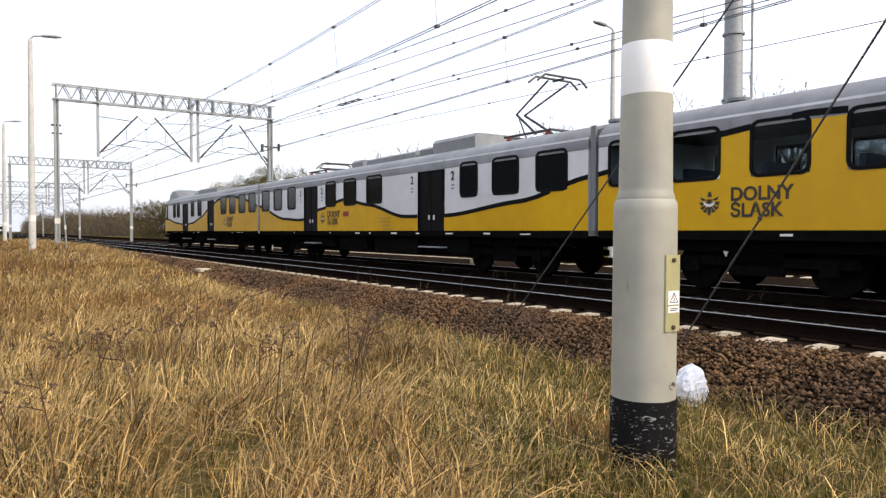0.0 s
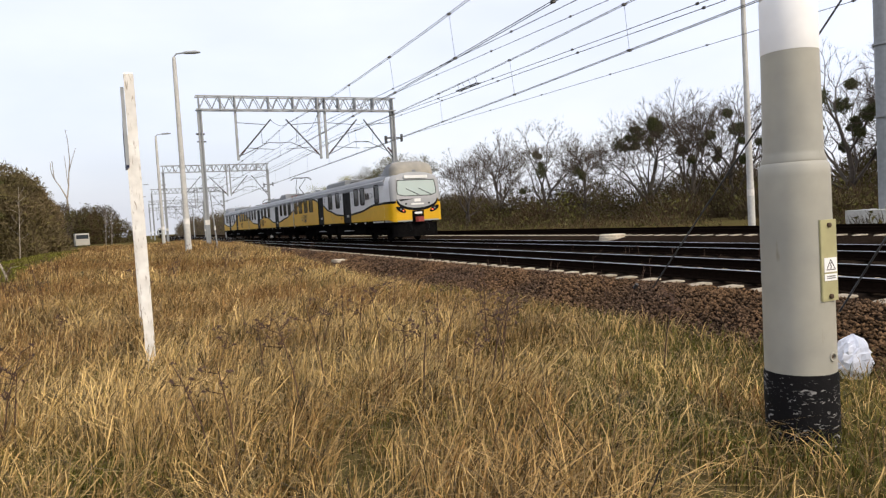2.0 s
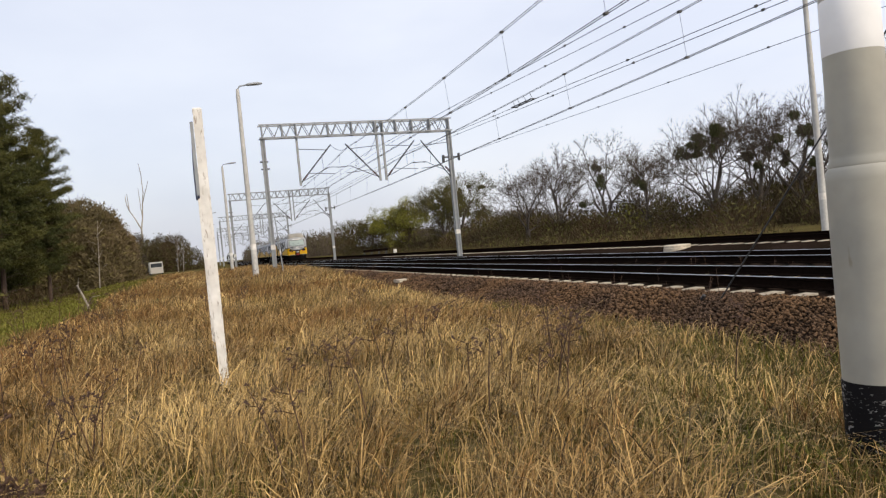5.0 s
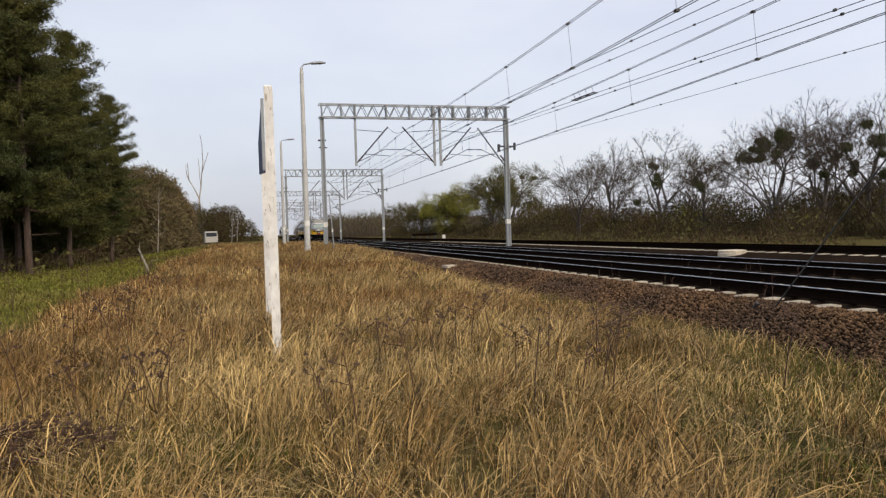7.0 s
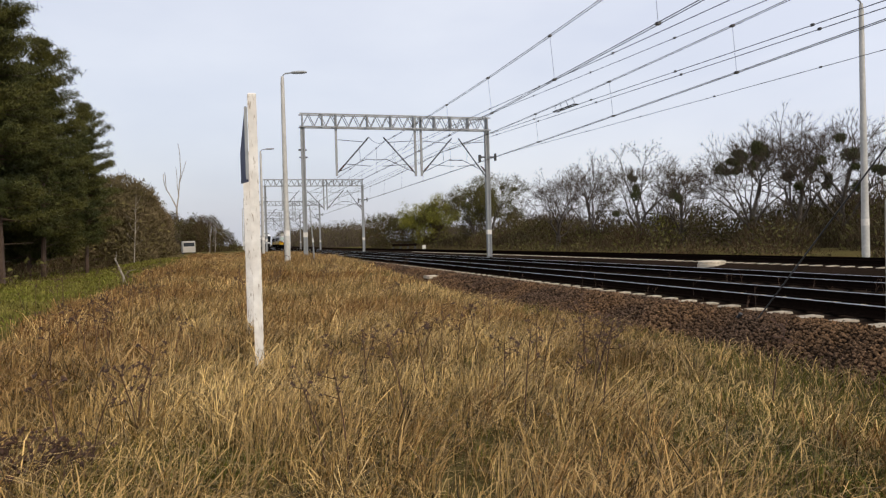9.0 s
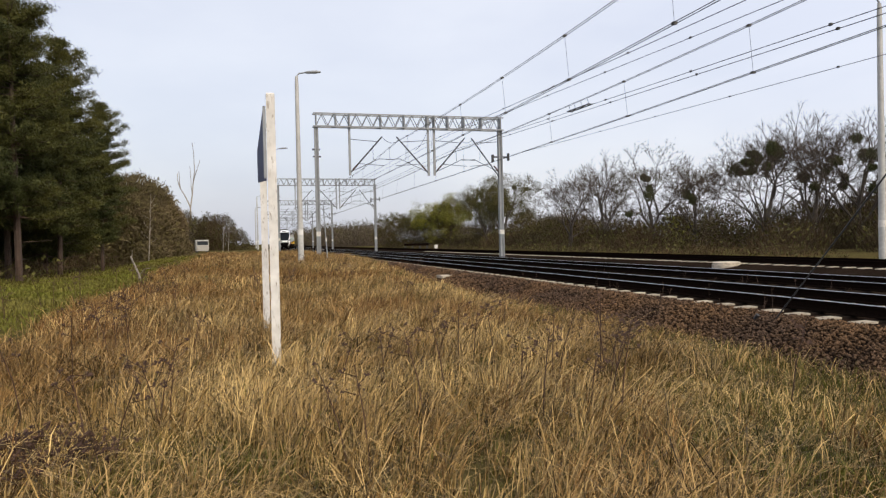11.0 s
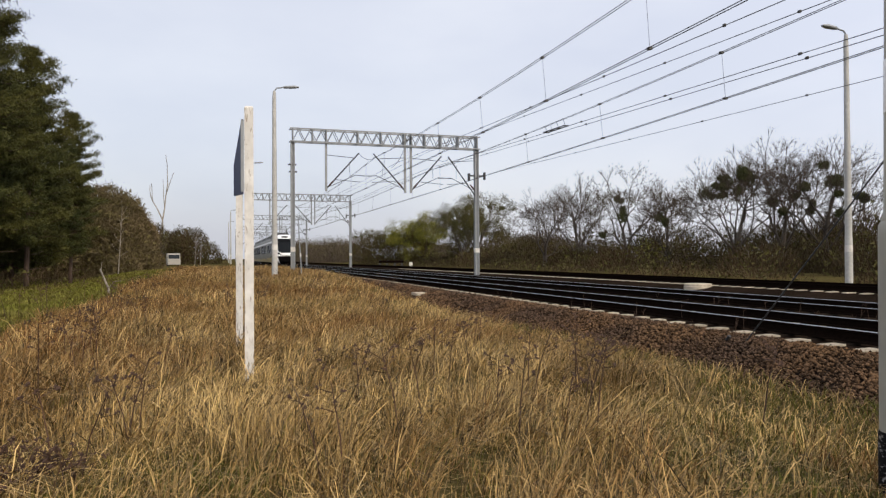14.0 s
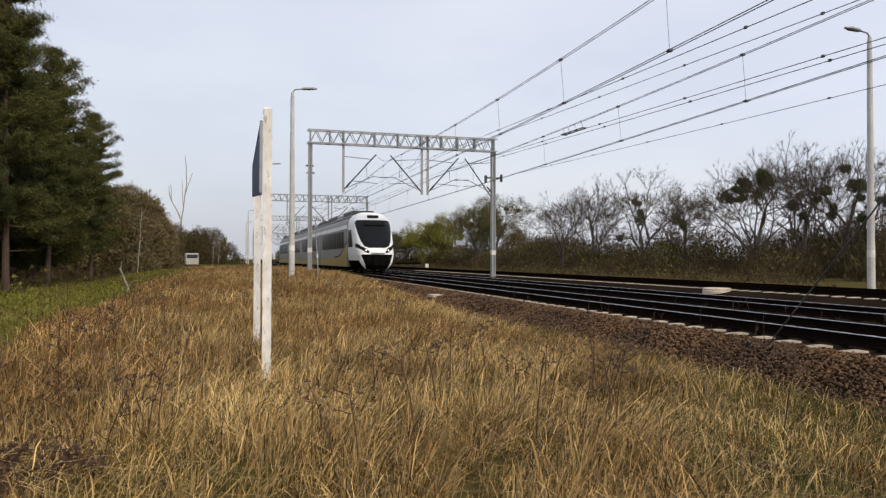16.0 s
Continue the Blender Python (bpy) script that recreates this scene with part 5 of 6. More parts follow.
    panel([(-1.02, 2.36), (-0.7, 2.27), (0.7, 2.27), (1.02, 2.36), (1.03, 2.6), (0.97, 3.02), (-0.97, 3.02), (-1.03, 2.6)], 0.040, "windscreen", M_TSCREEN, "wide windscreen, pale with painted sky reflection and a blind")
    for sx in (-0.62, 0.05):
        add("wiper", Build().tube([(sx + 0.75, face_y(2.3, 0.06), 2.27), (sx + 0.05, face_y(2.6, 0.06), 2.62)], 0.014, 4), M_TBLACK, "black windscreen wiper")
    add("destination_box", Build().box(-0.62, 0.62, 0.02, 0.2, 3.12, 3.27), M_TBAR, "pale destination box")
    for sx in (-1, 1):
        lens = [(sx * (0.90 + 0.25 * math.cos(radians(a)) - 0.06 * math.sin(radians(a))), 1.58 + 0.10 * math.sin(radians(a)) + 0.14 * math.cos(radians(a))) for a in range(0, 360, 24)]
        panel(lens, 0.035, "headlight", M_TBLACK, "dark almond-shaped headlight")
        add("tail_lamp", Build().lathe([(0.042, 0), (0.038, 0.02)], 0, 0, 12), M_TTAIL, "small glowing tail lamp").matrix_basis = pose(sx * 0.79, -0.037, 1.53, 90)
        add("lamp_lens", Build().lathe([(0.045, 0), (0.04, 0.02)], 0, 0, 12), M_TGREY, "clear lamp lens").matrix_basis = pose(sx * 0.91, -0.037, 1.60, 90)
        add("rivet", Build().lathe([(0.05, 0), (0.04, 0.015)], 0, 0, 10), M_TBLACK, "round black marker").matrix_basis = pose(sx * 0.62, -0.03, 1.86, 90)
    add("number_bars", Build().box(-0.34, 0.34, -0.038, -0.03, 1.80, 1.88).box(-0.17, 0.17, -0.038, -0.03, 1.95, 2.10), M_TBAR, "white number bars")
    add("coupler_slot", Build().box(-0.32, 0.32, -0.05, 0.1, 0.85, 1.50, bevel=0.04), M_TUNDER, "black coupler recess")
    cp = add("coupler_cover", Build().box(-0.20, 0.20, -0.36, -0.05, 0.95, 1.20, bevel=0.07), M_TRED, "faded red coupler cover")
    add("plate", Build().box(-0.2, 0.2, -0.07, -0.05, 1.34, 1.44), M_TBAR, "pale plate over the coupler")
    for sx in (-0.5, 0.45):
        add("air_hose", Build().tube([(sx, 0.0, 0.98), (sx, -0.15, 0.85), (sx + 0.06, -0.2, 0.62), (sx + 0.02, -0.12, 0.5)], 0.025, 6), M_TBLACK, "black air hose")
    pl = Build()
    pl.tube_rings([[(1.22 * math.cos(radians(a)), 0.55 - (0.55 + (0.10 if z < 0.5 else 0.0)) * math.sin(radians(a)), z) for a in range(0, 181, 15)] for z in (0.22, 0.45, 0.9)])
    add("snowplough", pl, M_TUNDER, "dark snowplough below the cab")
    hump = Build()
    rr = []
    for y, hw, zt in ((0.24, 0.80, 3.56), (0.30, 0.93, 3.78), (0.46, 1.02, 3.94), (0.75, 1.06, 4.02), (1.35, 1.06, 4.03), (1.75, 1.02, 3.95), (2.15, 0.97, 3.74), (2.45, 0.93, 3.44)):
        pts = [(hw * 1.08, y, 3.28), (hw * 1.06, y, 3.28 + (zt - 3.28) * 0.55), (hw * 0.93, y, 3.28 + (zt - 3.28) * 0.88), (hw * 0.6, y, zt), (0, y, zt + 0.02)]
        rr.append(pts + [(-x, yy, z) for x, yy, z in reversed(pts[:-1])])
    hump.tube_rings(rr)
    fairing = add("roof_fairing", hump, [M_TBEIGE, M_TROOF], "rounded roof fairing, beige in front and grey on its flanks", True)
    for p in fairing.data.polygons:
        p.material_index = 1 if p.center.y > 0.62 else 0
    add("roof_lamp", Build().lathe([(0.14, 0), (0.11, 0.1)], 0, 0, 14), M_TGREY, "round roof headlamp").matrix_basis = pose(0, 0.33, 3.47, 90)


def pantograph(train, y, raised, parent):
    b = Build()
    z0 = 3.62
    for x in (-0.55, 0.55):
        b.tube([(x, y - 0.9, z0), (x, y + 0.9, z0)], 0.035, 5)
    for dy in (-0.9, 0.9):
        b.tube([(-0.6, y + dy, z0), (0.6, y + dy, z0)], 0.035, 5)
    base = part("pantograph", b, M_DARKSTEEL, parent, "dark rusty pantograph frame on the roof")
    a = Build()
    if raised:
        knee, head = (0.0, y + 0.95, 4.28), (0.0, y - 0.55, 5.02)
        for x in (-0.35, 0.35):
            a.tube([(x, y - 0.1, z0), (x * 0.4, knee[1], knee[2])], 0.035, 5)
            a.tube([(x * 0.4, knee[1], knee[2]), (x, head[1], head[2] - 0.1)], 0.025, 5)
        a.tube([(0, y + 0.7, z0), (0, knee[1] + 0.05, knee[2] - 0.1)], 0.02, 5)
        for dy in (-0.17, 0.17):
            a.tube([(-0.85, head[1] + dy, head[2] - 0.18), (-0.6, head[1] + dy, head[2]), (0.6, head[1] + dy, head[2]), (0.85, head[1] + dy, head[2] - 0.18)], 0.03, 5)
        a.tube([(0, head[1] - 0.2, head[2] - 0.05), (0, head[1] + 0.2, head[2] - 0.05)], 0.03, 5)
    else:
        for x in (-0.35, 0.35):
            a.tube([(x, y - 0.8, z0 + 0.05), (x * 0.4, y + 0.8, z0 + 0.2)], 0.03, 5)
        for dy in (-0.17, 0.17):
            a.tube([(-0.85, y - 0.6 + dy, z0 + 0.05), (-0.6, y - 0.6 + dy, z0 + 0.28), (0.6, y - 0.6 + dy, z0 + 0.28), (0.85, y - 0.6 + dy, z0 + 0.05)], 0.03, 5)
    part("pantograph_arm", a, M_DARKSTEEL, parent, "dark folding pantograph arm")
    for x in (-0.55, 0.55):
        for dy in (-0.75, 0.75):
            part("insulator", Build().lathe([(0.05, 3.36)] + [(0.085 if k % 2 else 0.05, 3.38 + 0.03 * k) for k in range(7)] + [(0.04, 3.61)], x, y + dy, 8), M_TRED, parent, "red-brown roof insulator")


def roof_box(parent, y0, y1, z0, z1, hw, mat, label, name="roof_unit"):
    b = Build()
    b.tube_rings([[(-hw, y, z0), (-hw, y, z0 + (z1 - z0) * 0.75), (-hw * 0.88, y, z1), (hw * 0.88, y, z1), (hw, y, z0 + (z1 - z0) * 0.75), (hw, y, z0)] for y in (y0, y0 + 0.06, y1 - 0.06, y1)])
    o = part(name, b, mat, parent, label)
    return o


def emblem(parent, y, z):
    """A small shield-like bird emblem as plain shapes."""
    b = Build()
    for sy in (-1, 1):
        for k in range(4):
            a0 = radians(35 - 32 * k)
            b.face([(-1.433, y + sy * 0.03, z + 0.06 - 0.03 * k), (-1.433, y + sy * (0.05 + 0.17 * math.cos(a0)), z + 0.02 + 0.19 * math.sin(a0)), (-1.433, y + sy * (0.03 + 0.14 * math.cos(a0 - 0.25)), z + 0.0 + 0.17 * math.sin(a0 - 0.25))])
    b.face([(-1.434, y - 0.05, z + 0.08), (-1.434, y + 0.05, z + 0.08), (-1.434, y + 0.035, z - 0.17), (-1.434, y, z - 0.23), (-1.434, y - 0.035, z - 0.17)])
    b.face([(-1.434, y - 0.05, z + 0.12), (-1.434, y + 0.04, z + 0.12), (-1.434, y + 0.02, z + 0.22), (-1.434, y - 0.04, z + 0.2)])
    part("emblem", b, M_TEXTDARK, parent, "dark heraldic bird emblem")
    c = Build()
    c.face([(-1.437, y + 0.13 * math.cos(radians(a)), z + 0.06 + 0.12 * math.sin(radians(a))) for a in range(200, 341, 20)] + [(-1.437, y + 0.11 * math.cos(radians(a)), z + 0.07 + 0.075 * math.sin(radians(a))) for a in range(340, 199, -20)])
    part("emblem_crescent", c, M_TBAR, parent, "pale crescent on the emblem")


def build_yellow_train():
    t = thing("electric_train", "yellow and white three-car electric train with wavy black stripe", "train")
    wc = [(1.7, 2.4), (4.05, 4.8), (5.15, 5.95), (8.95, 9.75), (10.6, 11.5), (15.58, 16.62), (17.2, 18.22), (18.82, 19.88), (20.42, 21.45)]
    dc = [(6.7, 8.2), (12.8, 14.2)]
    c = yellow_car(t, 0, 21.75, wc, dc, "near", 15)
    wb = [(22.7, 23.75), (24.4, 25.45), (26.1, 26.9), (31.4, 32.5), (33.3, 34.3), (35.0, 35.9), (39.0, 39.9), (40.6, 41.6), (42.2, 43.2)]
    db = [(27.7, 29.15), (36.7, 38.1)]
    m = yellow_car(t, 22.05, 43.55, wb, db)
    f = yellow_car(t, 43.85, 64.6, [(65.6 - b2 - 0.0, 65.6 - a2 - 0.0) for a2, b2 in wc if a2 > 1], [(65.6 - b2, 65.6 - a2) for a2, b2 in dc], "far")
    for y in (21.9, 43.7):
        b = Build()
        for k in range(5):
            yy = y - 0.15 + 0.06 * k
            b.box(-1.25, 1.25, yy, yy + 0.045, 1.0, 3.3, bevel=0.02)
        part("gangway_bellows", b, M_TGREY, t, "dark ribbed gangway bellows")
        part("gangway_post", Build().box(-1.43, -1.38, y - 0.07, y + 0.07, 1.1, 3.35), M_TGREY, t, "grey cover strip between the cars")
    emu_cab(t, c, True)
    emu_cab(t, f, False)
    # roof equipment
    roof_box(m, 27.0, 29.2, 3.44, 3.86, 0.85, M_TROOF, "grey roof equipment box with louvres")
    roof_box(m, 29.5, 30.2, 3.46, 3.72, 0.7, M_TGREY, "dark roof box")
    roof_box(m, 30.4, 33.8, 3.46, 3.68, 0.75, M_TROOF, "low grey roof equipment")
    roof_box(m, 34.4, 35.3, 3.46, 3.75, 0.6, M_TGREY, "dark roof box")
    pantograph(t, 25.1, True, m)
    pantograph(t, 38.6, False, m)
    roof_box(c, 9.0, 13.2, 3.38, 3.72, 0.98, M_TGREY, "rounded grey air-conditioning unit")
    roof_box(c, 8.2, 8.9, 3.38, 3.58, 0.7, M_DARKSTEEL, "dark roof fitting")
    roof_box(f, 52.4, 56.6, 3.38, 3.72, 0.98, M_TGREY, "rounded grey air-conditioning unit")
    for yy in (5.0, 16.2, 19.4, 22.5, 46.0, 60.5):
        par = c if yy < 21.8 else m if yy < 43.6 else f
        part("roof_vent", Build().lathe([(0.12, 3.46), (0.12, 3.60), (0.24, 3.62), (0.24, 3.68), (0.05, 3.72)], 0.0, yy, 12), M_TGREY, par, "mushroom roof vent")
    # writing and markings on the meadow side
    for par, y, k in ((c, 18.60, 1.0), (m, 35.75, 1.0), (f, 48.9, 1.0)):
        lettering("DOLNY\n\u015aL\u0104SK", 0.33, M_TEXTDARK, par, on_side(-1.436, y, 1.62), label="dark lettering on the yellow side")
        emblem(par, y + 0.42, 1.58)
    for par, y in ((c, 6.35), (c, 8.75), (c, 12.45), (c, 14.75), (m, 27.35), (m, 29.55), (m, 36.35), (m, 38.5)):
        lettering("2", 0.34, M_TEXTDARK, par, on_side(-1.436, y, 2.52), label="dark class numeral")
        for z in (2.26, 2.36):
            part("notice_bar", Build().box(-1.434, -1.43, y - 0.16, y - 0.02, z, z + 0.04), M_TGREY, par, "small grey notice line")
    logo = Build()
    for yy in (3.92, 3.56):
        logo.tube_rings([[(x, yy - 0.30, 2.28), (x, yy, 2.28), (x, yy, 2.62), (x, yy - 0.20, 2.62), (x, yy - 0.30, 2.50)] for x in (-1.436, -1.43)])
    part("logo", logo, M_TEXTDARK, c, "dark block logo shapes")
    ring = Build()
    for z in (2.34, 2.56):
        ring.tube([(-1.433, 3.15, z), (-1.433, 2.85, z + (0.02 if z > 2.4 else -0.02)), (-1.433, 2.68, 2.45)], 0.012, 4)
    part("logo_outline", ring, M_TGREY, c, "thin outline of the logo")
    for k in range(9):
        part("number_bar", Build().box(-1.43, -1.425, 1.15 + 0.19 * k, 1.15 + 0.19 * k + 0.13, 1.0, 1.075), M_TBAR, c, "white number bar on the sole bar")
    for par, y0, z in ((c, 10.2, 1.5), (m, 30.8, 1.5)):
        for k in range(4):
            part("notice_bar", Build().box(-1.436, -1.43, y0, y0 + 0.9 - 0.15 * k, z - 0.12 * k, z - 0.12 * k + 0.03), M_TGOLD, par, "faint notice line on the yellow side")
    part("fire_sign", Build().box(-1.436, -1.43, 33.9, 34.35, 1.62, 1.80), M_TRED, m, "small red sign")
    part("fire_sign", Build().box(-1.436, -1.43, 8.55, 8.70, 1.30, 1.48), M_TRED, c, "small red sign")
    return t


def build_white_train():
    t = thing("commuter_train", "white modern electric train with a sloping black windscreen", "train")
    keys = [(0.30, 0.30, 1.05), (0.55, 0.06, 1.24), (0.80, 0.0, 1.32), (1.18, 0.02, 1.38), (1.45, 0.14, 1.40), (1.62, 0.28, 1.41), (2.0, 0.54, 1.42), (2.7, 1.05, 1.42), (3.15, 1.42, 1.40), (3.38, 1.66, 1.36), (3.62, 1.95, 1.24), (3.85, 2.35, 1.02), (3.98, 2.9, 0.65)]
    zs = [k[0] for k in keys]
    levels = []
    z = 0.30
    while z < 3.99:
        levels.append((z, float(np.interp(z, zs, [k[1] for k in keys])), float(np.interp(z, zs, [k[2] for k in keys]))))
        z += 0.046
    angs = [-90 + 3 * k for k in range(61)]
    b = Build()
    rings = []
    for z, yf, hw in levels:
        ring = [(-hw, 4.6, z)]
        for a in angs:
            s, c = math.sin(radians(a)), max(0.0, math.cos(radians(a)))
            dep = 1.35 if z < 1.6 else 1.35 - 0.2 * min(1.0, (z - 1.6) / 0.3)
            ring.append((hw * math.copysign(abs(s) ** 0.72, s), yf + dep * (1 - c ** 0.75), z))
        ring.append((hw, 4.6, z))
        rings.append(ring)
    b.tube_rings(rings, cap=True, closed=True)
    me = b.mesh("nose", [M_TNOSE, M_TDARKGLASS, M_TUNDER, M_TROOF], True)
    n = len(rings[0])
    for k in range(len(rings) - 1):
        for s in range(n):
            p = me.polygons[k * n + s]
            z = (levels[k][0] + levels[k + 1][0]) / 2
            a = abs((angs[s - 1] + angs[s]) / 2) if 1 <= s < len(angs) else 99
            screen = float(np.interp(z, [1.62, 1.68, 1.80, 2.1, 2.6, 3.1, 3.3, 3.42], [16, 26, 36, 46, 57, 67, 70, 56]))
            grille = float(np.interp(z, [0.3, 0.5, 0.9, 1.15, 1.24], [38, 38, 44, 50, 44]))
            ax = abs(p.center.x)
            lamp = 1.36 + 0.42 * (ax - 0.60) / 0.78
            if 1.62 < z < 3.42 and a < screen:
                p.material_index = 1
            elif 1 <= s < len(angs) and 0.58 < ax and a < 84 and abs(z - lamp) < 0.13 * min(1.0, (ax - 0.55) / 0.2):
                p.material_index = 1
            elif z < 1.24 and a < grille:
                p.material_index = 2
            elif z < 0.85 and a > grille + 8 + 34 * max(0.0, z - 0.36):
                p.material_index = 2
            elif z < 0.36:
                p.material_index = 2
    nose = new("nose", me)
    nose.parent = t
    nose["label"] = "white moulded nose with a black sloping windscreen"
    for sx in (-1, 1):
        part("headlamp_lens", Build().lathe([(0.06, 0), (0.05, 0.04)], 0, 0, 12), M_TLAMP, nose, "lit headlamp").matrix_basis = pose(sx * 0.82, 0.24, 1.48, 90)
        part("marker_lamp", Build().lathe([(0.05, 0), (0.04, 0.03)], 0, 0, 10), M_TLAMP, nose, "lit roof headlamp").matrix_basis = pose(sx * 0.14, 1.92, 3.66, 60)
    part("lamp_recess", Build().box(-0.42, 0.42, 1.84, 2.2, 3.56, 3.74, bevel=0.05), M_TDARKGLASS, nose, "dark recess for the roof headlamps")
    part("destination_display", Build().box(-0.75, 0.75, 1.30, 1.5, 3.10, 3.28), M_TDARKGLASS, nose, "dark destination display")
    part("coupler_flap", Build().box(-0.42, 0.42, -0.10, 0.4, 0.55, 1.12, bevel=0.08), M_TUNDER, nose, "black coupler flap")
    part("nose_bar", Build().box(-0.5, 0.5, -0.03, 0.1, 1.27, 1.33), M_TGREY, nose, "thin grey lettering bar")
    ends = [4.6, 20.6, 38.9, 57.2, 75.0]
    for a, c in zip(ends, ends[1:]):
        L = c - a
        bb = Build()
        prof = [(-1.42, 0.42), (-1.42, 3.20), (-1.36, 3.46), (-1.15, 3.70), (-0.8, 3.82), (0.8, 3.82), (1.15, 3.70), (1.36, 3.46), (1.42, 3.20), (1.42, 0.42)]
        bb.tube_rings([[(x, y, z) for x, z in prof] for y in (a + 0.08, a + L / 2, c - 0.08)])
        car = part("car_body", bb, M_TGREYBEIGE, t, "grey-beige car body with gold lower flank", True)
        part("roof", Build().box(-1.05, 1.05, a + 0.3, c - 0.3, 3.80, 3.90, bevel=0.05), M_TGREY, car, "grey roof deck")
        for q, (y0, y1, hh) in enumerate(((0.08, 0.30, 0.36), (0.36, 0.52, 0.28), (0.60, 0.86, 0.38))):
            roof_box(car, a + y0 * L, a + y1 * L, 3.88, 3.90 + hh, 0.95, M_TGREY if q % 2 else M_DARKSTEEL, "dark roof equipment box")
        for sgn in (-1, 1):
            X = sgn * 1.424
            part("eaves_strip", Build().box(*sorted((sgn * 1.40, sgn * 1.43)), a + 0.1, c - 0.1, 2.98, 3.24, bevel=0.01), M_TNOSE, car, "white strip below the roof")
            y = a + 1.9
            while y < c - 1.6:
                k = int((y - a) / 1.28)
                o = new("window", window_mesh(0.98, 1.16, M_TDARKGLASS, 0.08, 0.03))
                o.matrix_basis = pose(sgn * 1.428, y + 0.49, 2.26, 0, 0, 0 if sgn < 0 else 180)
                o.parent = car
                y += 1.28
            if a < 5:
                curve = Build()
                for q in range(20):
                    y0, y1 = 4.7 + 0.34 * q, 4.7 + 0.34 * (q + 1)
                    w0, w1 = [1.02 + 0.95 * math.exp(-((v - 4.7) / 2.6) ** 2) for v in (y0, y1)]
                    qd = [(sgn * 1.430, y0, w0), (sgn * 1.430, y1, w1), (sgn * 1.430, y1, w1 + 0.11), (sgn * 1.430, y0, w0 + 0.11)]
                    curve.face(qd if sgn > 0 else qd[::-1])
                part("stripe", curve, M_TBLACK, car, "curved black stripe over the gold")
            gold = Build()
            m = 24
            for k in range(m):
                y0, y1 = a + 0.2 + (L - 0.4) * k / m, a + 0.2 + (L - 0.4) * (k + 1) / m
                f0, f1 = k / m, (k + 1) / m
                z0 = 0.78 + (0.15 * math.sin(math.pi * (0.1 + f0)) ** 2 if a > 5 else 0.24 + 0.95 * math.exp(-((y0 - 4.7) / 2.6) ** 2))
                z1 = 0.78 + (0.15 * math.sin(math.pi * (0.1 + f1)) ** 2 if a > 5 else 0.24 + 0.95 * math.exp(-((y1 - 4.7) / 2.6) ** 2))
                q = [(X, y0, 0.45), (X, y1, 0.45), (X, y1, z1), (X, y0, z0)]
                gold.face(q if sgn > 0 else q[::-1])
            part("gold_panel", gold, M_TGOLD, car, "gold painted lower flank")
        part("underframe", Build().box(-1.3, 1.3, a + 0.4, c - 0.4, 0.26, 0.45), M_TUNDER, car, "black underframe skirt")
    for sgn in (-1, 1):
        cw = Build()
        X = sgn * 1.425
        q = [(X, 2.35, 1.72), (X, 4.4, 1.72), (X, 4.4, 2.86), (X, 3.0, 2.86)]
        cw.face(q if sgn > 0 else q[::-1])
        part("cab_side_window", cw, M_TDARKGLASS, nose, "dark cab side window")
    for y in ends[1:-1]:
        part("gangway_bellows", Build().box(-1.2, 1.2, y - 0.08, y + 0.08, 0.6, 3.6), M_TUNDER, t, "black gangway bellows")
    for y in (3.6, 20.6, 38.9, 57.2, 72.5):
        wheelset_bogie(t, y, r=0.42)
    return t


def train_pose(cx, y, half):
    """A train on its track, its near end at y, turned with the curve."""
    return pose(cx + bend(y), y, RAIL, 0, 0, bend_yaw(y + half))


TRAIN_Y = build_yellow_train()
TRAIN_W = build_white_train()
TRAIN_W.scale = (1.0, 1.0, 1.16)

# ---- mast fittings, sign, wires, small things ----


def flaking(mat):
    """Pale scratches in the black coat."""
    n, l = mat.node_tree.nodes, mat.node_tree.links
    b = n["Principled BSDF"]
    co = n.new("ShaderNodeTexCoord")
    mp2 = n.new("ShaderNodeMapping")
    mp2.inputs["Scale"].default_value = (14, 14, 34)
    l.new(co.outputs["Object"], mp2.inputs["Vector"])
    nz = n.new("ShaderNodeTexNoise")
    nz.inputs["Scale"].default_value, nz.inputs["Detail"].default_value, nz.inputs["Distortion"].default_value = 1.0, 5.0, 1.6
    l.new(mp2.outputs[0], nz.inputs["Vector"])
    rp = n.new("ShaderNodeValToRGB")
    rp.color_ramp.elements[0].position, rp.color_ramp.elements[0].color = 0.60, (0.008, 0.0075, 0.008, 1)
    rp.color_ramp.elements[1].position, rp.color_ramp.elements[1].color = 0.66, (0.24, 0.23, 0.22, 1)
    l.new(nz.outputs["Fac"], rp.inputs[0])
    l.new(rp.outputs[0], b.inputs["Base Color"])


flaking(M_BITUMEN)


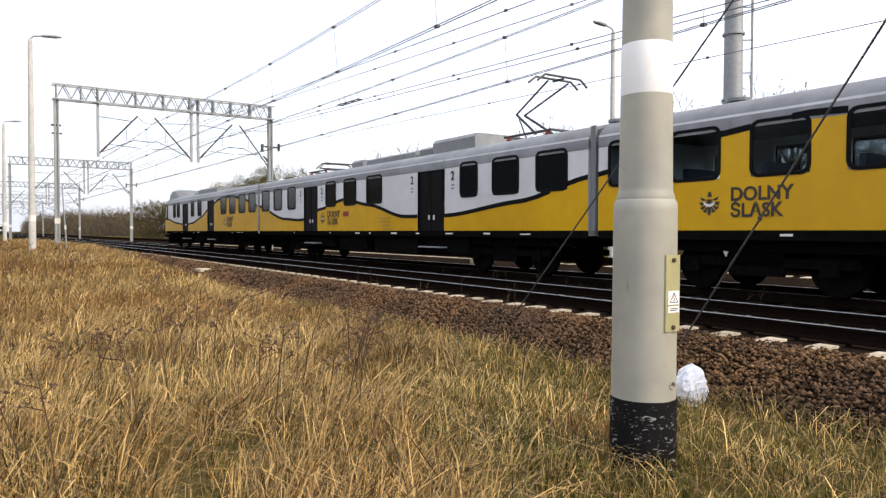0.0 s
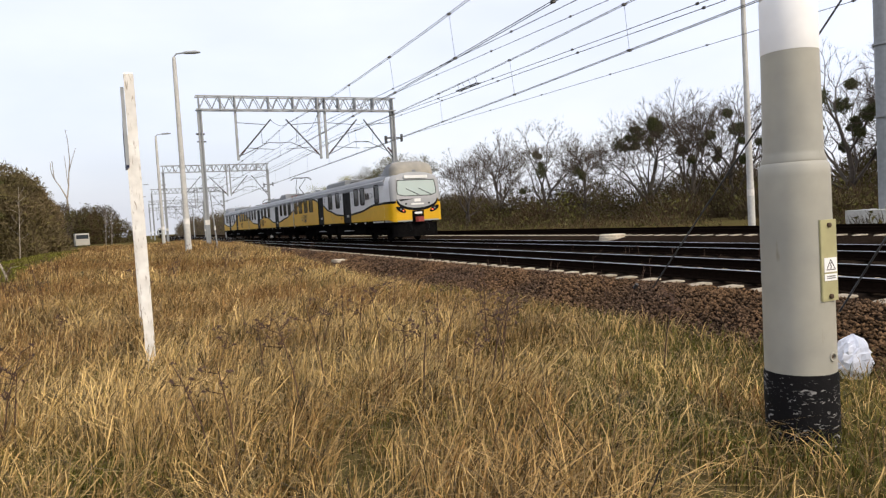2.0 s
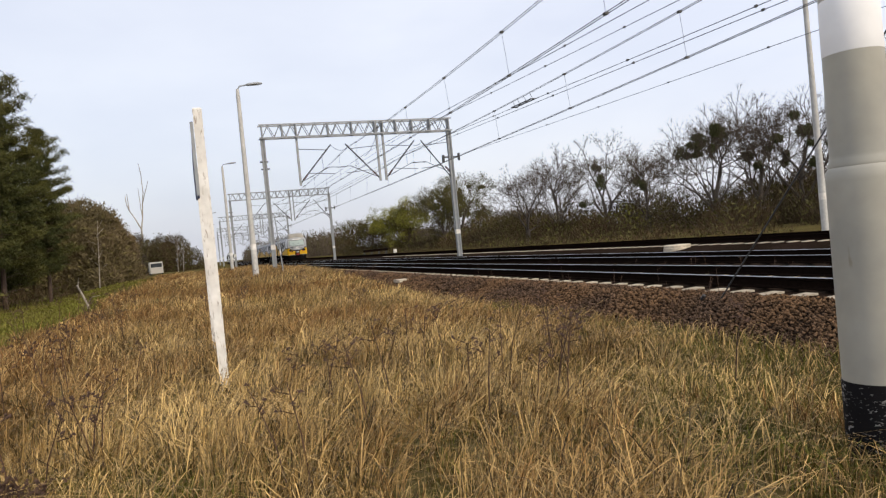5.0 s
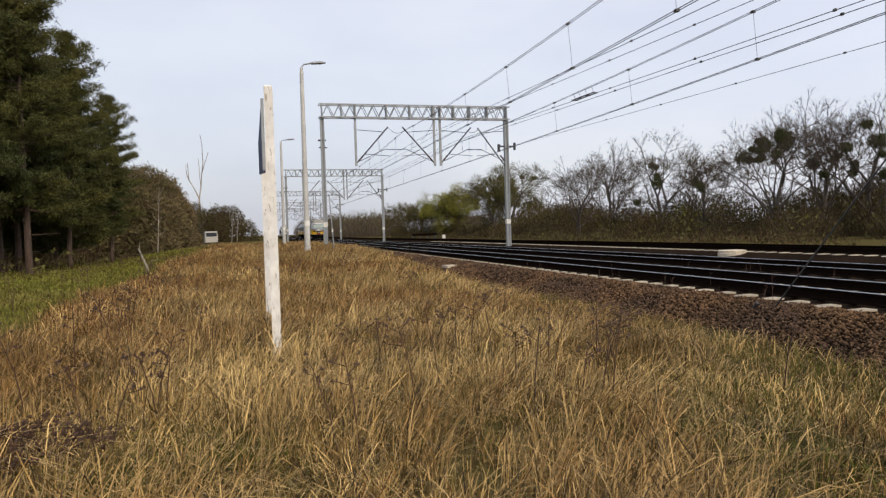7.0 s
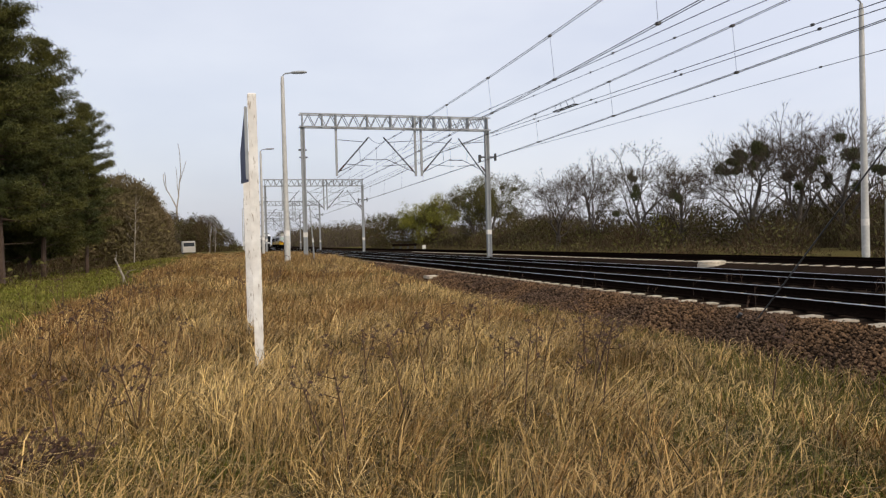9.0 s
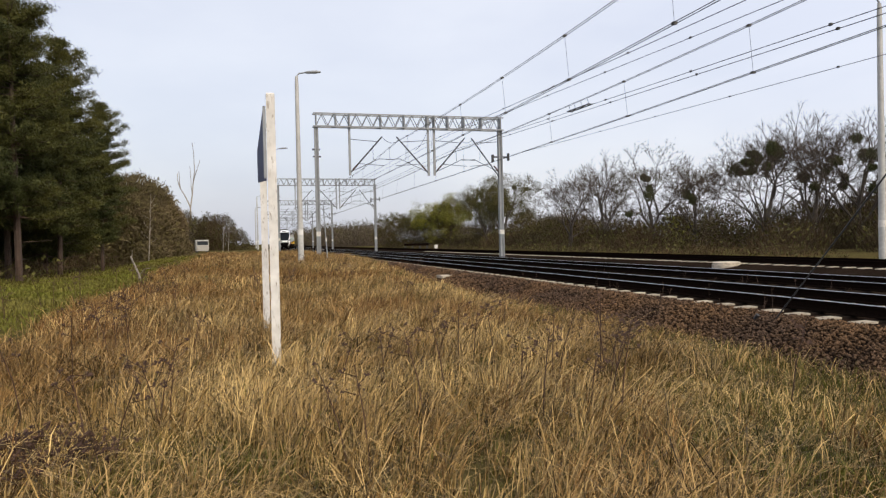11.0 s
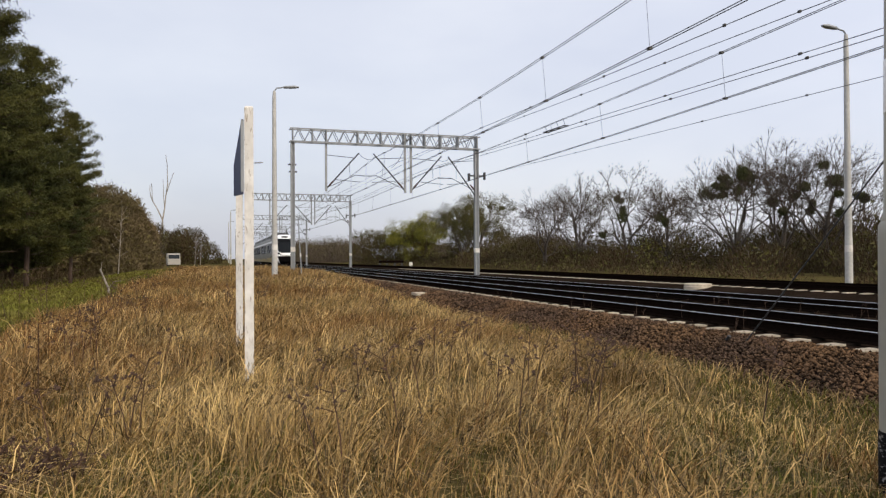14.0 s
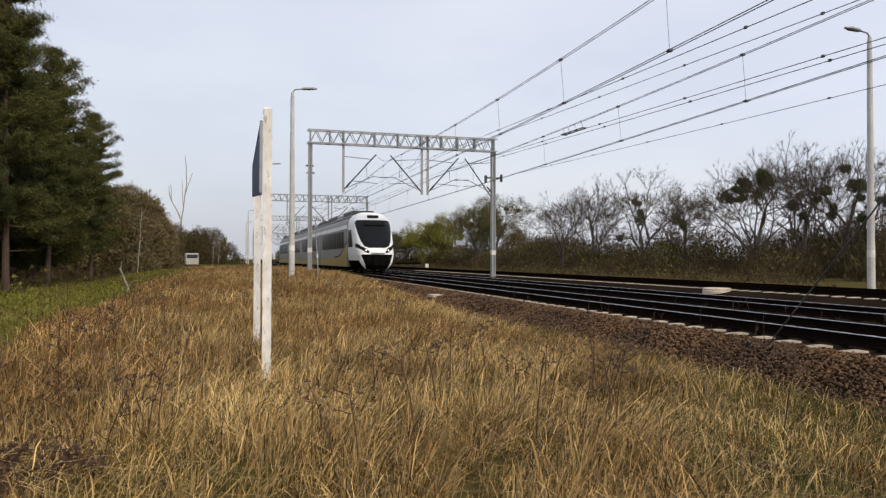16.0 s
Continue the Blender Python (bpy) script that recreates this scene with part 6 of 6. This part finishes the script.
def peeling(mat, under, scale, lo, hi):
    """Bare patches where the paint has come away."""
    n, l = mat.node_tree.nodes, mat.node_tree.links
    b = n["Principled BSDF"]
    old = b.inputs["Base Color"].links[0].from_socket
    co = n.new("ShaderNodeTexCoord")
    mp2 = n.new("ShaderNodeMapping")
    mp2.inputs["Scale"].default_value = scale
    l.new(co.outputs["Object"], mp2.inputs["Vector"])
    nz = n.new("ShaderNodeTexNoise")
    nz.inputs["Scale"].default_value, nz.inputs["Detail"].default_value, nz.inputs["Distortion"].default_value = 1.0, 6.0, 0.8
    l.new(mp2.outputs[0], nz.inputs["Vector"])
    rp = n.new("ShaderNodeMapRange")
    rp.inputs["From Min"].default_value, rp.inputs["From Max"].default_value = lo, hi
    l.new(nz.outputs["Fac"], rp.inputs["Value"])
    mx = n.new("ShaderNodeMix")
    mx.data_type = "RGBA"
    mx.inputs["B"].default_value = (*under, 1)
    l.new(rp.outputs[0], mx.inputs["Factor"])
    l.new(old, mx.inputs["A"])
    l.new(mx.outputs["Result"], b.inputs["Base Color"])


M_POST = material("peeling_white_paint", (0.74, 0.72, 0.68), 0.7, 0, 0.12, 9.0, 0.1, (0.64, 0.61, 0.56), 3.0)
peeling(M_POST, (0.34, 0.29, 0.23), (34, 34, 7), 0.60, 0.66)
peeling(M_MAST, (0.22, 0.19, 0.14), (6, 6, 1.2), 0.66, 0.72)
MAST = bpy.data.objects["steel_mast"]


def mast_fittings():
    cx, y = 3.15, 2.379
    pl = part("cover_plate", Build().box(cx - 0.072, cx + 0.072, y - 0.012, y + 0.05, 0.985, 1.505, bevel=0.004), M_PLATE, MAST, "olive cover plate with two bolts")
    for z in (1.47, 1.015):
        part("bolt", Build().lathe([(0.016, 0), (0.016, 0.012), (0.008, 0.016)], 0, 0, 10), M_SCREW, pl, "rusty bolt").matrix_basis = pose(cx, y - 0.012, z, 90)
    part("warning_label", Build().box(cx - 0.052, cx + 0.058, y - 0.0165, y - 0.012, 1.17, 1.262).box(cx - 0.052, cx + 0.058, y - 0.0165, y - 0.012, 1.115, 1.158), M_MASTWHITE, pl, "white warning label")
    tri = Build()
    a, c, d = (cx - 0.036, 1.185), (cx + 0.042, 1.185), (cx + 0.003, 1.25)
    for p, q in ((a, c), (c, d), (d, a)):
        tri.tube([(p[0], y - 0.017, p[1]), (q[0], y - 0.017, q[1])], 0.003, 4)
    tri.tube([(cx + 0.006, y - 0.017, 1.232), (cx - 0.003, y - 0.017, 1.212), (cx + 0.007, y - 0.017, 1.21), (cx + 0.001, y - 0.017, 1.192)], 0.003, 4)
    tri.box(cx - 0.035, cx + 0.04, y - 0.018, y - 0.0165, 1.128, 1.134).box(cx - 0.035, cx + 0.04, y - 0.018, y - 0.0165, 1.14, 1.146)
    part("label_print", tri, M_TEXTDARK, pl, "thin dark hazard triangle and text bars")
    part("earthing_socket", Build().lathe([(0.030, 0), (0.030, 0.022), (0.020, 0.022), (0.018, 0.004)], 0, 0, 14), M_MAST, MAST, "round earthing socket").matrix_basis = pose(cx + 0.01, y + 0.012, 0.62, 90)
    # dark disc that stands in for the shade inside the socket
    part("socket_shade", Build().lathe([(0.019, 0), (0.010, 0.010)], 0, 0, 12), M_SCREW, MAST, "dark disc standing in for the shade in the socket").matrix_basis = pose(cx + 0.01, y + 0.008, 0.62, 90)


mast_fittings()


def build_sign():
    s = thing("trackside_sign", "weathered white two-post sign seen edge-on with dark blue board", "sign")
    for x, y, top in ((-0.935, 8.74, 3.69), (-1.04, 12.0, 3.35)):
        p = Build()
        w = 0.058
        p.tube_rings([[(x - w, y - w, z), (x + w, y - w, z), (x + w, y + w, z), (x - w, y + w, z)] for z in (-0.3, 0.6, 1.5, 2.6, top - 0.02)] + [[(x - w * 0.8, y - w * 0.8, top), (x + w * 0.8, y - w * 0.8, top), (x + w * 0.8, y + w * 0.8, top), (x - w * 0.8, y + w * 0.8, top)]])
        part("post", p, M_POST, s, "white painted square post with peeling paint")
    b = Build()
    o = [(8.70, 2.52), (12.05, 2.78), (12.10, 3.34), (8.74, 3.52)]

    def bx(y):
        return -1.005 - (y - 8.7) * 0.031
    b.tube_rings([[(bx(y), y, z) for y, z in o], [(bx(y) - 0.025, y, z) for y, z in o]])
    part("board", b, M_BLUE, s, "dark blue board")
    b2 = Build()
    b2.box(-1.04, -1.0, 8.66, 8.70, 2.55, 3.50)
    part("board_edge", b2, M_GALV, s, "thin metal board edge")
    return s


build_sign()


def wire_line(pts, r):
    return Build().tube(pts, r, 5, False)


SUPPORTS = [-2.0] + GANTRIES


def messenger_z(y, hi, sag):
    for a, c in zip(SUPPORTS, SUPPORTS[1:]):
        if a <= y <= c:
            f = (y - a) / (c - a)
            return hi - sag * 4 * f * (1 - f)
    return hi


def build_catenary(x, zc, zm, sag, double, label, spacing=5.6):
    c = thing("catenary_wire", label, "overhead wire", "overhead wires")
    ys = [-14 + 2.9 * k for k in range(84)]
    for dx in ((-0.05, 0.05) if double else (0,)):
        part("contact_wire", wire_line([(x + dx + bend(y) + 0.12 * math.sin(y / 14.0), y, zc) for y in ys], 0.011), M_WIRE, c)
    for dx in ((-0.045, 0.045) if double else (0,)):
        part("messenger_wire", wire_line([(x + dx + bend(y), y, messenger_z(y, zm, sag)) for y in ys], 0.010), M_WIRE, c)
    y = 2.0
    while y < 90:
        z1 = messenger_z(y, zm, sag)
        xx = x + bend(y)
        d = Build().tube([(xx, y, z1), (xx + 0.12 * math.sin(y / 14.0), y, zc)], 0.006, 4, False)
        d.box(xx - 0.05, xx + 0.05, y - 0.05, y + 0.05, z1 - 0.03, z1 + 0.03)
        d.box(xx + 0.12 * math.sin(y / 14.0) - 0.05, xx + 0.12 * math.sin(y / 14.0) + 0.05, y - 0.05, y + 0.05, zc - 0.03, zc + 0.03)
        part("dropper", d, M_WIRE, c, "thin vertical dropper with clamps")
        y += spacing
    return c


build_catenary(TRACK_A, 6.50, 8.25, 0.42, True, "double contact wire and messenger over the near track")
cb = build_catenary(TRACK_B, 6.00, 7.50, 0.26, True, "double contact wire and messenger over the second track", 6.6)


def single_wire(x, z, sag, label):
    w = thing("feeder_wire", label, "overhead wire", "overhead wires")
    part("wire", wire_line([(x + bend(y), y, messenger_z(y, z, sag)) for y in [-14 + 2.9 * k for k in range(84)]], 0.009), M_WIRE, w)


for wx, za, zb3, wl2 in ((9.5, 6.72, 7.95, "thin single wire rising between the two running tracks"), (11.6, 7.2, 8.72, "rising messenger wire of the wire overlap"), (11.6, 6.22, 7.62, "rising contact wire of the wire overlap"), (11.8, 6.14, 7.52, "second thin contact wire of the wire overlap"), (17.0, 6.68, 7.66, "thin feeder wire beyond the second track")):
    ww = thing("feeder_wire", wl2, "overhead wire", "overhead wires")
    part("wire", wire_line([(wx + bend(y), y, za + (zb3 - za) * min(1.0, (y - 8) / 36.2)) for y in [-14 + 2.9 * k for k in range(84)]], 0.011), M_WIRE, ww)
    for k in range(7):
        yk = 7.0 + 5.3 * k
        zk = za + (zb3 - za) * min(1.0, (yk - 8) / 36.2)
        part("clamp", Build().box(wx + bend(yk) - 0.022, wx + bend(yk) + 0.022, yk - 0.04, yk + 0.04, zk - 0.025, zk + 0.035), M_WIRE, ww)
# section insulator in the second track's wire
si = Build()
for k in range(2):
    si.tube([(TRACK_B - 0.09 + 0.18 * k, 24.6, 6.98), (TRACK_B - 0.09 + 0.18 * k, 26.6, 7.04)], 0.026, 5)
for dy in (24.7, 25.3, 25.9, 26.4):
    si.tube([(TRACK_B - 0.1, dy, 7.0), (TRACK_B + 0.1, dy, 7.0)], 0.024, 5)
    si.tube([(TRACK_B, dy, 7.0), (TRACK_B, dy + 0.25, 7.34)], 0.010, 4)
part("section_insulator", si, M_DARKSTEEL, cb, "dark section insulator hung in the wire")


def build_guys():
    m = thing("catenary_mast", "grey steel anchor mast beside the near track", "mast", at=pose(6.6, -0.05, 0))
    p = Build()
    p.box(-0.14, -0.07, -0.14, 0.14, -0.3, 9.6).box(0.07, 0.14, -0.14, 0.14, -0.3, 9.6).box(-0.07, 0.07, -0.04, 0.04, -0.3, 9.6)
    part("post", p, M_GALV, m)
    for (x0, y0, z0), (x1, y1, z1) in (((6.25, 8.35, 0.30), (6.70, 0.08, 8.79)), ((6.15, 4.98, 0.25), (6.28, -0.05, 7.4))):
        g = thing("guy_wire", "taut grey steel guy rod anchored in the ballast", "guy wire", "guy wires")
        part("rod", Build().tube([(x0, y0, z0 - 0.4), (x1, y1, z1)], 0.011, 6), M_DARKSTEEL, g)
        part("anchor_eye", Build().tube([(x0, y0 + 0.06, z0 - 0.3), (x0, y0, z0), (x0, y0 - 0.1, z0 + 0.12)], 0.03, 6), M_DARKSTEEL, g)


build_guys()


def build_tower():
    t = thing("radio_tower", "tall grey tubular radio tower with a side ladder", "tower", at=pose(30.0, 20.4, 0))
    part("shaft", Build().lathe([(0.46, 0.8), (0.44, 10.0), (0.40, 18), (0.34, 27)], 0, 0, 24), M_GALV, t, "grey tubular shaft", True)
    for z in (5.0, 8.2, 11.4, 14.6, 17.8, 21.0):
        part("flange", Build().lathe([(0.46, z - 0.06), (0.52, z - 0.05), (0.52, z + 0.05), (0.45, z + 0.06)], 0, 0, 24), M_GALV, t, "bolted flange ring")
    d = Vector((0.70, -0.70, 0))
    s = Vector((0.5, 0.5, 0))
    b = Build()
    for q in (-0.2, 0.2):
        p = d * 0.86 + s * q
        b.tube([(p.x, p.y, 1.0), (p.x, p.y, 26)], 0.03, 5)
    ladder = part("ladder", b, M_GALV, t, "grey side ladder")
    for k in range(60):
        z = 1.5 + 0.4 * k
        p, q = d * 0.86 - s * 0.2, d * 0.86 + s * 0.2
        part("rung", Build().tube([(p.x, p.y, z), (q.x, q.y, z)], 0.026, 4), M_GALV, ladder)
        if k % 4 == 0:
            part("ladder_bracket", Build().tube([(d.x * 0.40, d.y * 0.40, z), (d.x * 0.86, d.y * 0.86, z)], 0.03, 4), M_GALV, ladder)
    part("foundation", Build().box(-1.3, 1.3, -1.3, 1.3, -0.3, 0.85, bevel=0.06), M_CONC, t, "pale concrete foundation block")


build_tower()


def build_bag():
    rnd = random.Random(4)
    b = Build()
    rings = []
    for k in range(13):
        f = k / 12
        r = 0.155 * math.sin(math.pi * min(1.0, 0.16 + 0.84 * f)) ** 0.55 + 0.008
        ring = []
        for q in range(26):
            a = 2 * math.pi * q / 26
            fold = 1 + 0.16 * math.sin(5 * a + 4 * f) * f + 0.10 * math.sin(9 * a - 7 * f) + rnd.uniform(-0.09, 0.09)
            ring.append((r * fold * math.cos(a), 0.8 * r * fold * math.sin(a), 0.385 * f + rnd.uniform(-0.012, 0.012)))
        rings.append(ring)
    b.tube_rings(rings)
    o = part("plastic_bag", b, M_PLASTIC)
    o.matrix_basis = pose(4.95, 3.58, 0.0)
    tagged(o, "crumpled white plastic bag lying in the grass", "bag")


build_bag()


def block(name, label, cat, x, y, z, sx, sy, sz, mat, turn=0):
    b = Build()
    b.box(-sx / 2, sx / 2, -sy / 2, sy / 2, 0, sz, bevel=min(sx, sy) * 0.06)
    o = part(name, b, mat)
    o.matrix_basis = pose(x, y, z, 0, 0, turn)
    return tagged(o, label, cat)


lid = part("manhole_lid", Build().lathe([(0.52, -0.2), (0.52, 0.08), (0.47, 0.10), (0.49, 0.11), (0.49, 0.17), (0.45, 0.19), (0.10, 0.195)], 0, 0, 26), M_SLEEPER, smooth=True)
lid.matrix_basis = pose(15.6, 21.5, 0.44)
tagged(lid, "round pale concrete manhole lid on a collar between the tracks", "manhole lid")
block("cable_lid", "flat pale concrete cable trough lid on the ballast edge", "slab", 5.95, 25.2, 0.22, 0.95, 0.6, 0.10, M_SLEEPER, 8)
block("concrete_slab", "small pale concrete slab beside the lamp", "slab", 4.6, 42.5, 0.30, 0.6, 0.5, 0.16, M_CONC, 12)


def build_dwarf_signal():
    s = thing("dwarf_signal", "small pale dwarf signal beside the siding", "signal", at=pose(22.3, 93.0, 0.1))
    part("post", Build().tube([(0, 0, -0.3), (0, 0, 0.5)], 0.06, 8), M_CONC, s)
    part("lamp_box", Build().box(-0.22, 0.22, -0.14, 0.14, 0.45, 0.95, bevel=0.04), M_WHITEPAINT, s, "pale yellowish lamp box")


build_dwarf_signal()


def build_buffer_stop():
    s = thing("buffer_stop", "dark timber and rail buffer stop at the siding's end", "buffer stop", at=pose(20.4, 97.0, 0.0))
    for x in (-1.6, -0.55, 0.55, 1.6):
        part("post", Build().box(x - 0.09, x + 0.09, -0.1, 0.1, -0.3, 1.35), M_DARKSTEEL, s)
        part("brace", Build().tube([(x, 0.0, 1.2), (x, 1.2, 0.0)], 0.07, 5), M_DARKSTEEL, s)
    part("beam", Build().box(-1.8, 1.8, -0.2, -0.08, 0.95, 1.3, bevel=0.02), M_RUST, s, "dark timber cross beam")


build_buffer_stop()


M_VAN = material("dusty_van_paint", (0.30, 0.28, 0.24), 0.5, 0, 0.1, 2.0)


def build_van():
    v = thing("van", "small pale van parked far along the meadow path", "van", at=pose(-9.6, 106.0, 0.55, 0, 0, 8))
    b = Build()
    side = [(-2.0, 0.35), (2.0, 0.35), (2.0, 1.1), (1.75, 1.95), (-1.3, 1.95), (-1.9, 1.1)]
    b.tube_rings([[(x, y, z) for y, z in side] for x in (-0.85, -0.8, 0.8, 0.85)])
    part("body", b, M_VAN, v, "pale dusty painted body")
    part("windscreen", Build().box(-0.72, 0.72, -1.83, -1.55, 1.12, 1.75), M_TDARK, v, "dark windscreen")
    for x in (-0.8, 0.62):
        for y in (-1.3, 1.3):
            w = Build()
            w.tube_rings([[(x + dx, y + r * math.cos(k * math.pi / 8), 0.32 + r * math.sin(k * math.pi / 8)) for k in range(16)] for dx, r in ((0, 0.2), (0, 0.32), (0.18, 0.32), (0.18, 0.2))])
            part("wheel", w, M_BLACK, v, "black tyre")


M_TDARK = material("dark_glass", (0.02, 0.025, 0.03), 0.1)
build_van()


def build_stake():
    s = thing("marker_stake", "thin leaning grey stake beside the gantry foot", "stake")
    part("pole", Build().tube([(2.30, 36.6, 0.3), (2.10, 36.6, 3.7)], [0.035, 0.025], 6), M_GALV, s)
    part("band", Build().tube([(2.22, 36.6, 1.75), (2.21, 36.6, 1.95)], 0.042, 6), M_WHITEPAINT, s, "white band")


build_stake()


def rail_weeds():
    rnd = random.Random(31)
    b = Build()
    for k in range(46):
        y = rnd.choice((rnd.gauss(13.2, 1.6), rnd.uniform(2, 30), rnd.gauss(8.5, 0.6)))
        x = rnd.choice((rnd.gauss(6.85, 0.25), rnd.gauss(9.8, 0.3), rnd.uniform(5.2, 6.5)))
        h = rnd.uniform(0.2, 0.55)
        z0 = 0.3 if x > 6.3 else 0.3 * (x - 5.1) / 1.2
        top = (x + rnd.uniform(-0.1, 0.1), y + rnd.uniform(-0.15, 0.15), z0 + h)
        b.tube([(x, y, z0), top], [0.006, 0.003], 3, False)
        for q in range(3):
            f = rnd.uniform(0.4, 0.95)
            p = Vector((x, y, z0)).lerp(Vector(top), f)
            b.tube([p, p + Vector((rnd.uniform(-0.08, 0.08), rnd.uniform(-0.12, 0.12), 0.08))], [0.004, 0.002], 3, False)
    o = part("trackside_weeds", b, M_WEED)
    tagged(o, "dry weed stalks growing in the ballast", "weeds", kind="stuff")


rail_weeds()


def scatter_stones():
    """Loose ballast on the shoulder."""
    octa = np.array([[1, 0, 0], [-1, 0, 0], [0, 1, 0], [0, -1, 0], [0, 0, 1], [0, 0, -1]], float)
    tri = np.array([[0, 2, 4], [2, 1, 4], [1, 3, 4], [3, 0, 4], [2, 0, 5], [1, 2, 5], [3, 1, 5], [0, 3, 5]])
    vs, fs, o = [], [], 0
    for y0, y1, dens, s in ((1.0, 9.0, 900, 0.025), (9.0, 18.0, 560, 0.030), (18.0, 34.0, 240, 0.040), (34, 70, 70, 0.065)):
        n = int((y1 - y0) * 2.0 * dens)
        x = RNG.uniform(4.85, 6.85, n)
        y = RNG.uniform(y0, y1, n)
        z = np.interp(x, [4.7, 5.1, 6.3, 6.7, 7.2], [-0.10, 0.03, 0.37, 0.385, 0.385]) + RNG.uniform(-0.01, 0.02, n)
        size = s * RNG.uniform(0.6, 1.5, n)[:, None, None]
        v = octa[None] * size * RNG.uniform(0.55, 1.25, (n, 6, 3))
        a = RNG.uniform(0, 2 * np.pi, n)
        c, sn = np.cos(a)[:, None], np.sin(a)[:, None]
        v2 = np.stack([v[:, :, 0] * c - v[:, :, 1] * sn, v[:, :, 0] * sn + v[:, :, 1] * c, v[:, :, 2] * 0.8], 2)
        v2 += np.stack([x + bends(y), y, z], 1)[:, None, :]
        vs.append(v2.reshape(-1, 3))
        fs.append((np.arange(n)[:, None, None] * 6 + tri[None]).reshape(-1, 3) + o)
        o += n * 6
    ob = indexed("ballast_stones", np.concatenate(vs), np.concatenate(fs), M_STONE)
    tagged(ob, "loose angular brown ballast stones on the track shoulder", "stones", kind="stuff")


scatter_stones()


def sleepers():
    b = Build()
    hw = 0.13
    b.tube_rings([[(x, -hw * k, -0.16), (x, -hw * k * 0.82, z), (x, hw * k * 0.82, z), (x, hw * k, -0.16)] for x, z, k in ((-1.30, 0.0, 0.95), (-1.25, 0.015, 1.0), (-0.97, 0.02, 1.0), (-0.5, 0.03, 1.0), (0, 0.0, 0.9), (0.5, 0.03, 1.0), (0.97, 0.02, 1.0), (1.25, 0.015, 1.0), (1.30, 0.0, 0.95))])
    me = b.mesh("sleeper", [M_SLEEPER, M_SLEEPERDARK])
    # dark between the rails, pale at the ends
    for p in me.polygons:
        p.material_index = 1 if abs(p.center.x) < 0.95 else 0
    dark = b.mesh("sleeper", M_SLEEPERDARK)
    for t, cx, z, first, count in ((TRACKS[0], TRACK_A, 0.395, -2.6, 190), (TRACKS[1], TRACK_B, 0.395, -2.3, 70), (TRACKS[2], TRACK_C, 0.545, -2.0, 120)):
        for k in range(count):
            y = first + 0.6 * k
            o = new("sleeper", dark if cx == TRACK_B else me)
            o.matrix_basis = pose(cx + bend(y) + 0.012 * math.sin(k * 5.1), y, z, 0, 0, bend_yaw(y) + 0.8 * math.sin(k * 3.7))
            o.parent = t


sleepers()


def motions():
    walk(TRAIN_Y, [(t, train_pose(TRACK_B, -11.8 + 21.6 * t + 0.12 * t * t, 33)) for t in [0.5 * k for k in range(33)]])
    walk(TRAIN_W, [(t, train_pose(TRACK_A, 48.5 + 26.5 * (16.0 - t), 37)) for t in [0.5 * k for k in range(33)]])


motions()
